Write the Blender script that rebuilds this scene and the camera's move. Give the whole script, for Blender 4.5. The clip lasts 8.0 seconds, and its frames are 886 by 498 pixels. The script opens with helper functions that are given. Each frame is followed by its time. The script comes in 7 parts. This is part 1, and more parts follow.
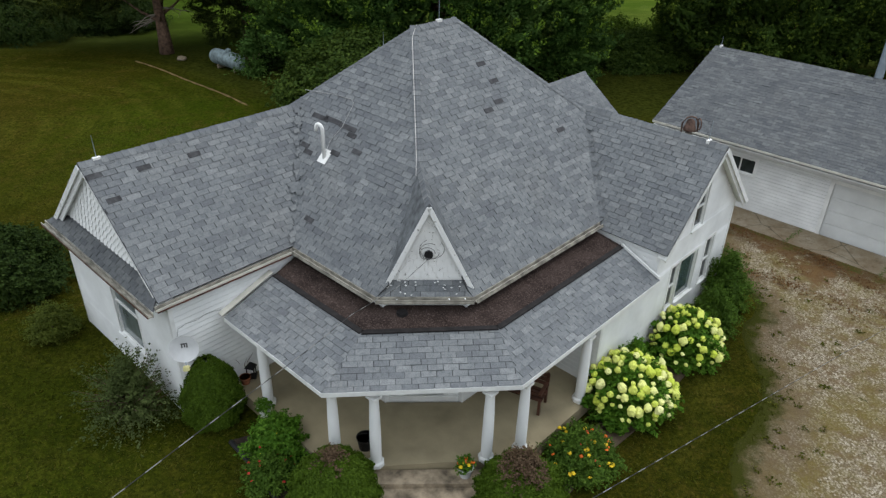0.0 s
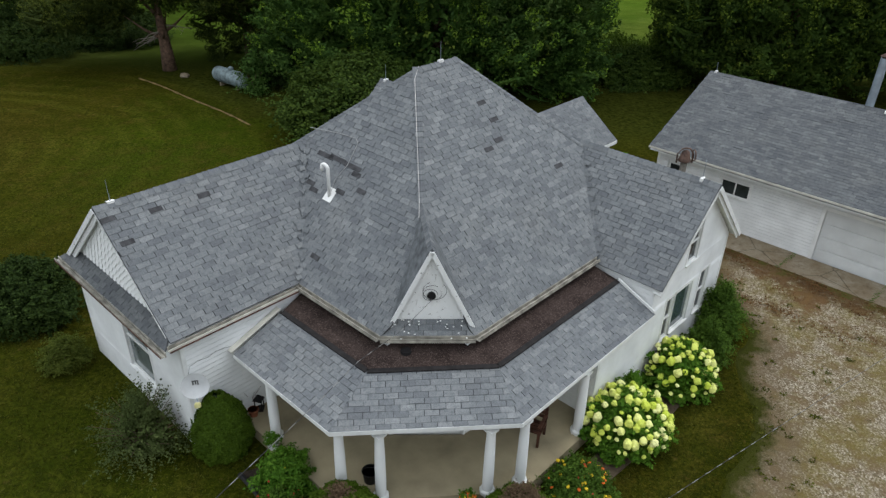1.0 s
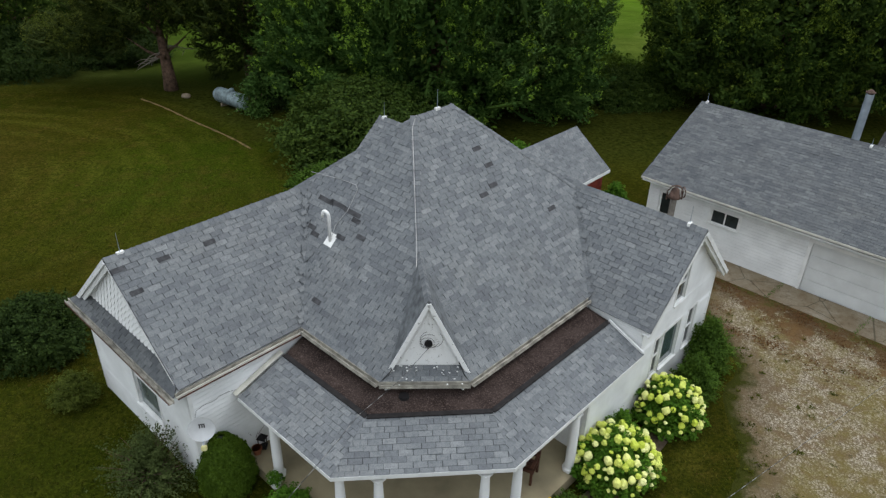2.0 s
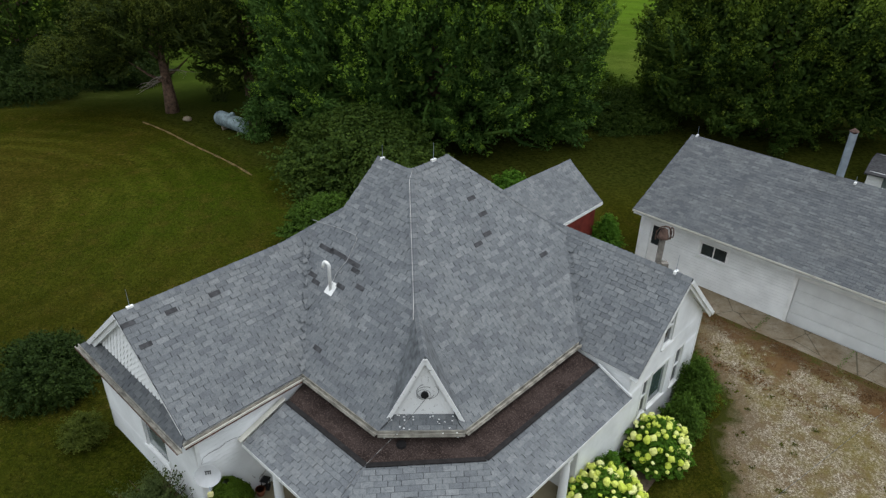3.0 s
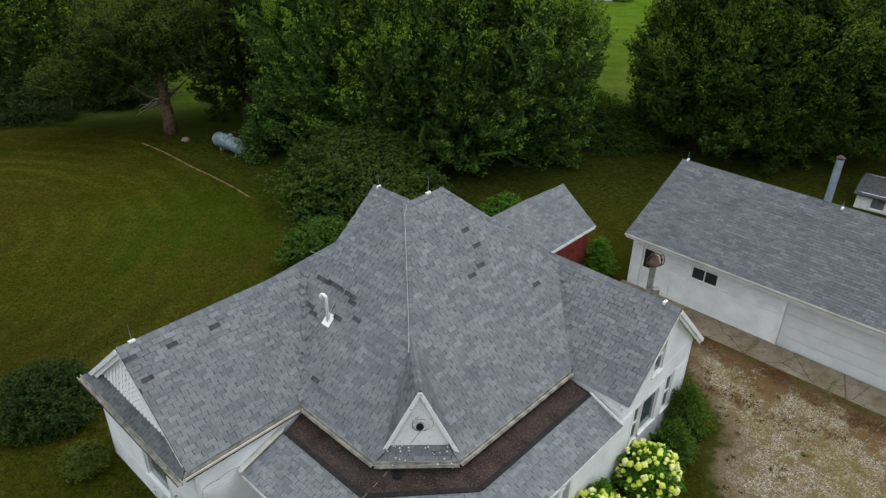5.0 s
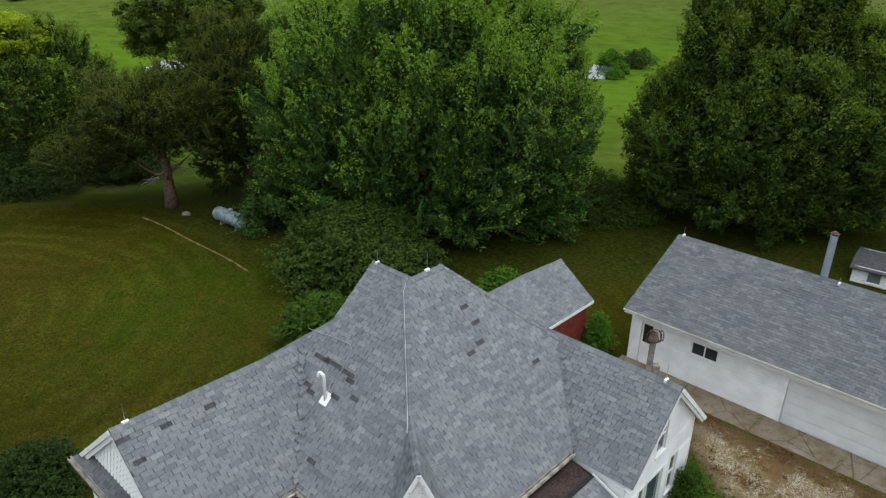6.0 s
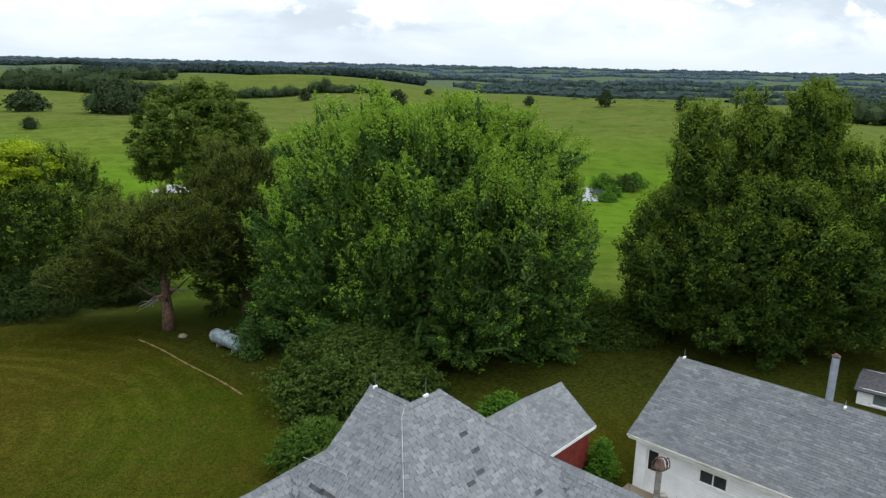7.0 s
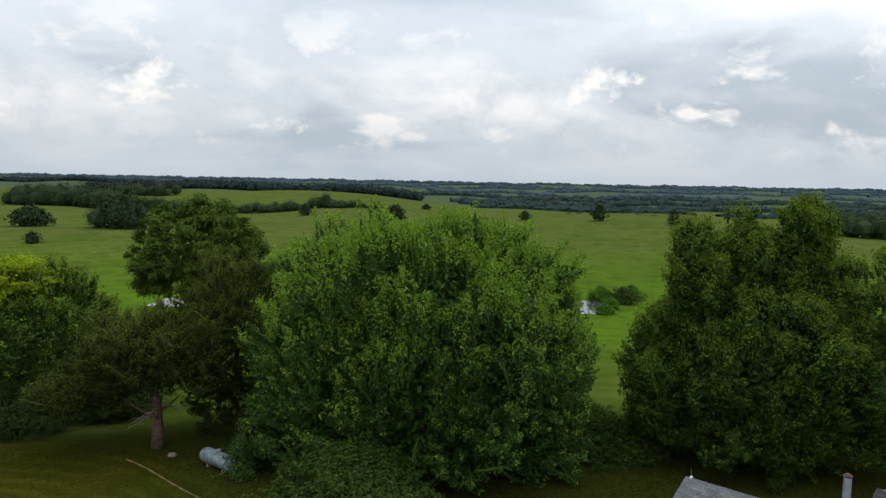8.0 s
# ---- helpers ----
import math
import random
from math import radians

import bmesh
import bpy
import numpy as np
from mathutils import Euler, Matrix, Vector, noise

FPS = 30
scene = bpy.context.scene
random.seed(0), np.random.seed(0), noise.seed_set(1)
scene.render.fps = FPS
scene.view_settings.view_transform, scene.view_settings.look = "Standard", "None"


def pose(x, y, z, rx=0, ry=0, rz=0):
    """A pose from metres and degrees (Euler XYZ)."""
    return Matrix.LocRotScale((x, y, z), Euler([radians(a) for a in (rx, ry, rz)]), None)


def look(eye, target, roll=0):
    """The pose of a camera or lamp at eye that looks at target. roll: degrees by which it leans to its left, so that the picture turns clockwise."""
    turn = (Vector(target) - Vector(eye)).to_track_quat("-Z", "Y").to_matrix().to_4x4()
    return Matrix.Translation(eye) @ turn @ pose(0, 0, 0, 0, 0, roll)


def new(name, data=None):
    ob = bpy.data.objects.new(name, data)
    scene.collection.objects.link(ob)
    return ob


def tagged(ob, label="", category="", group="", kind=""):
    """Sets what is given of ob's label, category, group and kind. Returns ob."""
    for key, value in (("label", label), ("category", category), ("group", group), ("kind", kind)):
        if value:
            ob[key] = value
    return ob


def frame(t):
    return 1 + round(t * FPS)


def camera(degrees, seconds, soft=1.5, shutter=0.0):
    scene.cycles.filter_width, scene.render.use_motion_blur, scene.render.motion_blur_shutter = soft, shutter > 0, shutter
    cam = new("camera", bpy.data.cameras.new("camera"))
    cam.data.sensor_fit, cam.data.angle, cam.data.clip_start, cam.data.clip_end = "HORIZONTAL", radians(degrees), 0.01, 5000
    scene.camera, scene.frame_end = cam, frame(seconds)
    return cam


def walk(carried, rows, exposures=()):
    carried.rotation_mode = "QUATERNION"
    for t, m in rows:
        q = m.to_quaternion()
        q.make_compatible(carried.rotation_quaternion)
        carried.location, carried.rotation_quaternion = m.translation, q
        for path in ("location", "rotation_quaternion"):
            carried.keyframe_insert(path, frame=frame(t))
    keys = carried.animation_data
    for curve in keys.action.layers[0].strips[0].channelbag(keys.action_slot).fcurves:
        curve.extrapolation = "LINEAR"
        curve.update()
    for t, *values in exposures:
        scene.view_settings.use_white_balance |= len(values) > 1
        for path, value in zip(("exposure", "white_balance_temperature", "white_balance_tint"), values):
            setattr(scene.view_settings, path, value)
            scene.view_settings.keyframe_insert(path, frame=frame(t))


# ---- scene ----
cam = camera(63.8, 8.0, soft=1.35)
METRES, EYE, TILT, LEAN, TURN = 5.4, 12.4, -30.45, -1.1, 0.0
ROWS = [
    (0.0, 0.0, 0.0, 0.0, 0.0, 0.0, 0.0),
    (0.5, -0.008, -0.0492, 0.0768, -0.04, 0.03, 0.03),
    (1.0, -0.0149, -0.1056, 0.1697, -0.1, 0.06, 0.06),
    (1.5, -0.0105, -0.1695, 0.2719, -0.16, 0.08, 0.07),
    (3.0, 0.0078, -0.3865, 0.6414, -0.35, 0.08, 0.15),
    (3.5, 0.0195, -0.4539, 0.7409, -0.4, 0.13, 0.21),
    (4.0, 0.0276, -0.4708, 0.7508, -0.45, 0.13, 0.27),
    (5.5, 0.0178, -0.4843, 0.7812, -0.65, 2.36, 0.36),
    (6.0, 0.0142, -0.488, 0.8009, -0.77, 6.47, 0.38),
    (6.5, 0.0127, -0.4955, 0.8139, -0.84, 11.27, 0.45),
    (7.0, 0.008, -0.5059, 0.825, -0.93, 16.05, 0.53),
    (7.5, 0.0068, -0.5114, 0.8273, -1.01, 20.87, 0.57),
    (8.0, 0.0023, -0.5193, 0.8377, -1.1, 25.09, 0.7),
]
walk(cam, [(t, pose(0, 0, EYE, TILT, LEAN, TURN) @ pose(METRES * x, METRES * y, METRES * z, 90 + pitch, roll, yaw)) for t, x, y, z, yaw, pitch, roll in ROWS],
     exposures=[(0.0, -0.13), (3.5, -0.14), (5.5, -0.06), (6.3, 0.24), (7.0, 0.38), (7.5, 0.08), (8.0, -0.20)])

# ---- world and light ----
world = bpy.data.worlds.new("cloudy_sky")
scene.world = world
world.use_nodes = True
SUN_ELEV, SUN_AZ = 55.0, 58.0     # degrees; azimuth measured from +y towards +x


def node(tree, kind, **sets):
    n = tree.nodes.new(kind)
    for key, value in sets.items():
        n.inputs[key].default_value = value
    return n


def math_node(tree, op, a, b=0.0, clamp=False):
    n = tree.nodes.new("ShaderNodeMath")
    n.operation, n.use_clamp = op, clamp
    for slot, v in ((0, a), (1, b)):
        if isinstance(v, (int, float)):
            n.inputs[slot].default_value = v
        else:
            tree.links.new(v, n.inputs[slot])
    return n.outputs[0]


def ramp(tree, fac, *stops):
    n = tree.nodes.new("ShaderNodeValToRGB")
    els = n.color_ramp.elements
    while len(els) < len(stops):
        els.new(0.5)
    for e, (p, c) in zip(els, stops):
        e.position = p
        e.color = (c, c, c, 1) if isinstance(c, (int, float)) else (*c, 1)
    tree.links.new(fac, n.inputs[0])
    return n.outputs[0]


def mix_rgb(tree, fac, a, b, mode="MIX"):
    n = tree.nodes.new("ShaderNodeMix")
    n.data_type, n.blend_type = "RGBA", mode
    for slot, v in ((0, fac), (6, a), (7, b)):
        if isinstance(v, (int, float)):
            n.inputs[slot].default_value = v
        elif isinstance(v, tuple):
            n.inputs[slot].default_value = (*v, 1)
        else:
            tree.links.new(v, n.inputs[slot])
    return n.outputs[2]


def noise_node(tree, vec, scale, detail=4.0, rough=0.55, distort=0.0):
    n = node(tree, "ShaderNodeTexNoise", Scale=scale, Detail=detail, Roughness=rough, Distortion=distort)
    tree.links.new(vec, n.inputs["Vector"])
    return n.outputs["Fac"]


def make_world():
    t = world.node_tree
    t.nodes.clear()
    out, bg = t.nodes.new("ShaderNodeOutputWorld"), t.nodes.new("ShaderNodeBackground")
    sky = t.nodes.new("ShaderNodeTexSky")
    sky.sky_type, sky.sun_disc = "NISHITA", False
    sky.sun_elevation, sky.sun_rotation = radians(SUN_ELEV), radians(SUN_AZ)
    blue = mix_rgb(t, 1.0, sky.outputs[0], (0.085, 0.085, 0.085), "MULTIPLY")
    co = t.nodes.new("ShaderNodeTexCoord")
    sep = t.nodes.new("ShaderNodeSeparateXYZ")
    t.links.new(co.outputs["Generated"], sep.inputs[0])
    up = math_node(t, "MAXIMUM", sep.outputs["Z"], 0.0)

    def layer(lift, scale, detail, rough, distort, seed):
        """Noise on a cloud deck, seen in perspective; lift keeps it from smearing at the horizon."""
        flat = math_node(t, "ADD", up, lift)
        com = t.nodes.new("ShaderNodeCombineXYZ")
        t.links.new(math_node(t, "DIVIDE", sep.outputs["X"], flat), com.inputs[0])
        t.links.new(math_node(t, "DIVIDE", sep.outputs["Y"], flat), com.inputs[1])
        com.inputs[2].default_value = seed
        return noise_node(t, com.outputs[0], scale, detail, rough, distort)

    deck = layer(0.24, 0.95, 7.0, 0.52, 0.35, 3.1)
    veil = layer(0.30, 0.55, 6.0, 0.50, 0.3, 9.1)
    heap = layer(0.62, 5.5, 10.0, 0.60, 0.25, 2.4)
    # a pale veil, grey-bottomed banks in it, and bright heaped clouds low down
    col = mix_rgb(t, ramp(t, veil, (0.35, 0.62), (0.55, 0.95)), blue, (0.83, 0.89, 0.95))
    col = mix_rgb(t, ramp(t, deck, (0.50, 0.0), (0.60, 0.75), (0.72, 0.95)), col, (0.50, 0.585, 0.67))
    col = mix_rgb(t, ramp(t, deck, (0.36, 0.9), (0.47, 0.0)), col, (1.06, 1.07, 1.08))
    lowband = ramp(t, up, (0.02, 0.0), (0.06, 1.0), (0.13, 1.0), (0.24, 0.0))
    col = mix_rgb(t, math_node(t, "MULTIPLY", lowband, ramp(t, heap, (0.53, 0.0), (0.60, 0.9))), col, (1.15, 1.13, 1.10))
    col = mix_rgb(t, math_node(t, "MULTIPLY", lowband, ramp(t, heap, (0.34, 0.6), (0.46, 0.0))), col, (0.66, 0.73, 0.80))
    low = ramp(t, up, (0.0, 1.0), (0.09, 0.0))
    col = mix_rgb(t, math_node(t, "MULTIPLY", low, 0.8), col, (0.72, 0.83, 0.93))
    # an overcast sky is darker at the horizon than overhead
    lift = ramp(t, up, (0.0, 0.38), (0.06, 0.42), (0.11, 0.48), (0.18, 0.53), (0.30, 0.66), (1.0, 1.22))
    col = mix_rgb(t, 1.0, col, mix_rgb(t, 1.0, lift, (2.15, 2.15, 2.15), "MULTIPLY"), "MULTIPLY")
    # thinner cloud towards the sun, thicker away from it
    toward = ramp(t, math_node(t, "ADD", math_node(t, "MULTIPLY", sep.outputs["Y"], 0.5), 0.5), (0.0, 0.80), (0.45, 0.88), (0.8, 1.0))
    col = mix_rgb(t, 1.0, col, toward, "MULTIPLY")
    t.links.new(col, bg.inputs[0])
    bg.inputs[1].default_value = 1.0
    t.links.new(bg.outputs[0], out.inputs[0])


make_world()
sun = new("sun", bpy.data.lights.new("sun", "SUN"))
sun.data.energy, sun.data.angle, sun.data.color = 1.0, radians(16), (1.0, 0.96, 0.90)
_d = Vector((math.sin(radians(SUN_AZ)) * math.cos(radians(SUN_ELEV)), math.cos(radians(SUN_AZ)) * math.cos(radians(SUN_ELEV)), math.sin(radians(SUN_ELEV))))
sun.matrix_world = look(tuple(_d * 60), (0, 0, 0))

# ---- materials ----


def material(name, rough=0.7, metal=0.0, spec=0.4):
    m = bpy.data.materials.new(name)
    m.use_nodes = True
    t = m.node_tree
    b = t.nodes["Principled BSDF"]
    b.inputs["Roughness"].default_value, b.inputs["Metallic"].default_value = rough, metal
    b.inputs["Specular IOR Level"].default_value = spec
    return m, t, b


def coords(t, kind="Object"):
    return t.nodes.new("ShaderNodeTexCoord").outputs[kind]


def bump(t, b, height, strength=0.3, distance=0.01):
    n = node(t, "ShaderNodeBump", Strength=strength, Distance=distance)
    t.links.new(height, n.inputs["Height"])
    t.links.new(n.outputs[0], b.inputs["Normal"])


def plain(name, base, rough=0.7, metal=0.0, vary=0.18, scale=3.0, fine=40.0, relief=0.2, depth=0.004, spec=0.25):
    """A surface of one colour with stains at one scale and grain at another."""
    m, t, b = material(name, rough, metal, spec)
    c = coords(t)
    big, small = noise_node(t, c, scale), noise_node(t, c, fine, 3.0)
    dark = tuple(v * (1 - 2 * vary) for v in base)
    pale = tuple(min(1, v * (1 + vary)) for v in base)
    col = mix_rgb(t, ramp(t, big, (0.32, 0.0), (0.68, 1.0)), dark, pale)
    col = mix_rgb(t, math_node(t, "MULTIPLY", small, vary * 1.2), col, tuple(v * 0.55 for v in base))
    t.links.new(col, b.inputs["Base Color"])
    bump(t, b, small, relief, depth)
    return m


def shingle_mat(name, by_object, tone=1.0):
    """Weathered grey asphalt shingles, each tab of its own shade."""
    m, t, b = material(name, 0.92, spec=0.1)
    geo = t.nodes.new("ShaderNodeObjectInfo").outputs["Random"] if by_object else t.nodes.new("ShaderNodeNewGeometry").outputs["Random Per Island"]
    c = coords(t)
    patch = noise_node(t, c, 1.1, 4.0, 0.6)
    pick = math_node(t, "ADD", math_node(t, "MULTIPLY", geo, 0.66), math_node(t, "MULTIPLY", math_node(t, "SUBTRACT", patch, 0.25), 0.66))
    tab = ramp(t, pick, (0.08, (0.098, 0.106, 0.116)), (0.30, (0.128, 0.138, 0.146)), (0.50, (0.153, 0.164, 0.170)), (0.72, (0.179, 0.190, 0.194)), (0.95, (0.246, 0.257, 0.258)))
    # moss-grey and warm weathering in broad patches, grit, and dark run-off streaks
    stain = noise_node(t, c, 0.6, 6.0, 0.7)
    col = mix_rgb(t, ramp(t, stain, (0.48, 0.0), (0.72, 0.35)), tab, (0.168, 0.166, 0.154))
    grit = noise_node(t, c, 160.0, 2.0, 0.7)
    col = mix_rgb(t, ramp(t, grit, (0.35, 0.0), (0.7, 0.30)), col, (0.33, 0.33, 0.34))
    streak = noise_node(t, c, 9.0, 5.0, 0.75)
    col = mix_rgb(t, ramp(t, streak, (0.46, 0.0), (0.74, 0.62)), col, (0.070, 0.077, 0.083))
    mottle = noise_node(t, c, 34.0, 4.0, 0.75)
    col = mix_rgb(t, ramp(t, mottle, (0.30, 0.62), (0.52, 0.0)), col, (0.080, 0.087, 0.094))
    col = mix_rgb(t, 1.0, col, (tone * 1.02, tone * 1.025, tone * 1.03), "MULTIPLY")
    t.links.new(col, b.inputs["Base Color"])
    bump(t, b, grit, 0.5, 0.003)
    return m


def leaf_mat(name, dark, mid, pale, trans=0.13):
    m = bpy.data.materials.new(name)
    m.use_nodes = True
    t = m.node_tree
    t.nodes.clear()
    out = t.nodes.new("ShaderNodeOutputMaterial")
    isl = t.nodes.new("ShaderNodeNewGeometry").outputs["Random Per Island"]
    patch = noise_node(t, coords(t), 0.45, 3.0, 0.6)
    f = math_node(t, "ADD", math_node(t, "MULTIPLY", isl, 0.40), math_node(t, "MULTIPLY", patch, 0.65))
    col = ramp(t, f, (0.15, dark), (0.5, mid), (0.9, pale))
    d, tr, g, mx, mg = (t.nodes.new("ShaderNode" + k) for k in ("BsdfDiffuse", "BsdfTranslucent", "BsdfGlossy", "MixShader", "MixShader"))
    t.links.new(col, d.inputs[0])
    t.links.new(mix_rgb(t, 1.0, col, (1.0, 1.0, 0.55), "MULTIPLY"), tr.inputs[0])
    g.inputs["Roughness"].default_value = 0.5
    g.inputs[0].default_value = (0.8, 0.85, 0.8, 1)
    mx.inputs[0].default_value = trans
    mg.inputs[0].default_value = 0.006
    t.links.new(d.outputs[0], mx.inputs[1])
    t.links.new(tr.outputs[0], mx.inputs[2])
    t.links.new(mx.outputs[0], mg.inputs[1])
    t.links.new(g.outputs[0], mg.inputs[2])
    t.links.new(mg.outputs[0], out.inputs[0])
    return m


M_SHINGLE = shingle_mat("grey_asphalt_shingle", False)
M_SHINGLE_OB = shingle_mat("grey_asphalt_shingle_tab", True)
M_SHINGLE_DARK = shingle_mat("dark_grey_asphalt_shingle", False, 0.72)
M_DECK = plain("dark_shingle_underlay", (0.060, 0.062, 0.066), 0.95)
M_WORN = plain("worn_dark_shingle", (0.068, 0.068, 0.072), 0.95, vary=0.25, scale=6)
M_WHITE = plain("white_painted_wood", (0.80, 0.815, 0.815), 0.55, vary=0.06, scale=1.3, fine=25)


def peel_mat(name="peeling_white_paint", bare=0.60):
    m, t, b = material(name, 0.7)
    c = coords(t)
    chip = noise_node(t, c, 9.0, 6, 0.75, 0.4)
    base = mix_rgb(t, noise_node(t, c, 2.0), (0.72, 0.735, 0.74), (0.85, 0.855, 0.845))
    col = mix_rgb(t, ramp(t, chip, (bare, 0.0), (bare + 0.06, 1.0)), base, (0.16, 0.145, 0.13))
    t.links.new(col, b.inputs["Base Color"])
    bump(t, b, chip, 0.4, 0.006)
    return m


M_PEEL = peel_mat()
M_POST = peel_mat("chipped_white_post_paint", 0.70)
M_TRIM = plain("white_trim_paint", (0.80, 0.81, 0.80), 0.5, vary=0.07, scale=2.0, fine=30)
M_CREAM = plain("dull_cream_trim_paint", (0.60, 0.585, 0.52), 0.6, vary=0.12, scale=2.0)
M_GUTTER = plain("weathered_tan_gutter", (0.37, 0.35, 0.30), 0.6, vary=0.3, scale=4)
M_RUST = plain("rusty_brown_gutter_edge", (0.115, 0.050, 0.034), 0.8, vary=0.35, scale=6)


def flat_mat():
    """Brown mineral-surfaced roll roofing with pale grit."""
    m, t, b = material("brown_rolled_roofing", 0.95, spec=0.1)
    c = coords(t)
    big, grit = noise_node(t, c, 2.0, 5, 0.65), noise_node(t, c, 26.0, 5, 0.8)
    col = mix_rgb(t, ramp(t, big, (0.35, 0.0), (0.65, 1.0)), (0.022, 0.015, 0.013), (0.052, 0.037, 0.032))
    col = mix_rgb(t, ramp(t, grit, (0.52, 0.0), (0.66, 0.75)), col, (0.16, 0.12, 0.105))
    t.links.new(col, b.inputs["Base Color"])
    bump(t, b, grit, 0.8, 0.02)
    return m


M_FLAT = flat_mat()
M_GREYROLL = plain("grey_rolled_roofing", (0.150, 0.160, 0.168), 0.9, vary=0.22, scale=5.0, fine=60, relief=0.4, spec=0.1)
M_GLASS = plain("window_glass_over_pale_curtain", (0.15, 0.18, 0.18), 0.06, vary=0.15, scale=2.0, spec=0.7, relief=0.0)
M_GLASS_D = plain("dark_window_glass", (0.02, 0.025, 0.028), 0.08, vary=0.1, spec=0.6, relief=0.0)
M_GLASS_T = plain("greenish_window_glass", (0.075, 0.115, 0.110), 0.06, vary=0.2, scale=1.5, spec=0.7, relief=0.0)
M_GLASS_S = plain("dark_screened_window_glass", (0.035, 0.042, 0.046), 0.12, vary=0.2, scale=2.0, spec=0.6, relief=0.0)
M_STEP = plain("stained_peeling_step", (0.34, 0.275, 0.195), 0.95, vary=0.4, scale=3.0, fine=18, relief=0.8, depth=0.01)


def concrete_mat():
    """Old concrete: brown tannin stains, dark damp blotches and fine cracks."""
    m, t, b = material("stained_concrete", 0.9, spec=0.15)
    c = coords(t)
    big, mid_, fine_ = noise_node(t, c, 0.9, 6, 0.7), noise_node(t, c, 3.0, 6, 0.75), noise_node(t, c, 40.0, 3, 0.7)
    col = mix_rgb(t, ramp(t, big, (0.35, 0.0), (0.65, 1.0)), (0.185, 0.135, 0.080), (0.300, 0.260, 0.195))
    col = mix_rgb(t, ramp(t, mid_, (0.50, 0.0), (0.66, 0.7)), col, (0.110, 0.072, 0.038))
    col = mix_rgb(t, ramp(t, fine_, (0.40, 0.35), (0.6, 0.0)), col, (0.10, 0.085, 0.06))
    crack = node(t, "ShaderNodeTexVoronoi", Scale=0.55)
    crack.feature = "DISTANCE_TO_EDGE"
    t.links.new(c, crack.inputs["Vector"])
    col = mix_rgb(t, ramp(t, crack.outputs["Distance"], (0.0, 0.8), (0.012, 0.0)), col, (0.045, 0.040, 0.022))
    t.links.new(col, b.inputs["Base Color"])
    bump(t, b, fine_, 0.4, 0.004)
    return m


M_CONC = concrete_mat()
M_FLOOR = plain("tan_painted_porch_floor", (0.33, 0.28, 0.18), 0.75, vary=0.16, scale=0.9, fine=30)
M_RED = plain("red_painted_siding", (0.20, 0.034, 0.024), 0.7, vary=0.2)
M_BARK = plain("grey_brown_bark", (0.14, 0.088, 0.06), 0.95, vary=0.35, scale=5, fine=30, relief=0.9, depth=0.02)
M_METAL = plain("galvanised_metal", (0.36, 0.42, 0.48), 0.45, 0.6, vary=0.12)
M_PVC = plain("white_plastic_pipe", (0.82, 0.82, 0.80), 0.4, vary=0.05)
M_BLACK = plain("black_plastic", (0.015, 0.015, 0.016), 0.5, vary=0.2)
M_TANK = plain("pale_blue_grey_tank_paint", (0.22, 0.28, 0.29), 0.6, vary=0.3)
M_MAPLE = leaf_mat("maple_leaf", (0.018, 0.044, 0.010), (0.044, 0.094, 0.018), (0.105, 0.180, 0.034))
# maple leaf again, paler: the light on the right side as colour
M_MAPLELIT = leaf_mat("lit_side_maple_leaf", (0.030, 0.062, 0.016), (0.068, 0.126, 0.030), (0.140, 0.215, 0.055))
M_SHRUB = leaf_mat("shrub_leaf", (0.016, 0.032, 0.006), (0.036, 0.064, 0.010), (0.085, 0.125, 0.020))
# paler tip leaves: young growth, plus light on the crown tops put into colour
M_MAPLETIP = leaf_mat("young_lit_maple_leaf", (0.085, 0.160, 0.017), (0.160, 0.275, 0.030), (0.265, 0.390, 0.058), 0.36)
M_DKLEAF = leaf_mat("dark_broad_leaf", (0.016, 0.032, 0.007), (0.036, 0.068, 0.011), (0.082, 0.124, 0.020))
# pale again for young growth and for painted light on the tops
M_DKTIP = leaf_mat("young_lit_dark_maple_leaf", (0.054, 0.092, 0.011), (0.106, 0.160, 0.019), (0.185, 0.250, 0.034), 0.34)
M_CEDAR = leaf_mat("cedar_needle", (0.016, 0.027, 0.006), (0.034, 0.051, 0.010), (0.074, 0.093, 0.020), 0.12)
M_CEDARTIP = leaf_mat("olive_cedar_spray", (0.040, 0.056, 0.009), (0.076, 0.098, 0.015), (0.135, 0.156, 0.028), 0.2)
M_OAK = leaf_mat("oak_leaf", (0.022, 0.038, 0.006), (0.056, 0.090, 0.012), (0.135, 0.185, 0.026))
M_YEW = leaf_mat("clipped_yew_needle", (0.028, 0.052, 0.005), (0.054, 0.096, 0.008), (0.096, 0.152, 0.015), 0.18)
M_FARLEAF = leaf_mat("far_wood_leaf", (0.026, 0.044, 0.018), (0.034, 0.054, 0.022), (0.046, 0.068, 0.028), 0.0)

# ---- building helpers ----


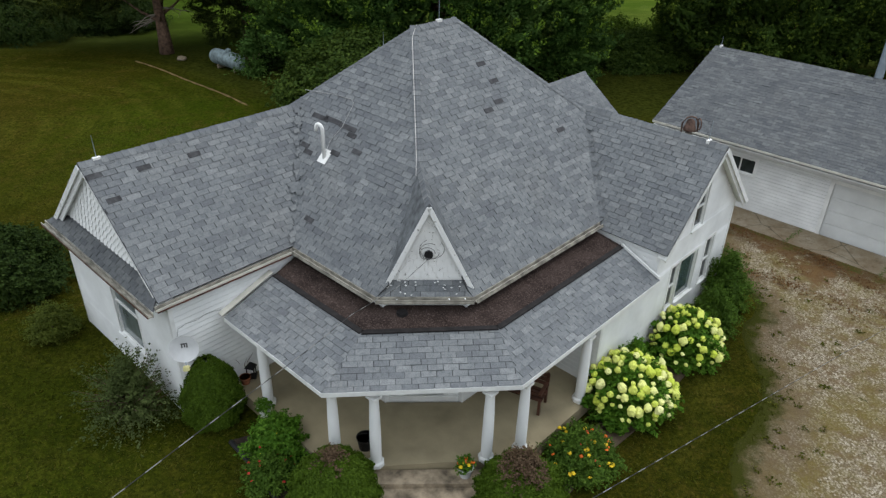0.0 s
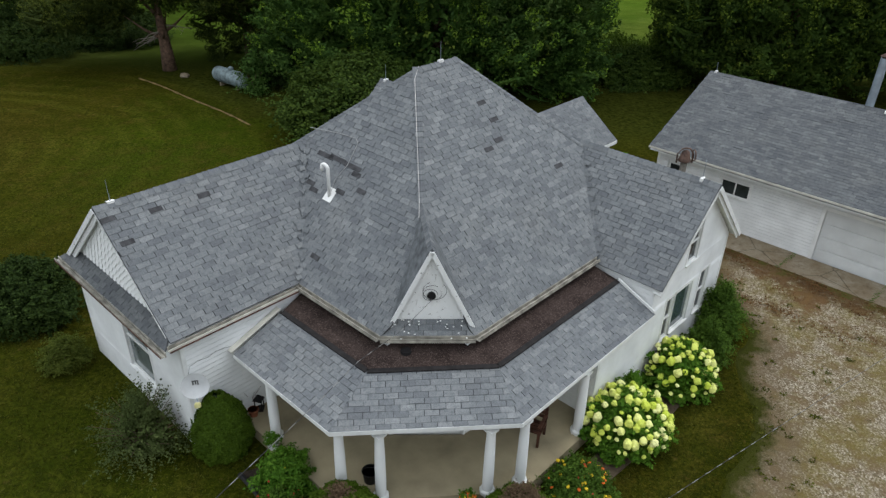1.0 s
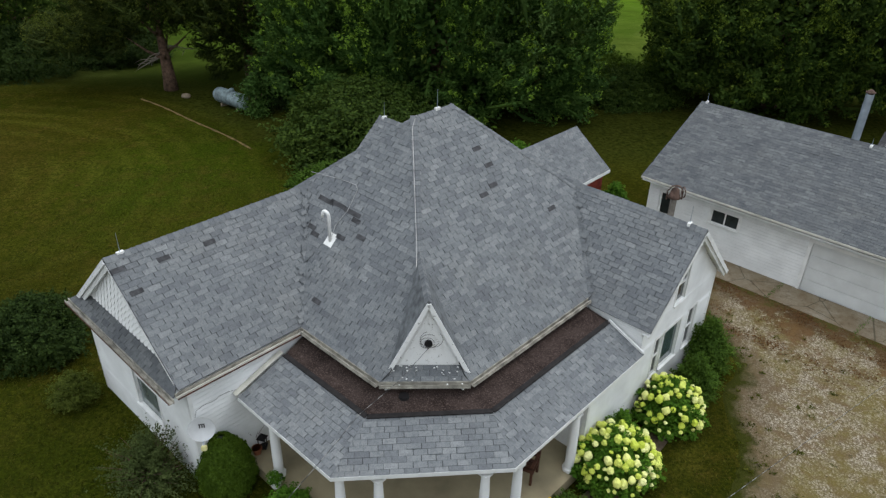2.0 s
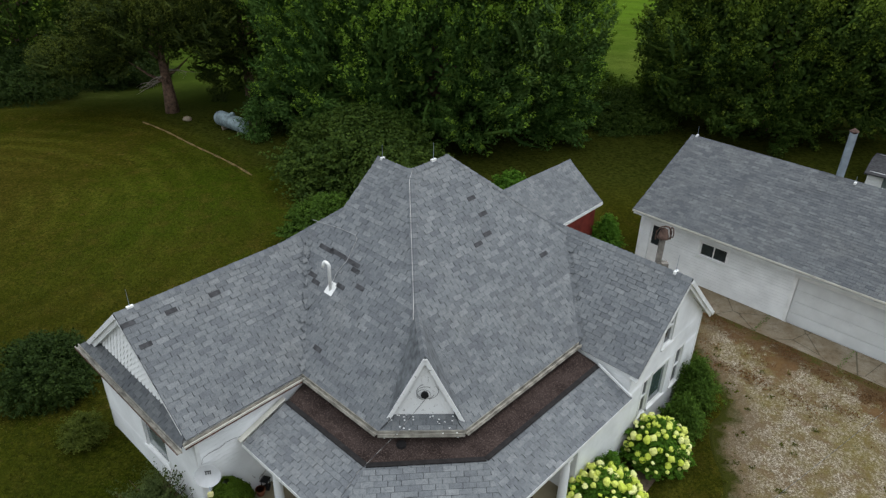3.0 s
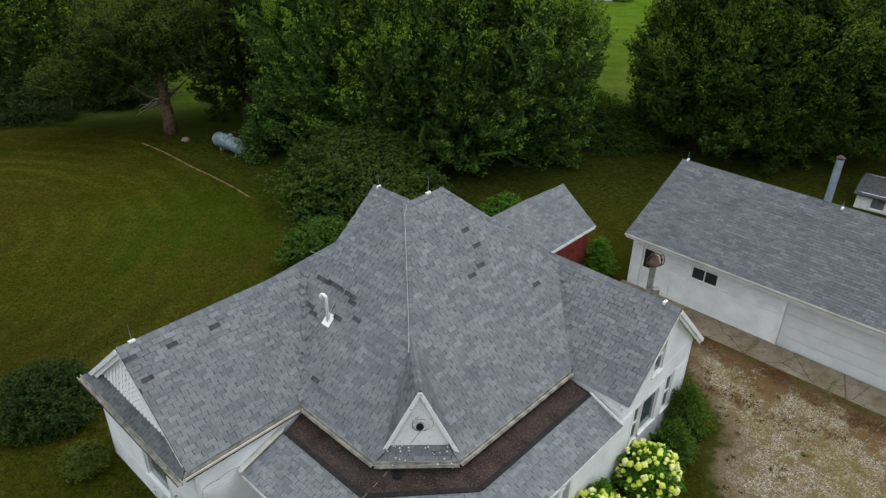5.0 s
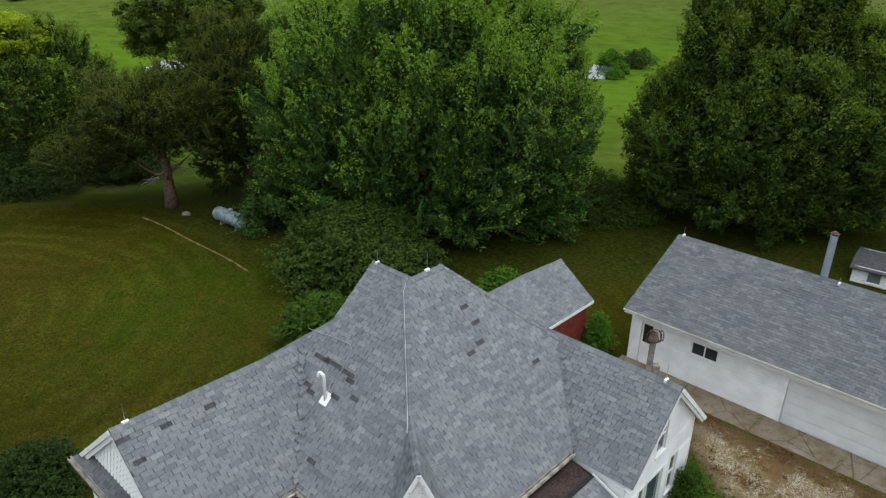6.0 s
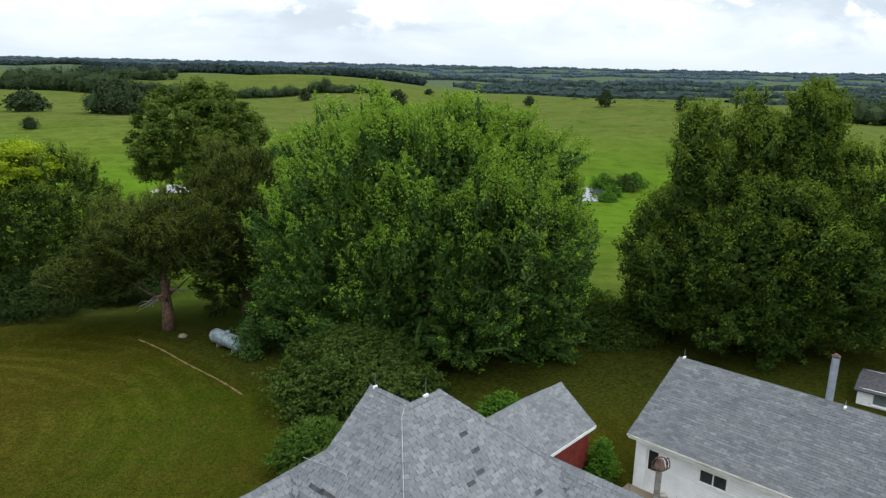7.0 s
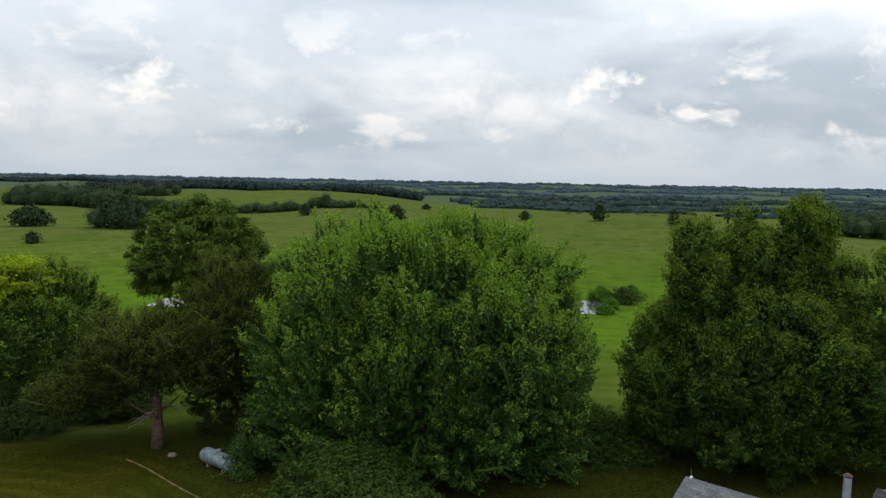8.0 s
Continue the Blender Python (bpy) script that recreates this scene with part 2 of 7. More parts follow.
class Geo:
    """Collects verts and faces of one mesh."""

    def __init__(self):
        self.v, self.f = [], []

    def add(self, verts, faces):
        n = len(self.v)
        self.v.extend(tuple(p) for p in verts)
        self.f.extend(tuple(n + i for i in f) for f in faces)
        return self

    def box(self, x0, x1, y0, y1, z0, z1):
        return self.add([(x, y, z) for z in (z0, z1) for x, y in ((x0, y0), (x1, y0), (x1, y1), (x0, y1))],
                        [(3, 2, 1, 0), (4, 5, 6, 7), (0, 1, 5, 4), (1, 2, 6, 5), (2, 3, 7, 6), (3, 0, 4, 7)])

    def slab(self, poly, down):
        """A polygon (points in order) thickened by the vector down."""
        n, d = len(poly), Vector(down)
        low = [tuple(Vector(p) + d) for p in poly]
        return self.add(list(poly) + low, [tuple(range(n)), tuple(range(2 * n - 1, n - 1, -1))] + [(i, i + n, (i + 1) % n + n, (i + 1) % n) for i in range(n)])

    def beam(self, a, b, w, h, up=(0, 0, 1)):
        """A bar from a to b, w wide and h high."""
        a, b, up = Vector(a), Vector(b), Vector(up)
        d = (b - a).normalized()
        s = d.cross(up).normalized() * (w / 2)
        n = s.cross(d).normalized() * (h / 2)
        vs = [p + i * s + j * n for p in (a, b) for i, j in ((-1, -1), (1, -1), (1, 1), (-1, 1))]
        return self.add(vs, [(0, 1, 2, 3), (7, 6, 5, 4), (0, 4, 5, 1), (1, 5, 6, 2), (2, 6, 7, 3), (3, 7, 4, 0)])

    def tube(self, pts, radii, sides=10, caps=True):
        pts = [Vector(p) for p in pts]
        rings = []
        ref = Vector((0.31, 0.17, 0.93))
        for i, p in enumerate(pts):
            d = (pts[min(i + 1, len(pts) - 1)] - pts[max(i - 1, 0)]).normalized()
            a = d.cross(ref if abs(d.dot(ref)) < 0.95 else Vector((1, 0, 0))).normalized()
            c = d.cross(a)
            r = radii[i] if isinstance(radii, (list, tuple)) else radii
            rings.append([p + r * (a * math.cos(k * 2 * math.pi / sides) + c * math.sin(k * 2 * math.pi / sides)) for k in range(sides)])
        vs = [v for ring in rings for v in ring]
        fs = [(i * sides + k, i * sides + (k + 1) % sides, (i + 1) * sides + (k + 1) % sides, (i + 1) * sides + k) for i in range(len(pts) - 1) for k in range(sides)]
        if caps:
            fs += [tuple(range(sides))[::-1], tuple((len(pts) - 1) * sides + k for k in range(sides))]
        return self.add(vs, fs)

    def mesh(self, name, mat, smooth=False):
        me = bpy.data.meshes.new(name)
        me.from_pydata(self.v, [], self.f)
        me.materials.append(mat)
        if smooth:
            me.polygons.foreach_set("use_smooth", [True] * len(me.polygons))
        me.update()
        return me


def part(name, geo, mat, parent=None, label="", smooth=False, bevel=0.0):
    me = geo if isinstance(geo, bpy.types.Mesh) else geo.mesh(name, mat, smooth)
    if not isinstance(geo, bpy.types.Mesh):
        bm = bmesh.new()
        bm.from_mesh(me)
        bmesh.ops.recalc_face_normals(bm, faces=bm.faces)
        if bevel:
            bmesh.ops.bevel(bm, geom=bm.edges, offset=bevel, segments=2, affect="EDGES", clamp_overlap=True)
        bm.to_mesh(me)
        bm.free()
    ob = new(name, me)
    ob.parent = parent
    if label:
        tagged(ob, label)
    return ob


def empty(name, m, label, category, group="", kind=""):
    e = new(name)
    e.matrix_world = m
    e.empty_display_size = 0.2
    return tagged(e, label, category, group, kind)


# house axes: p runs to the right and forward, q to the right and back
YAW = -43.8
CA, SA = math.cos(radians(43.8)), math.sin(radians(43.8))


# ---- the lie of the land ----
def smooth_steps(v, xs, zs):
    """Cosine-eased interpolation between heights."""
    v = np.asarray(v, float)
    i = np.clip(np.searchsorted(xs, v) - 1, 0, len(xs) - 2)
    xs, zs = np.asarray(xs, float), np.asarray(zs, float)
    f = np.clip((v - xs[i]) / (xs[i + 1] - xs[i]), 0, 1)
    f = f * f * (3 - 2 * f)
    return zs[i] * (1 - f) + zs[i + 1] * f


def ease(v, a, b):
    f = np.clip((np.asarray(v, float) - a) / (b - a), 0, 1)
    return f * f * (3 - 2 * f)


CREST_X, CREST_Z = [0, 48, 107, 146, 241, 420], [0, 2.5, 3.0, -0.5, -7.0, -9.0]


def height(x, y):
    x, y = np.asarray(x, float), np.asarray(y, float)
    side = ease(x, 2, 9)
    yy = y * (1 - side) + (SA * x + CA * y - 1.5) * side
    near = np.interp(yy, [-200, 0, 14, 25, 40, 50, 58], [-4, -0.3, 0, -0.33, -0.62, -1.0, -1.4])
    right = smooth_steps(y, [58, 140, 180, 400, 620, 900, 1500, 2600, 3900, 4900], [-1.4, -8.0, -8.0, -2.2, -15, -17, -16, -6, 11, 13])
    left = smooth_steps(y, [58, 140, 180, 330, 470, 860, 1300, 2300, 3900, 4900], [-1.4, -8.0, -8.0, -5.0, -9.0, 1.5, -4, 2.0, 13, 14])
    side = ease(x / np.maximum(y, 50), -0.12, 0.10)
    far = left * (1 - side) + right * side
    roll = (np.sin(x / 61 + y / 83) + np.sin(x / 37 - y / 110 + 1.3) + 0.7 * np.sin(x / 150 + y / 210 + 4)) * np.interp(y, [60, 200, 500, 4900], [0, 0.35, 1.3, 2.5])
    crest = np.interp(x, CREST_X, CREST_Z) * np.clip(np.minimum((y - 190) / 170, (620 - y) / 200), 0, 1)
    swell = 1.5 * np.sin(y / 31 + x / 85 + 0.8) * np.clip(np.minimum((y - 230) / 120, (900 - y) / 200), 0, 1) * ease(-x, -60, 60)
    return np.where(y < 58, near, far + roll + crest + swell)


def hz(x, y):
    return float(height(x, y))


def H(p, q, z=0.0):
    return Vector((CA * p + SA * q, -SA * p + CA * q, z))

M_POND = plain("still_pond_water", (0.05, 0.06, 0.06), 0.04, vary=0.1, relief=0.02, spec=1.0)
M_TERRA = plain("terracotta", (0.32, 0.12, 0.06), 0.8, vary=0.2)
M_DISH = plain("pale_grey_dish_paint", (0.56, 0.57, 0.58), 0.45, vary=0.06)
M_BROWNWOOD = plain("dark_brown_stained_wood", (0.09, 0.04, 0.025), 0.6, vary=0.25)
M_GREYWOOD = plain("weathered_grey_wood", (0.26, 0.24, 0.21), 0.9, vary=0.3, scale=5, fine=50, relief=0.6)
M_WIRE = plain("grey_cable", (0.10, 0.10, 0.10), 0.5, vary=0.2)
M_WIREPALE = plain("bare_twisted_aluminium_cable", (0.38, 0.38, 0.38), 0.4, 0.5, vary=0.1)
M_DEAD = leaf_mat("dead_brown_needle", (0.05, 0.034, 0.020), (0.10, 0.066, 0.040), (0.17, 0.12, 0.078), 0.1)
M_STRAW = plain("pale_dry_edging", (0.16, 0.112, 0.04), 0.95, vary=0.3, scale=4)
M_SOIL = plain("dark_bed_soil", (0.035, 0.025, 0.018), 0.95, vary=0.3, scale=5, relief=0.8)
M_RUSTY = plain("rusty_iron", (0.15, 0.095, 0.075), 0.8, 0.2, vary=0.35, scale=7, relief=0.6)
M_FLOWER_Y = plain("yellow_petal", (0.75, 0.52, 0.02), 0.6, vary=0.1)
M_FLOWER_O = plain("orange_petal", (0.70, 0.14, 0.015), 0.6, vary=0.12)
M_FLOWER_R = plain("red_petal", (0.45, 0.03, 0.02), 0.6, vary=0.12)


def head_mat():
    m, t, b = material("cream_green_flower_head", 0.7, spec=0.2)
    r = t.nodes.new("ShaderNodeObjectInfo").outputs["Random"]
    g = noise_node(t, coords(t), 26.0, 4, 0.7)
    col = ramp(t, r, (0.0, (0.55, 0.65, 0.07)), (0.45, (0.76, 0.80, 0.20)), (1.0, (0.88, 0.88, 0.40)))
    col = mix_rgb(t, ramp(t, g, (0.32, 0.4), (0.5, 0.0)), col, (0.26, 0.34, 0.04))
    t.links.new(col, b.inputs["Base Color"])
    bump(t, b, g, 0.8, 0.03)
    return m


M_HEAD = head_mat()

# farthest woods: the blue of aerial haze is put into the leaf colour
M_HAZELEAF = leaf_mat("hazed_wood_leaf", (0.044, 0.068, 0.084), (0.050, 0.076, 0.092), (0.060, 0.086, 0.100), 0.0)
M_BLACKTAR = plain("black_roof_tar", (0.018, 0.016, 0.016), 0.8, vary=0.3, scale=6, relief=0.6)
M_LNB = plain("pale_yellow_plastic", (0.55, 0.52, 0.25), 0.5, vary=0.08)
M_GDOOR = plain("white_garage_door_paint", (0.66, 0.68, 0.68), 0.5, vary=0.05, scale=1.5)
M_BEDSOIL = plain("brown_bare_soil", (0.115, 0.085, 0.055), 0.95, vary=0.3, scale=3, relief=0.8, depth=0.01)


def cable_mat():
    """A black conductor twisted with a bare bright one."""
    m, t, b = material("twisted_cable", 0.5)
    w = node(t, "ShaderNodeTexWave", Scale=1.3, Distortion=1.5)
    w.bands_direction = "DIAGONAL"
    t.links.new(coords(t), w.inputs["Vector"])
    t.links.new(mix_rgb(t, ramp(t, w.outputs["Fac"], (0.55, 0.0), (0.65, 1.0)), (0.014, 0.014, 0.014), (0.19, 0.19, 0.18)), b.inputs["Base Color"])
    return m


M_CABLE = cable_mat()

M_GRASS = leaf_mat("mown_grass_blade", (0.034, 0.042, 0.004), (0.062, 0.072, 0.007), (0.120, 0.110, 0.020), 0.2)

# woods at middle distance, with a little haze blue in the colour
M_MIDLEAF = leaf_mat("faintly_hazed_wood_leaf", (0.018, 0.031, 0.030), (0.024, 0.040, 0.037), (0.034, 0.052, 0.046), 0.0)
M_YELLOWLEAF = leaf_mat("yellow_green_leaf", (0.085, 0.130, 0.006), (0.19, 0.265, 0.010), (0.33, 0.41, 0.02), 0.25)
M_DARKBUSH = leaf_mat("very_dark_green_leaf", (0.012, 0.024, 0.006), (0.024, 0.044, 0.009), (0.050, 0.080, 0.016), 0.15)

M_DEADWOOD = plain("bleached_dead_wood", (0.27, 0.235, 0.195), 0.9, vary=0.2, scale=6)

# ---- ground ----


def ground_mat():
    m, t, b = material("mown_lawn_and_meadow", 0.95, spec=0.0)
    c = coords(t)
    sep = t.nodes.new("ShaderNodeSeparateXYZ")
    t.links.new(c, sep.inputs[0])
    broad, mid, fine = noise_node(t, c, 0.13, 5, 0.6), noise_node(t, c, 0.9, 6, 0.7), noise_node(t, c, 11.0, 6, 0.8)
    lawn = mix_rgb(t, ramp(t, broad, (0.35, 0.0), (0.65, 1.0)), (0.031, 0.037, 0.003), (0.057, 0.055, 0.006))

    def far_from(x, y):
        dx, dy = math_node(t, "ADD", sep.outputs["X"], -x), math_node(t, "ADD", sep.outputs["Y"], -y)
        return math_node(t, "SQRT", math_node(t, "ADD", math_node(t, "MULTIPLY", dx, dx), math_node(t, "MULTIPLY", dy, dy)))

    # a greener patch behind the house, a dry one further out on the lawn
    wander = math_node(t, "MULTIPLY", math_node(t, "SUBTRACT", noise_node(t, c, 0.22, 4, 0.6), 0.5), 14.0)
    lush_at = math_node(t, "MULTIPLY", math_node(t, "ADD", far_from(-13.5, 33.0), wander), 0.05)
    lawn = mix_rgb(t, ramp(t, lush_at, (0.10, 0.75), (0.50, 0.0)), lawn, (0.050, 0.082, 0.005))
    dry_at = math_node(t, "MULTIPLY", math_node(t, "ADD", far_from(-27.0, 31.0), wander), 0.05)
    lawn = mix_rgb(t, ramp(t, dry_at, (0.15, 0.70), (0.60, 0.0)), lawn, (0.066, 0.050, 0.009))
    lawn = mix_rgb(t, ramp(t, mid, (0.48, 0.0), (0.68, 0.6)), lawn, (0.085, 0.064, 0.012))
    front_at = math_node(t, "MULTIPLY", math_node(t, "ADD", far_from(-8.5, 12.5), math_node(t, "MULTIPLY", wander, 0.4)), 0.1)
    lawn = mix_rgb(t, ramp(t, front_at, (0.15, 0.45), (0.75, 0.0)), lawn, (0.054, 0.086, 0.006))
    # rounds of the mower, curving past the trees
    rings = math_node(t, "ADD", math_node(t, "MULTIPLY", far_from(-26.0, 29.8), 3.9), math_node(t, "MULTIPLY", noise_node(t, c, 0.4, 4, 0.7), 7.0))
    mow = math_node(t, "ADD", math_node(t, "MULTIPLY", math_node(t, "SINE", rings), 0.5), 0.5)
    mow = math_node(t, "MULTIPLY", mow, ramp(t, noise_node(t, c, 0.16, 3, 0.5), (0.36, 0.1), (0.58, 1.0)))
    lawn = mix_rgb(t, ramp(t, mow, (0.25, 0.0), (1.0, 0.26)), lawn, (0.130, 0.138, 0.018))
    bare = noise_node(t, c, 1.9, 6, 0.72)
    lawn = mix_rgb(t, ramp(t, bare, (0.62, 0.0), (0.72, 0.7)), lawn, (0.150, 0.094, 0.034))
    tuft = noise_node(t, c, 4.2, 5, 0.75)
    lawn = mix_rgb(t, ramp(t, tuft, (0.36, 0.65), (0.54, 0.0)), lawn, (0.020, 0.027, 0.003))
    lawn = mix_rgb(t, ramp(t, fine, (0.36, 0.85), (0.56, 0.0)), lawn, (0.012, 0.017, 0.003))
    lawn = mix_rgb(t, ramp(t, fine, (0.56, 0.0), (0.74, 0.6)), lawn, (0.140, 0.110, 0.022))
    # past the edging, tree shade over grass and litter is painted in as darker turf
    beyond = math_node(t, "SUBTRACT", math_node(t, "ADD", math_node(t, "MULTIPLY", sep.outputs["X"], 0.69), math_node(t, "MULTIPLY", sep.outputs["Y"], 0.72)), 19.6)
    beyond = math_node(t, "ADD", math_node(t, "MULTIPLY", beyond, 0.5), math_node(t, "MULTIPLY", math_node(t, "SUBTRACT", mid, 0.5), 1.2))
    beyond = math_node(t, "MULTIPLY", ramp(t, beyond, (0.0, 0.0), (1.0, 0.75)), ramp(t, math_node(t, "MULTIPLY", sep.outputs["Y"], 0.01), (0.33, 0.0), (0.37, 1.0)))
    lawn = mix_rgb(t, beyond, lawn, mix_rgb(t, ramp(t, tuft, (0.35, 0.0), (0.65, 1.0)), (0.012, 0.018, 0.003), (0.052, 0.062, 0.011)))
    far1, far2 = noise_node(t, c, 0.011, 5, 0.6), noise_node(t, c, 0.05, 6, 0.7)
    field = mix_rgb(t, ramp(t, far1, (0.38, 0.0), (0.62, 1.0)), (0.062, 0.108, 0.011), (0.116, 0.126, 0.026))
    field = mix_rgb(t, ramp(t, far2, (0.40, 0.75), (0.62, 0.0)), field, (0.058, 0.100, 0.010))
    field = mix_rgb(t, ramp(t, noise_node(t, c, 0.35, 8, 0.8), (0.44, 0.6), (0.60, 0.0)), field, (0.032, 0.060, 0.007))
    stretch = t.nodes.new("ShaderNodeMapping")
    stretch.inputs["Scale"].default_value = (0.008, 0.022, 0.0)
    t.links.new(c, stretch.inputs["Vector"])
    band = noise_node(t, stretch.outputs[0], 1.0, 6, 0.62, 0.6)
    field = mix_rgb(t, ramp(t, band, (0.40, 0.5), (0.50, 0.0)), field, (0.050, 0.066, 0.014))
    field = mix_rgb(t, ramp(t, band, (0.53, 0.0), (0.68, 0.4)), field, (0.130, 0.122, 0.038))
    away = ramp(t, math_node(t, "MULTIPLY", sep.outputs["Y"], 0.001), (0.15, 0.0), (0.30, 0.85))
    field = mix_rgb(t, math_node(t, "MULTIPLY", away, ramp(t, far2, (0.35, 0.3), (0.65, 1.0))), field, (0.098, 0.118, 0.030))
    # far ground goes wood-green, with distance haze mixed into the colour
    hazy_woods = ramp(t, math_node(t, "MULTIPLY", sep.outputs["Y"], 0.0002), (0.17, 0.0), (0.26, 0.85))
    field = mix_rgb(t, math_node(t, "MULTIPLY", hazy_woods, ramp(t, far1, (0.35, 1.0), (0.65, 0.75))), field, (0.064, 0.094, 0.068))
    lush = ramp(t, math_node(t, "MULTIPLY", sep.outputs["Y"], 0.001), (0.066, 0.0), (0.10, 0.7), (0.16, 0.7), (0.28, 0.0))
    field = mix_rgb(t, math_node(t, "MULTIPLY", lush, ramp(t, far2, (0.3, 0.4), (0.6, 1.0))), field, (0.082, 0.164, 0.009))
    # near pasture edge: rank growth, darkened in colour for the shade of the trees
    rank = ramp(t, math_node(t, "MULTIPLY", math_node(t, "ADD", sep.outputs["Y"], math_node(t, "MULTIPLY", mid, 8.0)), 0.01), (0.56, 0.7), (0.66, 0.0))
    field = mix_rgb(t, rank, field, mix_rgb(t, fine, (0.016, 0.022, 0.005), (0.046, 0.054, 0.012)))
    herb = noise_node(t, c, 0.16, 9, 0.82)
    field = mix_rgb(t, ramp(t, herb, (0.36, 0.7), (0.50, 0.0)), field, (0.034, 0.052, 0.007))
    field = mix_rgb(t, ramp(t, herb, (0.56, 0.0), (0.72, 0.45)), field, (0.130, 0.152, 0.038))
    edge = math_node(t, "ADD", sep.outputs["Y"], math_node(t, "MULTIPLY", mid, 6.0))
    mask = ramp(t, math_node(t, "MULTIPLY", math_node(t, "SUBTRACT", edge, 50.0), 0.2), (0.0, 0.0), (1.0, 1.0))
    field = mix_rgb(t, 1.0, field, (0.96, 0.95, 1.0), "MULTIPLY")
    lawn = mix_rgb(t, 1.0, lawn, (0.90, 0.87, 0.90), "MULTIPLY")
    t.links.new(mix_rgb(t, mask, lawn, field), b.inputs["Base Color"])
    bump(t, b, fine, 0.8, 0.05)
    return m


M_LAWN = ground_mat()


def build_ground():
    ys = np.concatenate([np.arange(-120, 0, 8), np.arange(0, 60, 1.0), np.geomspace(60, 4900, 150)])
    g = Geo()
    n = 110
    for y in ys:
        half = 90 + abs(y) * 1.3
        for s in np.linspace(-1, 1, n):
            x = half * math.copysign(abs(s) ** 1.3, s)
            g.v.append((x, y, hz(x, y)))
    for i in range(len(ys) - 1):
        for j in range(n - 1):
            g.f.append((i * n + j, i * n + j + 1, (i + 1) * n + j + 1, (i + 1) * n + j))
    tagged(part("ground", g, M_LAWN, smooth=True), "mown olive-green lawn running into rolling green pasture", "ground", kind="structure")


build_ground()


def gravel_mat():
    m, t, b = material("pale_gravel_drive", 0.95, spec=0.05)
    c = coords(t)
    patch, mid, fine = noise_node(t, c, 0.42, 6, 0.65), noise_node(t, c, 1.7, 6, 0.75), noise_node(t, c, 30.0, 3, 0.8)
    cell = node(t, "ShaderNodeTexVoronoi", Scale=24.0)
    t.links.new(c, cell.inputs["Vector"])
    grey = node(t, "ShaderNodeRGBToBW")
    t.links.new(cell.outputs["Color"], grey.inputs[0])
    stone = ramp(t, grey.outputs[0], (0.15, (0.115, 0.092, 0.060)), (0.42, (0.205, 0.180, 0.140)), (0.62, (0.285, 0.260, 0.214)), (0.85, (0.430, 0.405, 0.355)))
    stone = mix_rgb(t, ramp(t, cell.outputs["Distance"], (0.45, 0.0), (0.85, 0.75)), stone, (0.085, 0.068, 0.044))
    dirt = mix_rgb(t, fine, (0.062, 0.040, 0.020), (0.170, 0.122, 0.070))
    moss = mix_rgb(t, fine, (0.055, 0.048, 0.008), (0.200, 0.170, 0.046))
    col = mix_rgb(t, ramp(t, mid, (0.49, 0.0), (0.57, 0.75)), stone, dirt)
    green = math_node(t, "ADD", math_node(t, "MULTIPLY", patch, 0.6), math_node(t, "MULTIPLY", noise_node(t, c, 3.2, 6, 0.8), 0.45))
    col = mix_rgb(t, ramp(t, green, (0.47, 0.0), (0.62, 0.68)), col, moss)
    weed = noise_node(t, c, 5.0, 5, 0.75)
    col = mix_rgb(t, ramp(t, weed, (0.62, 0.0), (0.67, 0.9)), col, (0.034, 0.042, 0.008))
    speck = noise_node(t, c, 14.0, 4, 0.8)
    col = mix_rgb(t, ramp(t, speck, (0.60, 0.0), (0.67, 0.75)), col, (0.070, 0.052, 0.028))
    col = mix_rgb(t, 1.0, col, (1.02, 0.96, 0.87), "MULTIPLY")
    # bare soil, then lawn, take over towards the grass bank
    at = t.nodes.new("ShaderNodeAttribute")
    at.attribute_name = "bank"
    ragged = math_node(t, "ADD", at.outputs["Fac"], math_node(t, "MULTIPLY", noise_node(t, c, 1.6, 6, 0.7), 1.6))
    soil = mix_rgb(t, fine, (0.055, 0.038, 0.020), (0.17, 0.125, 0.075))
    col = mix_rgb(t, ramp(t, math_node(t, "SUBTRACT", 2.6, ragged), (0.0, 0.0), (0.8, 0.7)), col, soil)
    turf = mix_rgb(t, fine, (0.013, 0.017, 0.003), (0.052, 0.055, 0.008))
    col = mix_rgb(t, ramp(t, math_node(t, "SUBTRACT", 1.6, ragged), (0.0, 0.0), (0.45, 1.0)), col, turf)
    # fallen leaves and soil gather in a strip along the concrete
    sep = t.nodes.new("ShaderNodeSeparateXYZ")
    t.links.new(c, sep.inputs[0])
    q = math_node(t, "ADD", math_node(t, "MULTIPLY", sep.outputs["X"], SA), math_node(t, "MULTIPLY", sep.outputs["Y"], CA))
    near = math_node(t, "MULTIPLY", math_node(t, "SUBTRACT", q, 22.3), 0.33)
    thick = math_node(t, "ADD", near, math_node(t, "MULTIPLY", math_node(t, "SUBTRACT", noise_node(t, c, 0.75, 7, 0.68), 0.5), 4.6))
    col = mix_rgb(t, ramp(t, thick, (0.42, 0.0), (0.66, 0.85)), col, mix_rgb(t, mid, (0.034, 0.018, 0.007), (0.175, 0.100, 0.045)))
    rim = math_node(t, "ADD", math_node(t, "SUBTRACT", q, 24.55), math_node(t, "MULTIPLY", math_node(t, "SUBTRACT", mid, 0.5), 3.0))
    col = mix_rgb(t, ramp(t, rim, (0.0, 0.0), (0.5, 0.7)), col, mix_rgb(t, fine, (0.030, 0.036, 0.006), (0.085, 0.098, 0.016)))
    t.links.new(col, b.inputs["Base Color"])
    bump(t, b, fine, 0.9, 0.02)
    return m


M_GRAVEL = gravel_mat()


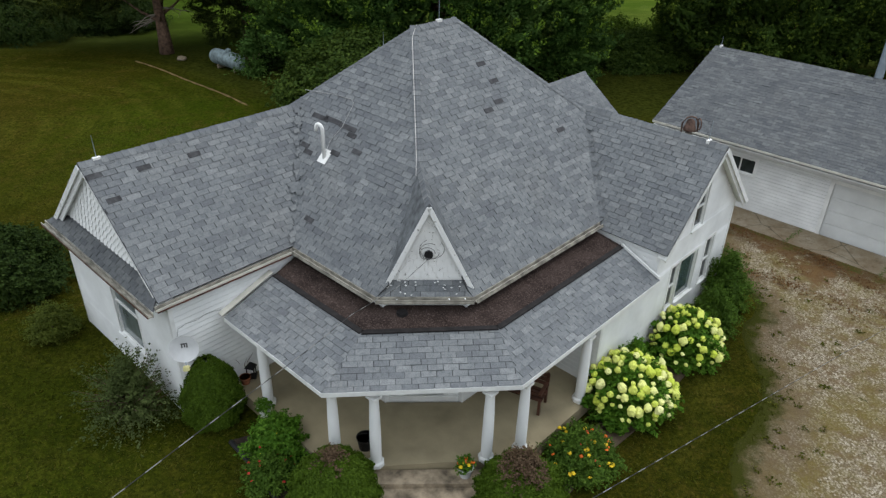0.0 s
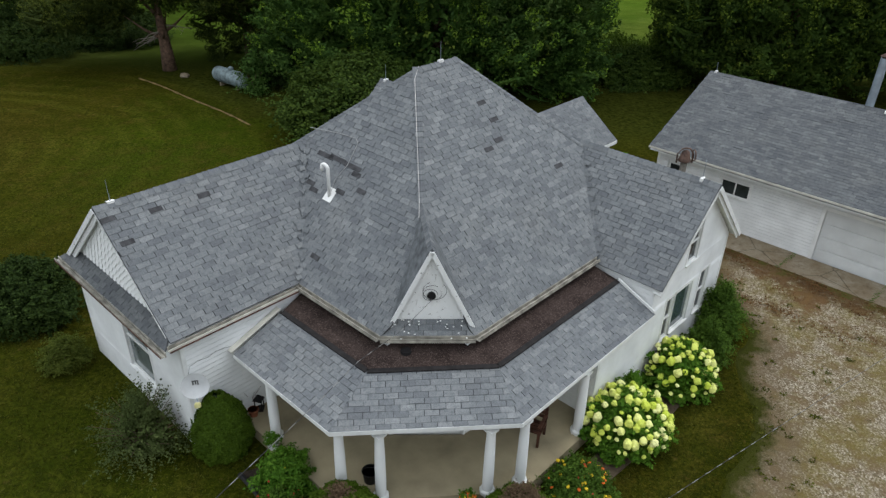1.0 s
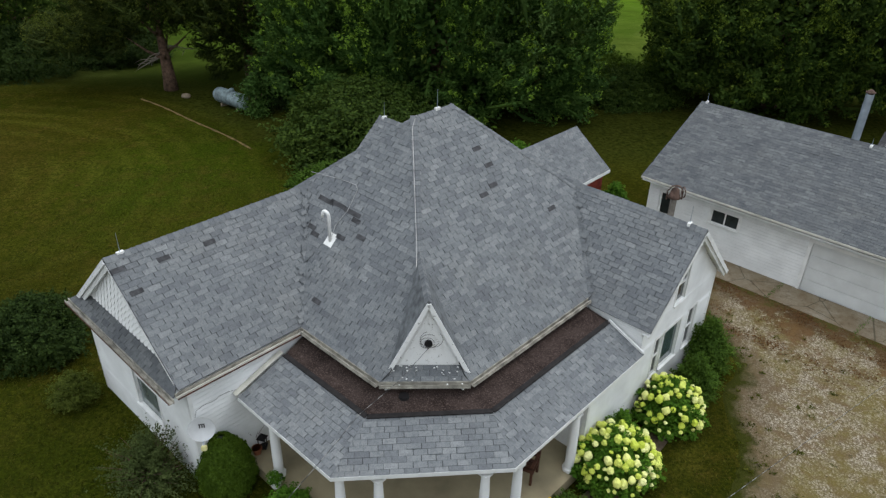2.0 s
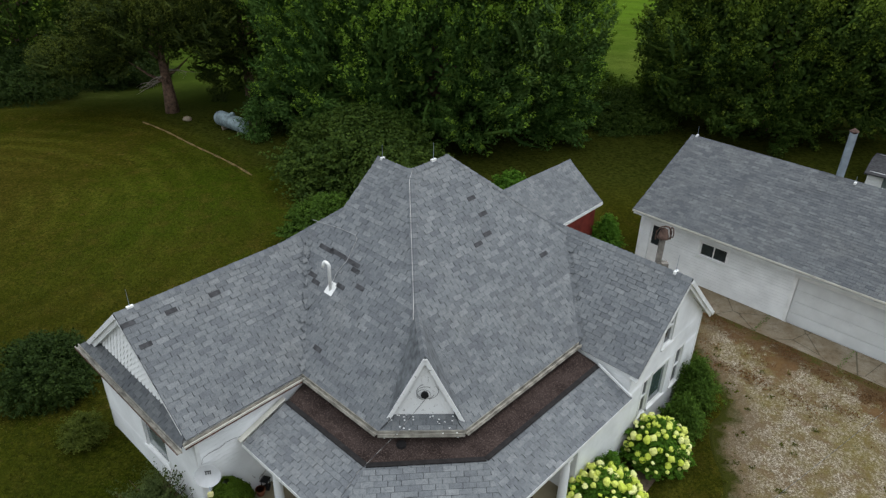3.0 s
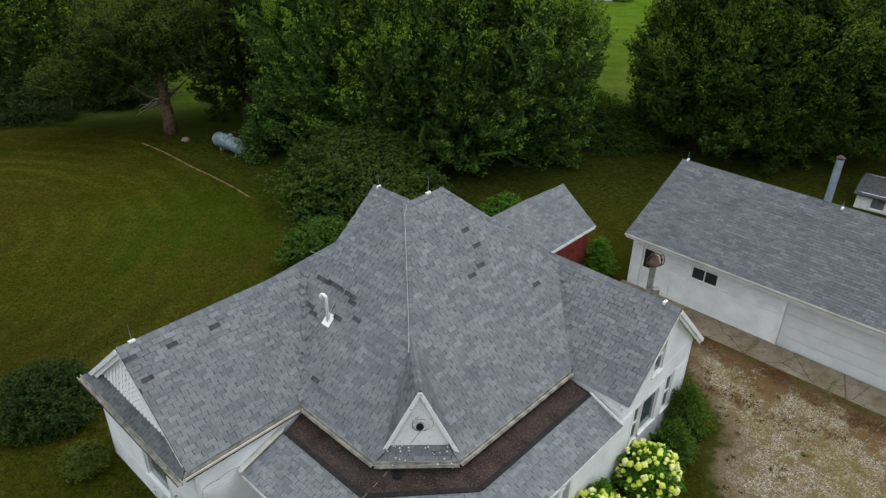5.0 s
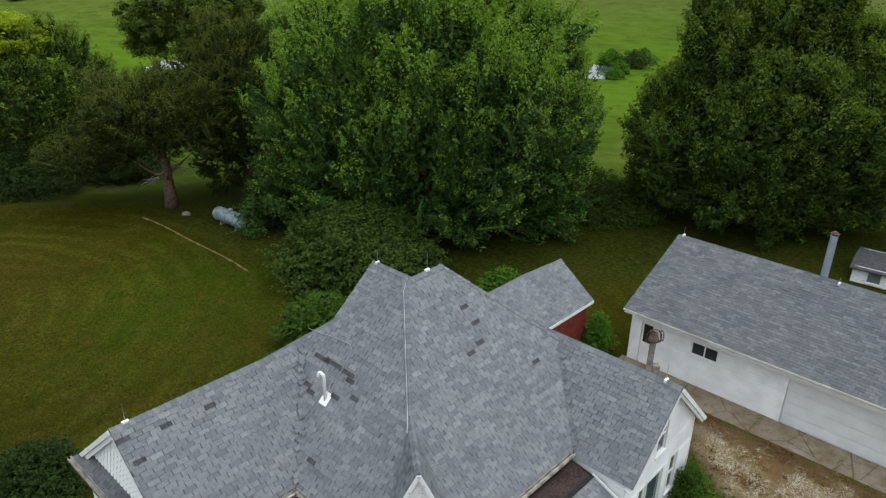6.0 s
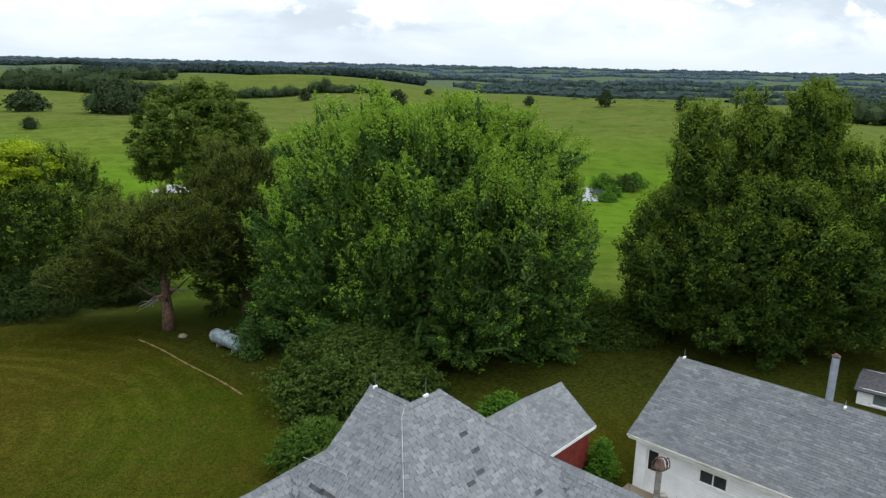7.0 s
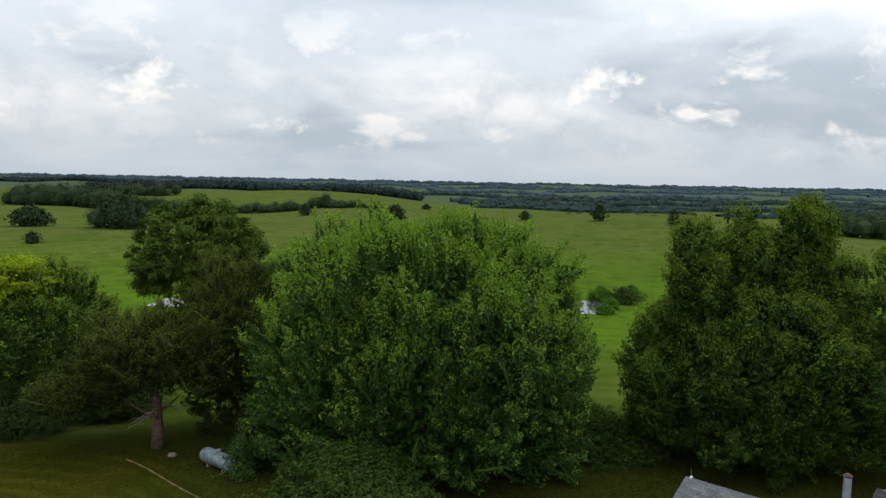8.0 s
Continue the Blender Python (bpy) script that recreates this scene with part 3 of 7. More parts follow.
def build_drive():
    """The drive between house and garage, with a ragged grass edge."""
    g, reach = Geo(), []
    rng = random.Random(5)
    rows, cols = 160, 40
    for i in range(rows):
        q = -14 + 39.1 * i / (rows - 1)
        left = np.interp(q, [-14, 6, 12.5, 17, 20, 22, 25.2], [3.4, -1.2, -2.7, -4.3, -5.7, -7.7, -9.2]) + 0.30 * math.sin(q * 1.3) + rng.uniform(-0.05, 0.05)
        for j in range(cols):
            p = left + (30 - left) * (j / (cols - 1)) ** 1.4
            w = H(p, q)
            reach.append(p - left)
            g.v.append((w.x, w.y, hz(w.x, w.y) + (0.02 if 0 < j and 0 < i else -0.03)))
    for i in range(rows - 1):
        for j in range(cols - 1):
            g.f.append((i * cols + j, i * cols + j + 1, (i + 1) * cols + j + 1, (i + 1) * cols + j))
    me = g.mesh("gravel_drive", M_GRAVEL)
    bank = me.attributes.new("bank", "FLOAT", "POINT")
    bank.data.foreach_set("value", reach)
    tagged(part("gravel_drive", me, None), "pale gravel drive with brown dirt and weeds", "drive", kind="structure")


build_drive()

# ---- shingled roof planes ----
TAB, EXPO = 0.33, 0.145


def clip(poly, a, b):
    """The part of a 2D polygon to the left of the line a -> b."""
    out = []
    for i, p in enumerate(poly):
        r = poly[(i + 1) % len(poly)]
        sp = (b[0] - a[0]) * (p[1] - a[1]) - (b[1] - a[1]) * (p[0] - a[0])
        sr = (b[0] - a[0]) * (r[1] - a[1]) - (b[1] - a[1]) * (r[0] - a[0])
        if sp >= 0:
            out.append(p)
        if sp * sr < 0:
            k = sp / (sp - sr)
            out.append((p[0] + k * (r[0] - p[0]), p[1] + k * (r[1] - p[1])))
    return out


def roof_frame(poly):
    o, e = Vector(poly[0]), (Vector(poly[1]) - Vector(poly[0])).normalized()
    nrm = Vector((0, 0, 0))
    for i in range(len(poly)):
        nrm += (Vector(poly[i]) - o).cross(Vector(poly[(i + 1) % len(poly)]) - o)
    nrm.normalize()
    if nrm.z < 0:
        nrm = -nrm
    up = nrm.cross(e).normalized()
    if up.z < 0:
        up = -up
    return o, e, up, nrm


def shingle_tabs(poly, seed=1, tab=TAB, expo=EXPO):
    """Tabs over a convex roof polygon whose first edge is the eave: a list of (verts, faces)."""
    rng = random.Random(seed)
    o, e, up, nrm = roof_frame(poly)
    flat = [((Vector(p) - o).dot(e), (Vector(p) - o).dot(up)) for p in poly]
    area = sum(flat[i][0] * flat[(i + 1) % len(flat)][1] - flat[(i + 1) % len(flat)][0] * flat[i][1] for i in range(len(flat)))
    if area < 0:
        flat = flat[::-1]
    smin, smax = min(p[0] for p in flat), max(p[0] for p in flat)
    tmax = max(p[1] for p in flat)
    tabs = []
    for row in range(int(tmax / expo) + 2):
        t0 = row * expo - 0.02
        off = (row % 2) * tab / 2 + rng.uniform(-0.03, 0.03) + (row % 5) * 0.017
        for k in range(int((smax - smin) / tab) + 3):
            s0 = smin - tab + k * tab + off
            jag = rng.uniform(-0.006, 0.006)
            slot = rng.choice((0.004, 0.008, 0.012, 0.014))
            rect = [(s0 + slot, t0 + jag), (s0 + tab - 0.004, t0 + jag), (s0 + tab - 0.004, t0 + expo), (s0 + slot, t0 + expo)]
            for i in range(len(flat)):
                rect = clip(rect, flat[i], flat[(i + 1) % len(flat)])
                if len(rect) < 3:
                    break
            if len(rect) < 3 or max(p[0] for p in rect) - min(p[0] for p in rect) < 0.02:
                continue
            lift = rng.uniform(0.004, 0.010)
            if rng.random() < 0.02:
                lift += 0.012
            n = len(rect)
            top = [o + e * s + up * t + nrm * (0.004 + lift * (1 - (t - t0) / expo)) for s, t in rect]
            low = [o + e * s + up * t - nrm * 0.012 for s, t in rect]
            tabs.append((top + low, [tuple(range(n))] + [(i, i + n, (i + 1) % n + n, (i + 1) % n) for i in range(n)]))
    return tabs


def roof_plane(poly, parent, seed=1, name="roof_plane", singly=False, tab=TAB, expo=EXPO, mat=None):
    """A deck slab with shingle tabs on it. singly: each tab an object of its own."""
    o, e, up, nrm = roof_frame(poly)
    deck = part(name, Geo().slab([Vector(p) - nrm * 0.010 for p in poly], -nrm * 0.035), M_DECK, parent)
    tabs = shingle_tabs(poly, seed, tab, expo)
    if singly:
        for v, f in tabs:
            part("shingle", Geo().add(v, f).mesh("shingle", M_SHINGLE_OB), None, deck)
    else:
        g = Geo()
        for v, f in tabs:
            g.add(v, f)
        tagged(part("shingles", g.mesh("shingles", mat or M_SHINGLE), None, deck), kind="stuff")
    return deck


def caps(a, b, parent, seed=3, width=0.15, left=None, right=None):
    """Folded cap shingles along a ridge or hip from the low end a to the high end b; left and right are the drops of its sides."""
    rng = random.Random(seed)
    a, b = Vector(a), Vector(b)
    d = b - a
    n = max(1, int(d.length / 0.16))
    up, l, k = Vector((0, 0, 1)), Vector(left) * width, Vector(right) * width
    shared = []
    for hi in (0.030, 0.038):
        r, lo = d * (1.25 / n), 0.018
        vs = [l + up * hi * 0.9, up * (hi + 0.01), k + up * hi * 0.9, r + l + up * lo * 0.9, r + up * (lo + 0.01), r + k + up * lo * 0.9, l - up * 0.02, -up * 0.02, k - up * 0.02]
        shared.append(Geo().add(vs, [(0, 1, 4, 3), (1, 2, 5, 4), (6, 7, 1, 0), (7, 8, 2, 1)]).mesh("ridge_cap", M_SHINGLE_OB))
    for i in range(n):
        part("ridge_cap", rng.choice(shared), None, parent).location = a + d * (i / n)


# ---- walls with lapped boards and real openings ----
def wall(name, a, b, z0, tops, openings, parent, thick=0.16, board=0.135, mat=None, lap=0.042, plain_face=False):
    """A wall from a to b (2D, outer face to the right of a -> b). tops: heights as (s, z) along it, with z concave.
    openings: (s0, s1, z0, z1)."""
    mat = mat or M_WHITE
    a, b = Vector((*a, 0)), Vector((*b, 0))
    e = (b - a).normalized()
    out = Vector((e.y, -e.x, 0))
    length = (b - a).length
    top = max(z for _, z in tops)

    def span(z):
        """Where the wall exists at height z."""
        ss, zz = [s for s, _ in tops], [v for _, v in tops]
        fine = np.linspace(0, length, 241)
        ok = fine[np.interp(fine, ss, zz) >= z - 1e-4]
        return (ok.min(), ok.max()) if len(ok) else None

    cuts = sorted({z0, top, *[v for _, v in tops if v > z0], *[v for op in openings for v in op[2:] if z0 < v < top]})

    def bands(levels, emit):
        for lo, hi in zip(levels[:-1], levels[1:]):
            if hi - lo < 1e-3:
                continue
            s_lo, s_hi = span(lo + 1e-3), span(hi - 1e-3)
            if not s_lo or not s_hi:
                continue
            blocks = sorted((op[0], op[1]) for op in openings if op[2] < hi - 1e-3 and op[3] > lo + 1e-3)
            pts = [(s_lo[0], s_hi[0])]
            for x, y in blocks:
                pts += [(x, x), (y, y)]
            pts.append((s_lo[1], s_hi[1]))
            for i in range(0, len(pts), 2):
                if pts[i + 1][0] - pts[i][0] > 0.01:
                    emit(lo, hi, pts[i], pts[i + 1])

    g, boards = Geo(), []

    def core(lo, hi, l, r):
        up = Vector((0, 0, 1))
        g.slab([a + e * l[0] + up * lo, a + e * r[0] + up * lo, a + e * r[1] + up * hi, a + e * l[1] + up * hi], -out * thick)

    bands(cuts, core)
    if not plain_face:
        def lapped(lo, hi, l, r):
            up = Vector((0, 0, 1))
            p = [a + e * l[0] + up * lo, a + e * r[0] + up * lo, a + e * r[1] + up * hi, a + e * l[1] + up * hi]
            drop = up * min(0.016, (hi - lo) * 0.3)
            p[2], p[3] = p[2] - drop, p[3] - drop
            q = [p[0] + out * lap, p[1] + out * lap, p[2] + out * 0.030, p[3] + out * 0.030]
            boards.append(Geo().add(p + q, [(4, 5, 6, 7), (0, 1, 5, 4), (0, 4, 7, 3), (1, 2, 6, 5), (3, 7, 6, 2)]))
        n = max(1, int((top - z0) / board))
        levels = sorted({*cuts, *[z0 + i * board for i in range(n + 1)]})
        bands(levels, lapped)
    body = part(name, g, mat, parent)
    for bd in boards:
        part("board", bd.mesh("board", mat), None, body)
    return body


def window(a, b, op, parent, panes=(1, 2), label="white-framed double-hung window", casing=0.09, name="window", glass=None):
    """A framed window in an opening op of the wall a -> b. panes: columns, rows."""
    a, b = Vector((*a, 0)), Vector((*b, 0))
    e = (b - a).normalized()
    out = Vector((e.y, -e.x, 0))
    s0, s1, z0, z1 = op
    base = part(name, Geo().beam(a + e * (s0 - casing) + out * 0.02 + Vector((0, 0, z0 - 0.02)), a + e * (s1 + casing) + out * 0.02 + Vector((0, 0, z0 - 0.02)), 0.14, 0.05), M_TRIM, parent, label)
    fr = Geo()
    for s in (s0 - casing / 2, s1 + casing / 2):
        fr.beam(a + e * s + out * 0.022 + Vector((0, 0, z0)), a + e * s + out * 0.022 + Vector((0, 0, z1 + casing)), casing, 0.05, out)
    fr.beam(a + e * s0 + out * 0.022 + Vector((0, 0, z1 + casing / 2)), a + e * s1 + out * 0.022 + Vector((0, 0, z1 + casing / 2)), 0.05, casing)
    part("window_frame", fr, M_TRIM, base)
    sash = Geo()
    nx, nz = panes
    for i in range(nx + 1):
        s = s0 + (s1 - s0) * i / nx
        s = min(max(s, s0 + 0.02), s1 - 0.02)
        sash.beam(a + e * s - out * 0.015 + Vector((0, 0, z0)), a + e * s - out * 0.015 + Vector((0, 0, z1)), 0.045, 0.04, out)
    for i in range(nz + 1):
        z = min(max(z0 + (z1 - z0) * i / nz, z0 + 0.025), z1 - 0.02)
        sash.beam(a + e * (s0 + 0.04) - out * 0.017 + Vector((0, 0, z)), a + e * (s1 - 0.04) - out * 0.017 + Vector((0, 0, z)), 0.04, 0.05)
    part("sash", sash, M_TRIM, base)
    for i in range(nx):
        for k in range(nz):
            x0, x1 = s0 + (s1 - s0) * i / nx, s0 + (s1 - s0) * (i + 1) / nx
            y0, y1 = z0 + (z1 - z0) * k / nz, z0 + (z1 - z0) * (k + 1) / nz
            pts = [a + e * x0 - out * 0.035 + Vector((0, 0, y0)), a + e * x1 - out * 0.035 + Vector((0, 0, y0)), a + e * x1 - out * 0.035 + Vector((0, 0, y1)), a + e * x0 - out * 0.035 + Vector((0, 0, y1))]
            part("pane", Geo().slab(pts, -out * 0.008), glass or M_GLASS, base)
    return base

# ---- the house ----
house = empty("house", Matrix.Translation(H(-13.6, 14.0, 0.0)) @ pose(0, 0, 0, 0, 0, YAW), "white single-storey farmhouse with grey shingled cross-gabled hip roof", "house")
EAVE, TOP = 3.48, 7.96


# main hip roof; the front corner is cut off by the porch bay
CH0, CH1 = (3.62, -5.50), (5.15, -3.95)
R0, R1 = (0.0, -0.80, TOP), (0.0, 0.78, TOP)


UE, VF, VB = 5.15, -5.50, 5.35


def front_hip(k):
    """A point on the front hip; k from 0 at the cut corner to 1 at the ridge."""
    return (UE * (1 - k), VF + (-0.80 - VF) * k, EAVE + (TOP - EAVE) * k)


main_front = roof_plane([(-UE, VF, EAVE), (3.64, VF, EAVE), (3.74, -5.24, EAVE + 0.248), front_hip(0.44), R0], house, 11)
main_right = roof_plane([(UE, -3.97, EAVE), (UE, VB, EAVE), R1, R0, front_hip(0.44), (4.99, -3.98, EAVE + 0.139)], house, 12)
roof_plane([(UE, VB, EAVE), (-UE, VB, EAVE), R1], house, 13)
roof_plane([(-UE, VB, EAVE), (-UE, VF, EAVE), R0, R1], house, 14)
caps(front_hip(0.49), R0, main_front, 1, 0.15, (-0.85, -0.1, -0.11), (0.1, 0.9, -0.11))
caps((-UE, VF, EAVE), R0, main_front, 2, 0.13, (-0.1, 0.85, -0.10), (0.85, 0.1, 0.02))
caps((UE, VB, EAVE), R1, main_right, 3, 0.13, (0.05, -0.9, 0.0), (-0.85, 0.1, 0.0))
caps(R0, R1, main_right, 4, 0.15, (-0.8, 0, -0.66), (0.8, 0, -0.66))


def gable_wing(ridge_a, ridge_b, half, z_ridge, z_eave, parent, seed):
    """Two roof planes either side of a ridge from the gable end a to the inner end b."""
    a, b = Vector((*ridge_a, 0)), Vector((*ridge_b, 0))
    e = (b - a).normalized()
    s = Vector((e.y, -e.x, 0)) * half
    ze, zr = Vector((0, 0, z_eave)), Vector((0, 0, z_ridge))
    side = roof_plane([a + s + ze, b + s + ze, b + zr, a + zr], parent, seed)
    roof_plane([b - s + ze, a - s + ze, a + zr, b + zr], parent, seed + 1)
    down = Vector((0, 0, -(z_ridge - z_eave) / half))
    sn = s.normalized()
    caps(a + zr, b + zr, side, seed + 2, 0.12, tuple(-sn + down), tuple(sn + down))


gable_wing((-2.22, -9.02), (-2.22, -2.0), 2.77, 5.87, 3.50, house, 21)
gable_wing((7.18, 3.45), (1.6, 3.45), 2.36, 5.55, 3.28, house, 31)
gable_wing((-5.10, 2.46), (0.0, 2.46), 2.85, 5.87, 3.44, house, 41)
gable_wing((-2.70, 12.0), (-2.70, 3.0), 1.95, 3.64, 2.20, house, 51)

# small dormer gable over the cut corner
DC = Vector((4.27, -4.50, 0))
DN = Vector((CH1[1] - CH0[1], -(CH1[0] - CH0[0]), 0)).normalized()      # outward
DE = Vector((CH1[0] - CH0[0], CH1[1] - CH0[1], 0)).normalized()
UP = Vector((0, 0, 1))
dorm = part("dormer", Geo().slab([DC - DN * 0.08 - DE * 0.88 + UP * 3.72, DC - DN * 0.08 + DE * 0.88 + UP * 3.72, DC - DN * 0.08 + UP * 5.52], -DN * 0.08), M_PEEL, house, "small peeling white triangular dormer gable")
inner = Vector(front_hip(0.545))
inner.z = 5.66
for sgn in (-1, 1):
    lo, pk = DC + DN * 0.05 + DE * sgn * 1.02 + UP * 3.60, DC + DN * 0.05 + UP * 5.66
    low_in = inner + (lo - pk)
    cheek = [lo, low_in, inner, pk]
    part("roof_plane", Geo().slab(cheek, UP * -0.05), M_GREYROLL, house, "smooth grey rolled roofing beside the dormer")
    part("rake_board", Geo().beam(DC + DN * 0.07 + DE * sgn * 0.97 + UP * 3.58, DC + DN * 0.07 + UP * 5.60, 0.03, 0.10, DN.cross(DE * sgn * 0.97 + UP * -2.02)), M_PEEL, dorm)
    part("soffit", Geo().beam(DC - DN * 0.01 + DE * sgn * 0.92 + UP * 3.62, DC - DN * 0.01 + UP * 5.54, 0.14, 0.02, DN.cross(DE * sgn * 0.97 + UP * -2.02)), M_TRIM, dorm)
caps(DC + DN * 0.05 + UP * 5.66, tuple(inner), dorm, 6, 0.13, tuple(-DE * 0.7 - UP * 0.75), tuple(DE * 0.7 - UP * 0.75))
# fish-scale shingles on the dormer face
for row in range(10):
    z = 3.78 + row * 0.165
    half = 0.84 * (5.48 - z - 0.16) / 1.80
    n = int(2 * half / 0.17)
    for i in range(n):
        x = (i - (n - 1) / 2) * 0.17
        g = Geo()
        c = DC + DE * x + UP * z
        rim = [c - DE * 0.08 + UP * 0.17, c - DE * 0.08 + UP * 0.04, c - DE * 0.045, c + DE * 0.045, c + DE * 0.08 + UP * 0.04, c + DE * 0.08 + UP * 0.17]
        part("scale_shingle", g.slab([p - DN * (0.055 + 0.02 * (p.z - z) / 0.17) for p in rim], -DN * 0.012), M_PEEL, dorm)
vent = part("vent_ring", Geo().tube([DC - DN * 0.08 + UP * 4.41, DC + DN * 0.0 + UP * 4.41], [0.09, 0.10], 16), M_BLACK, dorm, "round black attic vent")
roof_plane([CH0 + (EAVE,), CH1 + (EAVE,), tuple(DC - DN * 0.1 + DE * 0.92 + UP * 3.73), tuple(DC - DN * 0.1 - DE * 0.92 + UP * 3.73)], house, 63)

# flakes of white paint fallen on the tabs under the dormer
rngf = random.Random(31)
flake = Geo().slab([(-0.022, -0.012, 0.0), (0.016, -0.018, 0.0), (0.024, 0.010, 0.0), (-0.010, 0.020, 0.0)], (0, 0, -0.008)).mesh("paint_flake", M_TRIM)
for i in range(26):
    f = rngf.random()
    o = part("paint_flake", flake, None, dorm)
    o.location = DC + DN * (-0.10 + 0.50 * f) + DE * rngf.uniform(-0.85, 0.85) + UP * (3.765 - 0.25 * f)
    o.rotation_euler = (rngf.uniform(0.1, 0.5), rngf.uniform(-0.3, 0.3), rngf.uniform(0, 6))

# walls
ROOM_Z = -0.15
WL = ((-5.24, -8.80), (0.48, -8.80))
wall("wall_gable_left", *WL, ROOM_Z, [(0, 3.40), (0.26, 3.55), (2.99, 5.78), (5.72, 3.55)], [(2.47, 3.84, 0.85, 2.95)], house)
window(*WL, (2.47, 3.84, 0.85, 2.95), house)
wall("wall_left_side", (0.48, -8.80), (0.48, -5.35), ROOM_Z, [(0, 3.40), (3.45, 3.40)], [], house)
wall("wall_left_back", (-5.24, 5.3), (-5.24, -8.80), ROOM_Z, [(0, 3.4), (14.1, 3.4)], [], house)
wall("wall_front", (0.48, -5.35), (3.72, -5.35), ROOM_Z, [(0, 3.4), (3.24, 3.4)], [], house)
WB = ((3.64, -5.27), (4.92, -3.98))
wall("wall_bay", *WB, ROOM_Z, [(0, 3.4), (1.817, 3.4)], [(0.42, 1.40, 0.36, 2.42)], house)
wall("wall_right", (5.0, -4.06), (5.0, -1.25), ROOM_Z, [(0, 3.4), (2.81, 3.4)], [], house)
wall("wall_right", (5.0, -1.25), (5.0, 1.22), 2.4, [(0, 3.4), (2.47, 3.4)], [], house)
wall("wall_wing_side", (5.0, 1.22), (6.92, 1.22), 2.3, [(0, 3.36), (1.92, 3.36)], [], house)
wall("wall_room_front", (5.0, -1.25), (6.92, -1.25), ROOM_Z, [(0, 3.0), (0.9, 2.9), (1.92, 2.5)], [], house)
WR = ((6.92, -1.25), (6.92, 5.55))
OPS_R = [(4.14, 4.72, 3.22, 4.48), (3.36, 3.78, 1.00, 2.38), (3.86, 4.88, 1.00, 2.38), (5.37, 5.85, 1.00, 2.45)]
wall("wall_gable_right", *WR, ROOM_Z, [(0, 2.48), (2.40, 2.5), (2.46, 3.20), (4.70, 5.36), (6.80, 3.30)], OPS_R, house)
for op in OPS_R:
    window(*WR, op, house, (1, 1) if op[1] - op[0] > 1.0 else (1, 2), glass=M_GLASS_T if op[1] - op[0] > 1.0 else M_GLASS_S)
wall("wall_back", (6.92, 5.55), (-4.98, 5.55), ROOM_Z, [(0, 3.4), (11.9, 3.4)], [], house)
wall("wall_rear_wing", (-0.95, 5.55), (-0.95, 11.75), -0.5, [(0, 2.15), (6.2, 2.15)], [], house, mat=M_RED)
wall("wall_rear_gable", (-0.95, 11.75), (-4.45, 11.75), -0.5, [(0, 2.15), (1.75, 3.5), (3.5, 2.15)], [], house, mat=M_RED)

# gutters and rake boards
def gutter(a, b, parent, mat=None, lip=None):
    mat = mat or M_GUTTER
    a, b = Vector(a), Vector(b)
    e = (b - a).normalized()
    out = Vector((e.y, -e.x, 0))
    g = part("gutter", Geo().slab([a, b, b + out * 0.085, a + out * 0.085], (0, 0, -0.02)).slab([a + out * 0.085, b + out * 0.085, b + out * 0.10, a + out * 0.10], (0, 0, 0.07)), mat, parent, "stained metal gutter")
    g.location = (0, 0, -0.09)
    part("fascia", Geo().slab([a, b, b - out * 0.025, a - out * 0.025], (0, 0, -0.13)), M_GUTTER, parent)
    part("gutter_lip", Geo().beam(a + out * 0.106 + Vector((0, 0, -0.005)), b + out * 0.106 + Vector((0, 0, -0.005)), 0.016, 0.036), lip or mat, g)
    return g


gutter((0.55, VF - 0.02, EAVE), (3.62, VF - 0.02, EAVE), house)
gutter((3.63, VF - 0.02, EAVE), (UE + 0.02, -3.96, EAVE), house)
gutter((UE + 0.02, -3.95, EAVE), (UE + 0.02, 1.1, EAVE), house)
gutter((0.57, -9.12, 3.45), (0.57, VF, 3.45), house, M_CREAM, M_RUST)

# pent roof across the left gable
roof_plane([(-5.15, -9.20, 3.40), (0.60, -9.20, 3.40), (0.20, -8.72, 3.78), (-4.66, -8.72, 3.78)], house, 71, "pent_roof", mat=M_SHINGLE_DARK)
gutter((-5.25, -9.22, 3.38), (0.62, -9.22, 3.38), house, M_GUTTER, M_RUST)
# white verge boards and soffits at the two street gables
for sgn in (-1, 1):
    if sgn < 0:
        part("verge_board", Geo().beam((-2.22 + sgn * 2.80, -9.045, 3.40), (-2.22 - sgn * 0.01, -9.045, 5.80), 0.03, 0.13, (0, 0, 1)), M_PEEL, house)
    part("soffit", Geo().slab([(-2.22 + sgn * 2.72, -8.85, 3.44), (-2.22 + sgn * 2.72, -9.03, 3.44), (-2.22, -9.03, 5.77), (-2.22, -8.85, 5.77)], (0, 0, -0.02)), M_TRIM, house)
    if sgn > 0:
        part("verge_board", Geo().beam((7.205, 3.45 + sgn * 2.39, 3.17), (7.205, 3.45 - sgn * 0.01, 5.47), 0.03, 0.13, (0, 0, 1)), M_TRIM, house)
    part("soffit", Geo().slab([(6.97, 3.45 + sgn * 2.32, 3.21), (7.19, 3.45 + sgn * 2.32, 3.21), (7.19, 3.45, 5.45), (6.97, 3.45, 5.45)], (0, 0, -0.02)), M_TRIM, house)
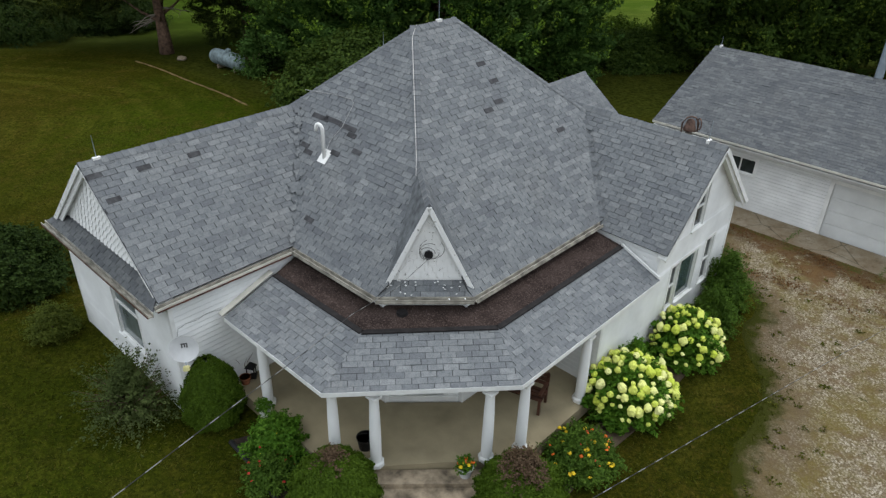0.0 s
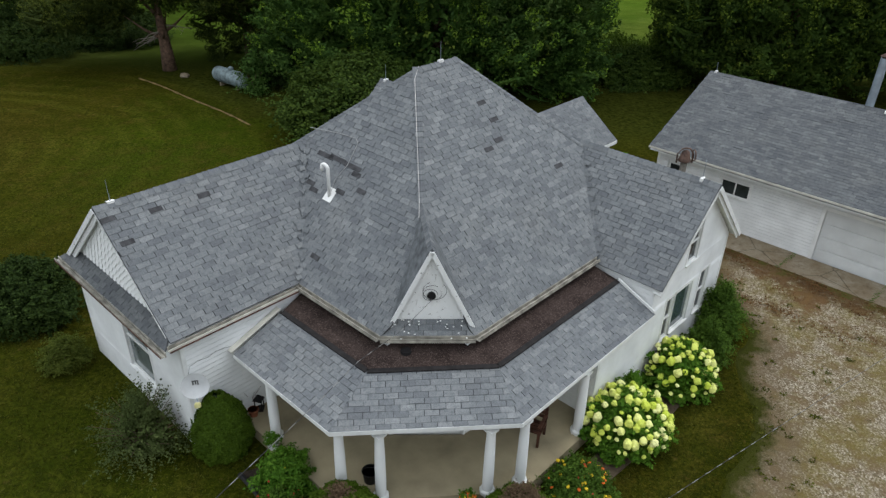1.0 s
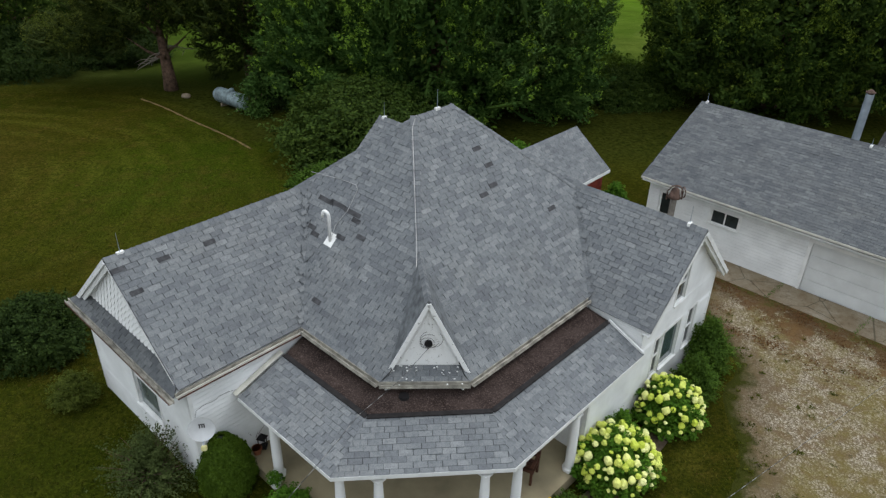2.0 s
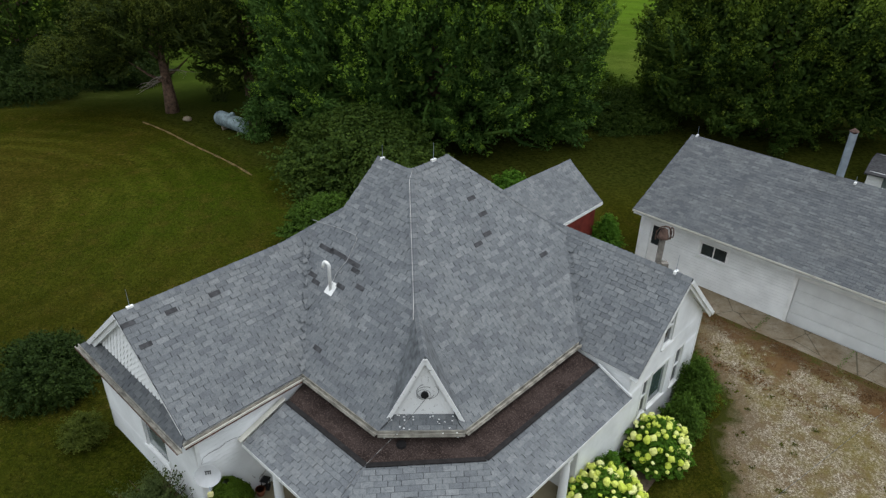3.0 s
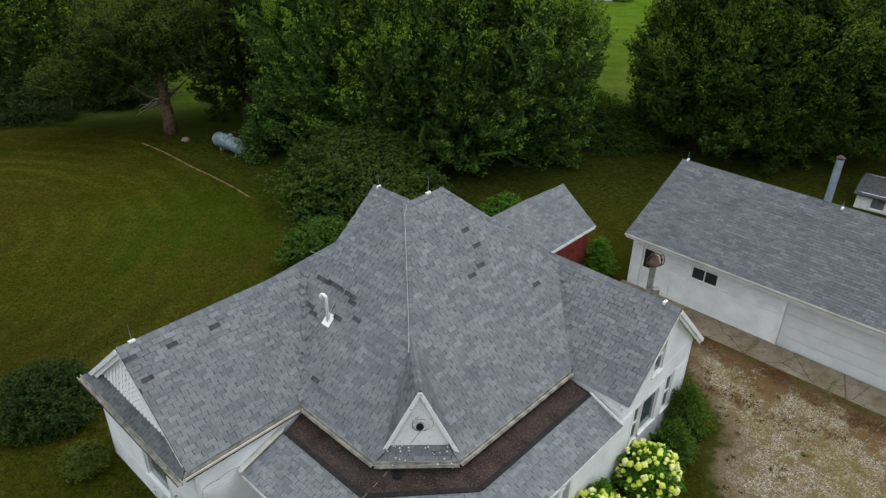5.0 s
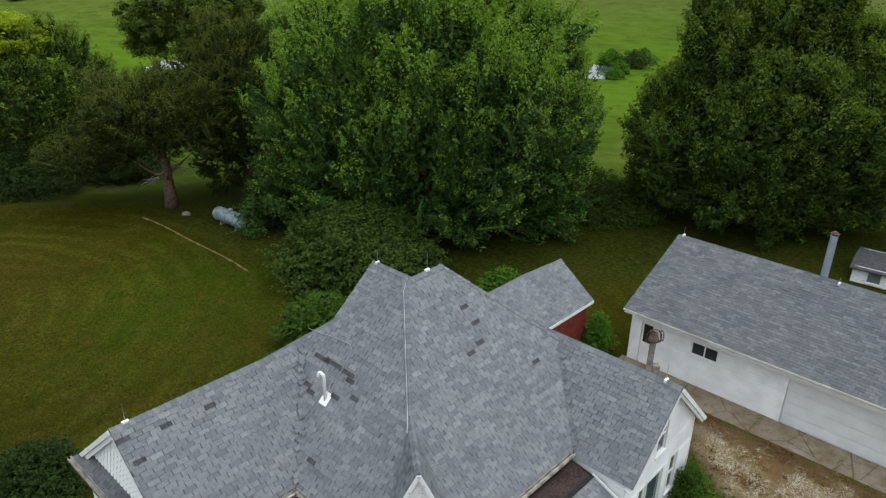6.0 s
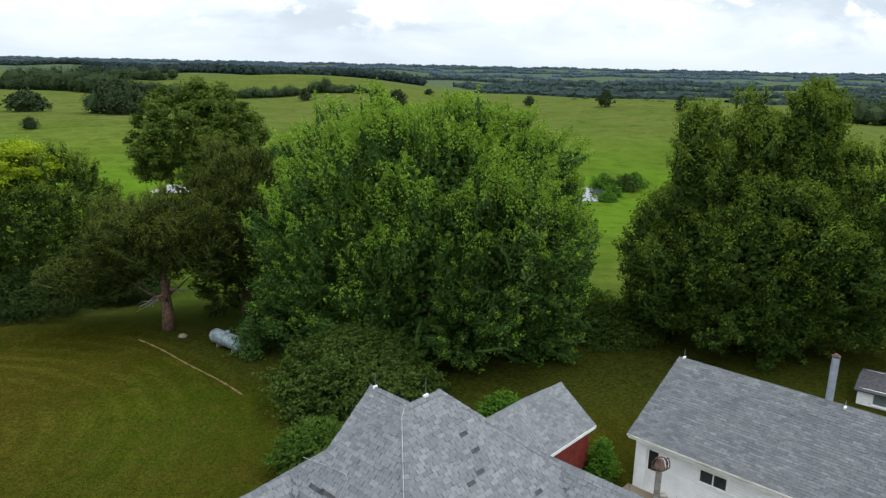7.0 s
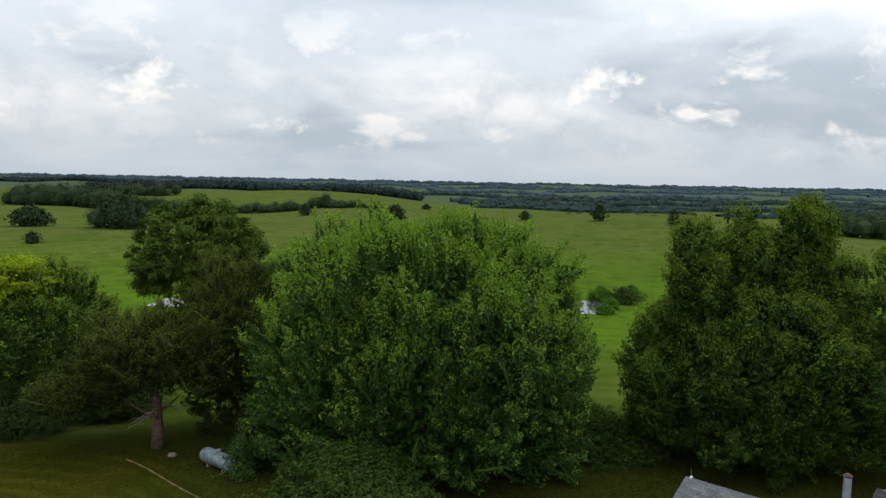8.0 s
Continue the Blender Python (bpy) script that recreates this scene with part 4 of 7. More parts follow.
# peeling scale shingles in the left gable
scale_ = Geo().slab([(-0.085, 0, 0.17), (-0.085, -0.030, 0.05), (-0.045, -0.046, 0.0), (0.045, -0.046, 0.0), (0.085, -0.030, 0.05), (0.085, 0, 0.17)], (0, 0.012, 0)).mesh("scale_shingle", M_PEEL)
for k in range(15):
    z_ = 3.80 + k * 0.118
    half_ = (5.62 - z_) * 2.73 / 2.23 - 0.10
    n_ = int(2 * half_ / 0.19)
    for i in range(n_):
        part("scale_shingle", scale_, None, house).location = (-2.22 - half_ + (i + 0.5 + 0.5 * (k % 2)) * 2 * half_ / max(1, n_), -8.87, z_)
for sgn in (-1, 1):
    if sgn < 0:
        part("rake_board", Geo().beam((-2.22 + sgn * 2.74, -8.99, 3.27), (-2.22, -8.99, 5.63), 0.04, 0.14, (0, 0, 1)), M_PEEL, house)
    part("soffit", Geo().beam((-2.22 + sgn * 2.74, -8.90, 3.30), (-2.22, -8.90, 5.66), 0.18, 0.03, (0, 0, 1)), M_TRIM, house)
    part("rake_board", Geo().beam((7.15, 3.45 + sgn * 2.34, 3.10), (7.15, 3.45, 5.33), 0.04, 0.14, (0, 0, 1)), M_TRIM, house)
    part("soffit", Geo().beam((7.04, 3.45 + sgn * 2.34, 3.12), (7.04, 3.45, 5.36), 0.22, 0.03, (0, 0, 1)), M_TRIM, house)
    part("rake_board", Geo().beam((-2.70 + sgn * 1.92, 11.97, 2.02), (-2.70, 11.97, 3.44), 0.04, 0.12, (0, 0, 1)), M_TRIM, house)
part("fascia", Geo().beam((-0.75, 5.6, 2.12), (-0.75, 12.0, 2.12), 0.04, 0.14), M_TRIM, house)

# porch
porch = part("porch_floor", Geo().slab([(0.48, -7.62, 0.34), (4.42, -7.62, 0.34), (7.20, -4.40, 0.34), (7.20, -1.25, 0.34), (5.0, -1.25, 0.34), (5.0, -4.06, 0.34), (3.72, -5.35, 0.34), (0.48, -5.35, 0.34)], (0, 0, -0.5)), M_FLOOR, house, "tan painted concrete porch floor")
E0, E1, E2, E3 = (0.74, -7.68, 2.54), (4.40, -7.68, 2.54), (7.13, -4.60, 2.54), (7.13, 1.08, 2.54)
I0, I1, I2, I3 = (0.74, -6.22, 3.06), (3.96, -6.22, 3.06), (5.93, -4.00, 3.06), (5.93, 1.08, 3.06)
part("porch_roof", Geo().slab([I0, I1, I2, I3, (5.0, 1.08, 3.20), (5.0, -4.0, 3.20), (3.7, -5.3, 3.20), (0.5, -5.3, 3.20)], (0, 0, -0.05)), M_FLAT, house, "brown rolled roofing strip above the porch shingles")
roof_plane([E0, E1, I1, I0], house, 81, "porch_roof_plane", True)
roof_plane([E1, E2, I2, I1], house, 82, "porch_roof_plane", True)
roof_plane([E2, E3, I3, I2], house, 83, "porch_roof_plane")
for a, b in ((E0, E1), (E1, E2), (E2, E3)):
    a, b = Vector(a), Vector(b)
    e = (b - a).normalized()
    out = Vector((e.y, -e.x, 0))
    part("fascia", Geo().slab([a + out * 0.012, b + out * 0.012, b - out * 0.015, a - out * 0.015], (0, 0, -0.11)), M_TRIM, house)
    part("porch_beam", Geo().beam(a - out * 0.30 + Vector((0, 0, -0.14)), b - out * 0.30 + Vector((0, 0, -0.14)), 0.16, 0.20), M_TRIM, house)
part("porch_ceiling", Geo().slab([(0.6, -7.6, 2.46), (4.4, -7.6, 2.46), (7.05, -4.4, 2.46), (7.05, 1.0, 2.46), (5.05, 1.0, 2.46), (5.05, -4.0, 2.46), (3.7, -5.35, 2.46), (0.6, -5.35, 2.46)], (0, 0, 0.03)), M_TRIM, house)


def post(u, v):
    g = Geo()
    base = part("porch_post", Geo().tube([(u, v, 0.34), (u, v, 0.43), (u, v, 0.46)], [0.185, 0.185, 0.15], 8), M_TRIM, house, "round tapered white porch post")
    part("shaft", Geo().tube([(u, v, 0.44), (u, v, 1.0), (u, v, 1.7), (u, v, 2.24)], [0.125, 0.128, 0.118, 0.100], 24, False), M_POST, base, smooth=True)
    part("capital", Geo().box(u - 0.122, u + 0.122, v - 0.122, v + 0.122, 2.26, 2.32), M_TRIM, base)


for u, v in ((1.72, -7.38), (4.30, -7.38), (5.00, -6.82), (6.62, -5.00), (6.98, -4.25), (7.00, -1.92)):
    post(u, v)
for k in range(2):
    n = Vector((CH1[1] - CH0[1], -(CH1[0] - CH0[0]), 0)).normalized()
    c = Vector((5.82, -6.02, 0)) + n * (0.38 * k + 0.05)
    e = Vector((-n.y, n.x, 0))
    a, b = c - e * 1.25, c + e * 1.25
    part("step", Geo().slab([a + Vector((0, 0, 0.22 - 0.14 * k)), b + Vector((0, 0, 0.22 - 0.14 * k)), b + n * 0.4 + Vector((0, 0, 0.22 - 0.14 * k)), a + n * 0.4 + Vector((0, 0, 0.22 - 0.14 * k))], (0, 0, -0.4)), M_STEP, house, "weathered stained concrete step")

# ---- the garage ----
garage = empty("garage", Matrix.Translation(H(-12.65, 26.55, -0.35)) @ pose(0, 0, 0, 0, 0, YAW), "long white lap-sided garage with a grey shingled gable roof", "garage")
GL = 16.0
roof_plane([(-0.1, -0.70, 2.84), (GL, -0.70, 2.84), (GL, 3.9, 5.02), (-0.1, 3.9, 5.02)], garage, 91, mat=M_SHINGLE_DARK)
roof_plane([(GL, 8.50, 2.84), (-0.1, 8.50, 2.84), (-0.1, 3.9, 5.02), (GL, 3.9, 5.02)], garage, 92, mat=M_SHINGLE_DARK)
GW = ((0.1, 0.0), (GL - 0.1, 0.0))
G_OPS = [(0.45, 1.10, 0.05, 2.2), (2.80, 3.97, 1.50, 2.12), (6.80, 11.65, 0.02, 2.16)]
wall("garage_wall", *GW, 0.0, [(0, 2.7), (GL - 0.2, 2.7)], G_OPS, garage, lap=0.042)
wall("garage_wall", (0.1, 7.8), (0.1, 0.0), 0.0, [(0, 2.7), (3.9, 4.9), (7.8, 2.7)], [], garage)
wall("garage_wall", (GL - 0.1, 0.0), (GL - 0.1, 7.8), 0.0, [(0, 2.7), (3.9, 4.9), (7.8, 2.7)], [], garage)
wall("garage_wall", (GL - 0.1, 7.8), (0.1, 7.8), 0.0, [(0, 2.7), (GL - 0.2, 2.7)], [], garage)
window(*GW, G_OPS[1], garage, (2, 1), "white-framed sliding garage window", glass=M_GLASS_S)
part("fascia", Geo().beam((-0.1, -0.71, 2.79), (GL, -0.71, 2.79), 0.04, 0.075), M_CREAM, garage)
part("soffit", Geo().box(-0.05, GL - 0.05, -0.69, 0.0, 2.66, 2.69), M_TRIM, garage)
apron = part("apron", Geo().slab([H(-12.8, 25.0), H(4.0, 25.0), H(4.0, 26.5), H(-12.8, 26.5)], (0, 0, -0.3)), M_CONC)
apron.location.z = -0.26
tagged(apron, "cracked stained concrete apron along the garage", "pavement", kind="structure")

# ---- trees ----


def leaf_mesh(name, mat, pos, nrm, size, aspect=0.62, solid=None):
    """One mesh of many small folded leaves."""
    n = len(pos)
    rng = np.random.default_rng(n)
    nrm = nrm / np.maximum(np.linalg.norm(nrm, axis=1, keepdims=True), 1e-6)
    a = np.cross(nrm, rng.normal(size=(n, 3)))
    a /= np.maximum(np.linalg.norm(a, axis=1, keepdims=True), 1e-6)
    b = np.cross(nrm, a)
    s = size[:, None]
    v = np.stack([pos - a * s * 0.5, pos + b * s * aspect * 0.5 + nrm * s * 0.08, pos + a * s * 0.5, pos - b * s * aspect * 0.5 + nrm * s * 0.08], 1).reshape(-1, 3)
    loops, starts = np.arange(4 * n), np.arange(0, 4 * n, 4)
    if solid:
        sv, sf = solid
        loops = np.concatenate([loops, sf.ravel() + 4 * n])
        starts = np.concatenate([starts, 4 * n + np.arange(0, sf.size, sf.shape[1])])
        v = np.concatenate([v, sv])
    me = bpy.data.meshes.new(name)
    me.vertices.add(len(v))
    me.vertices.foreach_set("co", v.ravel())
    me.loops.add(len(loops))
    me.loops.foreach_set("vertex_index", loops)
    me.polygons.add(len(starts))
    me.polygons.foreach_set("loop_start", starts)
    me.polygons.foreach_set("use_smooth", np.zeros(len(starts), dtype=bool))
    me.update(calc_edges=True)
    me.materials.append(mat)
    return me


def unit_ball(level=1):
    bm = bmesh.new()
    bmesh.ops.create_icosphere(bm, subdivisions=level, radius=1)
    v = np.array([p.co[:] for p in bm.verts])
    f = np.array([[p.index for p in q.verts] for q in bm.faces])
    bm.free()
    return v, f


def spindles(start, way, ln, curl, r, rng):
    """Thin lumpy tapering hearts of the shoots, four sides and four rings each, as one array of quads."""
    n = len(start)
    side = np.cross(way, rng.normal(size=(n, 3)))
    side /= np.linalg.norm(side, axis=1, keepdims=True)
    over = np.cross(way, side)
    fs, rs = np.array([0.02, 0.28, 0.52, 0.74]), np.array([0.7, 1.0, 0.8, 0.15])
    a = np.arange(4) * math.pi / 2
    rad = r * rs[None, :, None] * rng.uniform(0.5, 1.4, (n, 4, 4))
    v = start[:, None, None, :] + way[:, None, None, :] * (ln[:, None] * fs)[:, :, None, None]
    v = v + side[:, None, None, :] * (rad * np.cos(a))[..., None] + over[:, None, None, :] * (rad * np.sin(a))[..., None]
    v[..., 2] += (curl * ln[:, None] * fs ** 2)[:, :, None]
    q = np.array([[i * 4 + j, i * 4 + (j + 1) % 4, i * 4 + 4 + (j + 1) % 4, i * 4 + 4 + j] for i in range(3) for j in range(4)])
    return v.reshape(-1, 3), (q[None] + 16 * np.arange(n)[:, None, None]).reshape(-1, 4)


def crown(name, mat, rng, radius, z0, z1, sprays, per, leaf, profile, droop=0.0, spray=1.4, lobes=(), spread=0.28, up_bias=0.6, core=0, off=(0, 0)):
    """Leaves in sprays near the surface of a crown. profile: widths at even heights from z0 to z1, as shares of radius.
    lobes: (angle, share) bulges that make the outline uneven. core: larger leaf clumps that close the inside."""
    h = rng.uniform(0, 1, sprays) ** 0.85
    ang = rng.uniform(0, 2 * math.pi, sprays)
    steps = np.linspace(0, 1, len(profile))
    wob = 1 + 0.09 * np.sin(3 * ang + 7 * h) + 0.08 * np.sin(5 * ang - 11 * h + 1) + rng.normal(0, 0.06, sprays)
    for la, share in lobes:
        wob += share * np.exp(-((np.angle(np.exp(1j * (ang - la)))) / 0.5) ** 2)
    depth = rng.uniform(0, 1, sprays) ** 3
    r = radius * np.interp(h, steps, profile) * wob * (1 - 0.4 * depth) - spray * 0.45
    r = np.maximum(r, 0.02)
    base = np.stack([r * np.cos(ang), r * np.sin(ang), z0 + (z1 - z0) * h], 1)
    out = np.stack([np.cos(ang), np.sin(ang), np.zeros(sprays)], 1)
    lift = np.interp(h, [0, 0.35, 0.7, 1.0], [-droop, 0.0, up_bias, 1.6])
    way = out * np.interp(h, [0, 0.7, 1], [1, 0.8, 0.25])[:, None]
    way[:, 2] += lift + rng.normal(0, 0.2, sprays)
    way += rng.normal(0, 0.22, way.shape)
    way /= np.linalg.norm(way, axis=1, keepdims=True)
    ln = spray * rng.uniform(0.5, 1.3, sprays)
    k = np.repeat(np.arange(sprays), per)
    f = rng.uniform(0, 1, len(k))
    bend = np.zeros((len(k), 3))
    bend[:, 2] = -0.22 * ln[k] * f * f * (1 - h[k])
    pos = base[k] + way[k] * (ln[k] * f)[:, None] + bend + rng.normal(0, 1, (len(k), 3)) * (spread * (1.15 - 0.85 * f))[:, None] * np.array([1, 1, 0.6])
    nrm = rng.normal(0, 0.5, (len(k), 3)) + out[k] * 0.3
    nrm[:, 2] += 0.9
    size = leaf * rng.uniform(0.6, 1.3, len(k))
    if core:
        ch, ca = rng.uniform(0, 0.93, core), rng.uniform(0, 2 * math.pi, core)
        cr = np.maximum(radius * np.interp(ch, steps, profile) * rng.uniform(0.45, 0.74, core) - spray * 0.2, 0.05)
        pos = np.concatenate([pos, np.stack([cr * np.cos(ca), cr * np.sin(ca), z0 + (z1 - z0) * ch], 1)])
        nrm = np.concatenate([nrm, rng.normal(0, 0.6, (core, 3)) + np.stack([np.cos(ca), np.sin(ca), 0.3 + 0 * ca], 1)])
        size = np.concatenate([size, leaf * rng.uniform(1.6, 3.0, core)])
    pos[:, 0] += off[0]
    pos[:, 1] += off[1]
    return leaf_mesh(name, mat, pos, nrm, size)


def limbs(rng, height_, r0, count, reach, start=0.18):
    g = Geo()
    top = Vector((rng.normal(0, 0.3), rng.normal(0, 0.3), height_))
    g.tube([(0, 0, -0.3), (0, 0, height_ * 0.15), Vector((0, 0, 0)).lerp(top, 0.5), top], [r0 * 1.25, r0, r0 * 0.6, r0 * 0.12], 10)
    for i in range(count):
        z = height_ * rng.uniform(start, 0.8)
        a = i * 2.4 + rng.uniform(-0.4, 0.4)
        d = Vector((math.cos(a), math.sin(a), rng.uniform(0.15, 0.8)))
        ln = reach * rng.uniform(0.6, 1.0) * (1.1 - z / height_ * 0.6)
        p0 = Vector((0, 0, 0)).lerp(top, z / height_)
        g.tube([p0, p0 + d * ln * 0.5, p0 + d * ln + Vector((0, 0, ln * 0.12))], [r0 * 0.35, r0 * 0.2, r0 * 0.05], 6, False)
    return g


def plume_crown(mat, tip, rng, cen, rad, boughs, shoots, per, leaf, power=2.5, low=-0.6, long=2.2, thick=0.19, fan=0.30, spacing=0.55, core=6000, ragged=0.07, upright=0.55):
    """A crown of boughs ending in fans of plume-like shoots, each closely set with leaves: upright at the top,
    reaching out with raised ends at the sides, hanging a little low down. The shoot ends carry young leaves, whose
    paler colour also paints in the light higher up."""
    rad, cen = np.array(rad, float), np.array(cen, float)
    u = low + (1 - low) * (np.arange(boughs) + 0.5) / boughs
    th = np.arange(boughs) * 2.39996 + rng.uniform(0, 6)
    d = np.stack([np.sqrt(1 - u * u) * np.cos(th), np.sqrt(1 - u * u) * np.sin(th), u], 1) + rng.normal(0, 0.04, (boughs, 3))
    d /= np.linalg.norm(d, axis=1, keepdims=True)
    s = 1 / np.sum(np.abs(d) ** power, axis=1) ** (1 / power)
    wob = 1 + 0.03 * np.sin(5 * d[:, 0] + 4 * d[:, 2]) + rng.normal(0, ragged, boughs) - 0.24 * (rng.uniform(0, 1, boughs) < 0.3) * (d[:, 2] < 0.75)
    p = d * (s * wob)[:, None] * rad + cen
    rise = np.interp(d[:, 2], [-0.6, -0.2, 0.3, 0.7, 1.0], [-0.25, 0.10, upright, 1.2, 2.4])
    way = d * np.array([1, 1, 0.35])
    way[:, 2] += rise
    way += rng.normal(0, 0.16, (boughs, 3))
    way /= np.linalg.norm(way, axis=1, keepdims=True)
    k = np.repeat(np.arange(boughs), shoots)
    n = len(k)
    sway = way[k] + rng.normal(0, fan, (n, 3))
    sway /= np.linalg.norm(sway, axis=1, keepdims=True)
    ln = long * rng.uniform(0.5, 1.25, n)
    side = rng.normal(0, spacing, (n, 3))
    side -= way[k] * np.sum(side * way[k], axis=1, keepdims=True)
    start = p[k] + side - sway * (ln * 0.8)[:, None] - way[k] * (rng.uniform(0, 0.6, n) * long * 0.5)[:, None]
    curl = np.interp(d[k, 2], [-0.6, 0.0, 0.6, 1.0], [0.34, 0.30, 0.12, 0.0]) * rng.uniform(0.4, 1.3, n)
    q = np.repeat(np.arange(n), per)
    f = rng.uniform(0, 1, len(q)) ** 0.85
    pos = start[q] + sway[q] * (ln[q] * f)[:, None]
    pos[:, 2] += curl[q] * ln[q] * f * f
    off = rng.normal(0, 1, (len(q), 3))
    off -= sway[q] * np.sum(off * sway[q], axis=1, keepdims=True)
    off /= np.linalg.norm(off, axis=1, keepdims=True)
    knob = 1 + 0.34 * np.sin(f * ln[q] * 13 + q * 0.0)
    stout = rng.uniform(0.75, 1.35, n)
    pos += off * (thick * stout[q] * knob * np.interp(f, [0, 0.25, 0.8, 1], [1.25, 1.15, 0.95, 0.35]) * rng.uniform(0.75, 1.2, len(q)))[:, None]
    nrm = rng.normal(0, 0.28, (len(q), 3)) + off * 0.9
    nrm[:, 2] += 0.55
    size = leaf * rng.uniform(0.65, 1.25, len(q))
    # share of pale leaves grows upwards, painting in the brighter crown top
    pale_from = np.interp(d[k, 2], [-0.4, 0.1, 0.5, 0.85], [0.98, 0.84, 0.55, 0.30]) + rng.normal(0, 0.14, n)
    young = f > pale_from[q]
    cd = rng.normal(size=(core, 3))
    cd /= np.linalg.norm(cd, axis=1, keepdims=True)
    cs = 1 / np.sum(np.abs(cd) ** power, axis=1) ** (1 / power)
    cp = cd * (cs * rng.uniform(0.48, 0.80, core))[:, None] * rad + cen
    cp[:, 2] = np.maximum(cp[:, 2], 0.2)
    keep = pos[:, 2] > 0.05
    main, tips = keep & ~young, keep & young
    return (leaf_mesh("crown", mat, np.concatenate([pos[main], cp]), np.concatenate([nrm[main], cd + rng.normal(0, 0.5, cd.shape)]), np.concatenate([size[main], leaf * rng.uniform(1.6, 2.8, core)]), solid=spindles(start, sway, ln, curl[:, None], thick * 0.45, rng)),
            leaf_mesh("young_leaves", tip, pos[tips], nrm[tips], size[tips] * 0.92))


def clump_crown(mat, rng, cen, rad, lobes, per, leaf, r0, power=2.3, low=-0.5, core=1500):
    """A crown of rounded clumps of leaves set over a blunt dome, with gaps between."""
    d = rng.normal(size=(lobes * 4, 3))
    d /= np.linalg.norm(d, axis=1, keepdims=True)
    d = d[d[:, 2] > low][:lobes]
    s = 1 / np.sum(np.abs(d) ** power, axis=1) ** (1 / power)
    c = d * (s * rng.uniform(0.66, 1.0, len(d)))[:, None] * (np.array(rad) - r0 * 0.6) + np.array(cen)
    rr = r0 * rng.uniform(0.5, 1.25, len(d))
    k = np.repeat(np.arange(len(d)), per)
    e = rng.normal(size=(len(k), 3)) + d[k] * 0.55 + np.array([0, 0, 0.35])
    e /= np.linalg.norm(e, axis=1, keepdims=True)
    bump_ = 1 + 0.22 * np.sin(6 * e[:, 0] + k) * np.sin(7 * e[:, 1] + 2 * k) + 0.18 * np.sin(9 * e[:, 2] + 3 * k)
    pos = c[k] + e * (rr[k] * bump_ * rng.uniform(0.62, 1.12, len(k)))[:, None] * np.array([1, 1, 0.75])
    nrm = e * 0.7 + rng.normal(0, 0.3, e.shape)
    nrm[:, 2] += 0.6
    size = leaf * rng.uniform(0.6, 1.3, len(k))
    cd = rng.normal(size=(core, 3))
    cd /= np.linalg.norm(cd, axis=1, keepdims=True)
    cp = cd * rng.uniform(0.35, 0.68, core)[:, None] * np.array(rad) + np.array(cen)
    bv, bf = unit_ball(1)
    lump = 1 + 0.20 * np.sin(6 * bv[:, 0][None] + np.arange(len(d))[:, None]) * np.sin(7 * bv[:, 1][None] + 2 * np.arange(len(d))[:, None]) + rng.normal(0, 0.07, (len(d), len(bv)))
    sv = c[:, None, :] + bv[None] * (rr[:, None] * 0.66 * lump)[..., None] * np.array([1, 1, 0.75])
    sf = bf[None] + len(bv) * np.arange(len(d))[:, None, None]
    return leaf_mesh("crown", mat, np.concatenate([pos, cp]), np.concatenate([nrm, cd + rng.normal(0, 0.5, cd.shape)]), np.concatenate([size, leaf * rng.uniform(1.6, 2.8, core)]), solid=(sv.reshape(-1, 3), sf.reshape(-1, 3)))


def stand(name, x, y, label, seed, top, wide, trunk, reach=0.7):
    rng = np.random.default_rng(seed)
    t = empty(name, Matrix.Translation((x, y, hz(x, y))), label, "tree")
    part("trunk", limbs(rng, top * 0.8, trunk, 16, wide * reach), M_BARK, t, smooth=True)
    return t, rng


maple, rng_ = stand("maple_tree", -0.1, 47.5, "broad green silver maple with upswept leafy shoots", 1, 14, 10, 0.5, 0.45)
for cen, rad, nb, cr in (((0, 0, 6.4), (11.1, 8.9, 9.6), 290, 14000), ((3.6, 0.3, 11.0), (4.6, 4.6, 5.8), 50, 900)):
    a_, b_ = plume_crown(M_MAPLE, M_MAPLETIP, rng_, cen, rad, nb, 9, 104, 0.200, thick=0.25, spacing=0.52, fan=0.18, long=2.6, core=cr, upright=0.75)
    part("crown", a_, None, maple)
    part("young_leaves", b_, None, maple, "paler young leaves at the shoot ends, with crown-top light in their colour")
# right side of the crown, its brighter light given by paler leaves
a_, b_ = plume_crown(M_MAPLELIT, M_MAPLETIP, rng_, (5.9, -1.4, 7.4), (4.9, 7.0, 6.2), 70, 8, 90, 0.195, thick=0.25, spacing=0.5, fan=0.2, long=2.3, core=600, upright=0.75)
part("crown", a_, None, maple, "right side of the crown, its light put into paler grey-green leaves")
part("young_leaves", b_, None, maple, "paler young leaves at the shoot ends, with crown-top light in their colour")
dark, rng_ = stand("maple_tree", 22.6, 46.5, "tall dark green maple with several leafy spires behind the garage", 2, 14, 7, 0.45, 0.45)
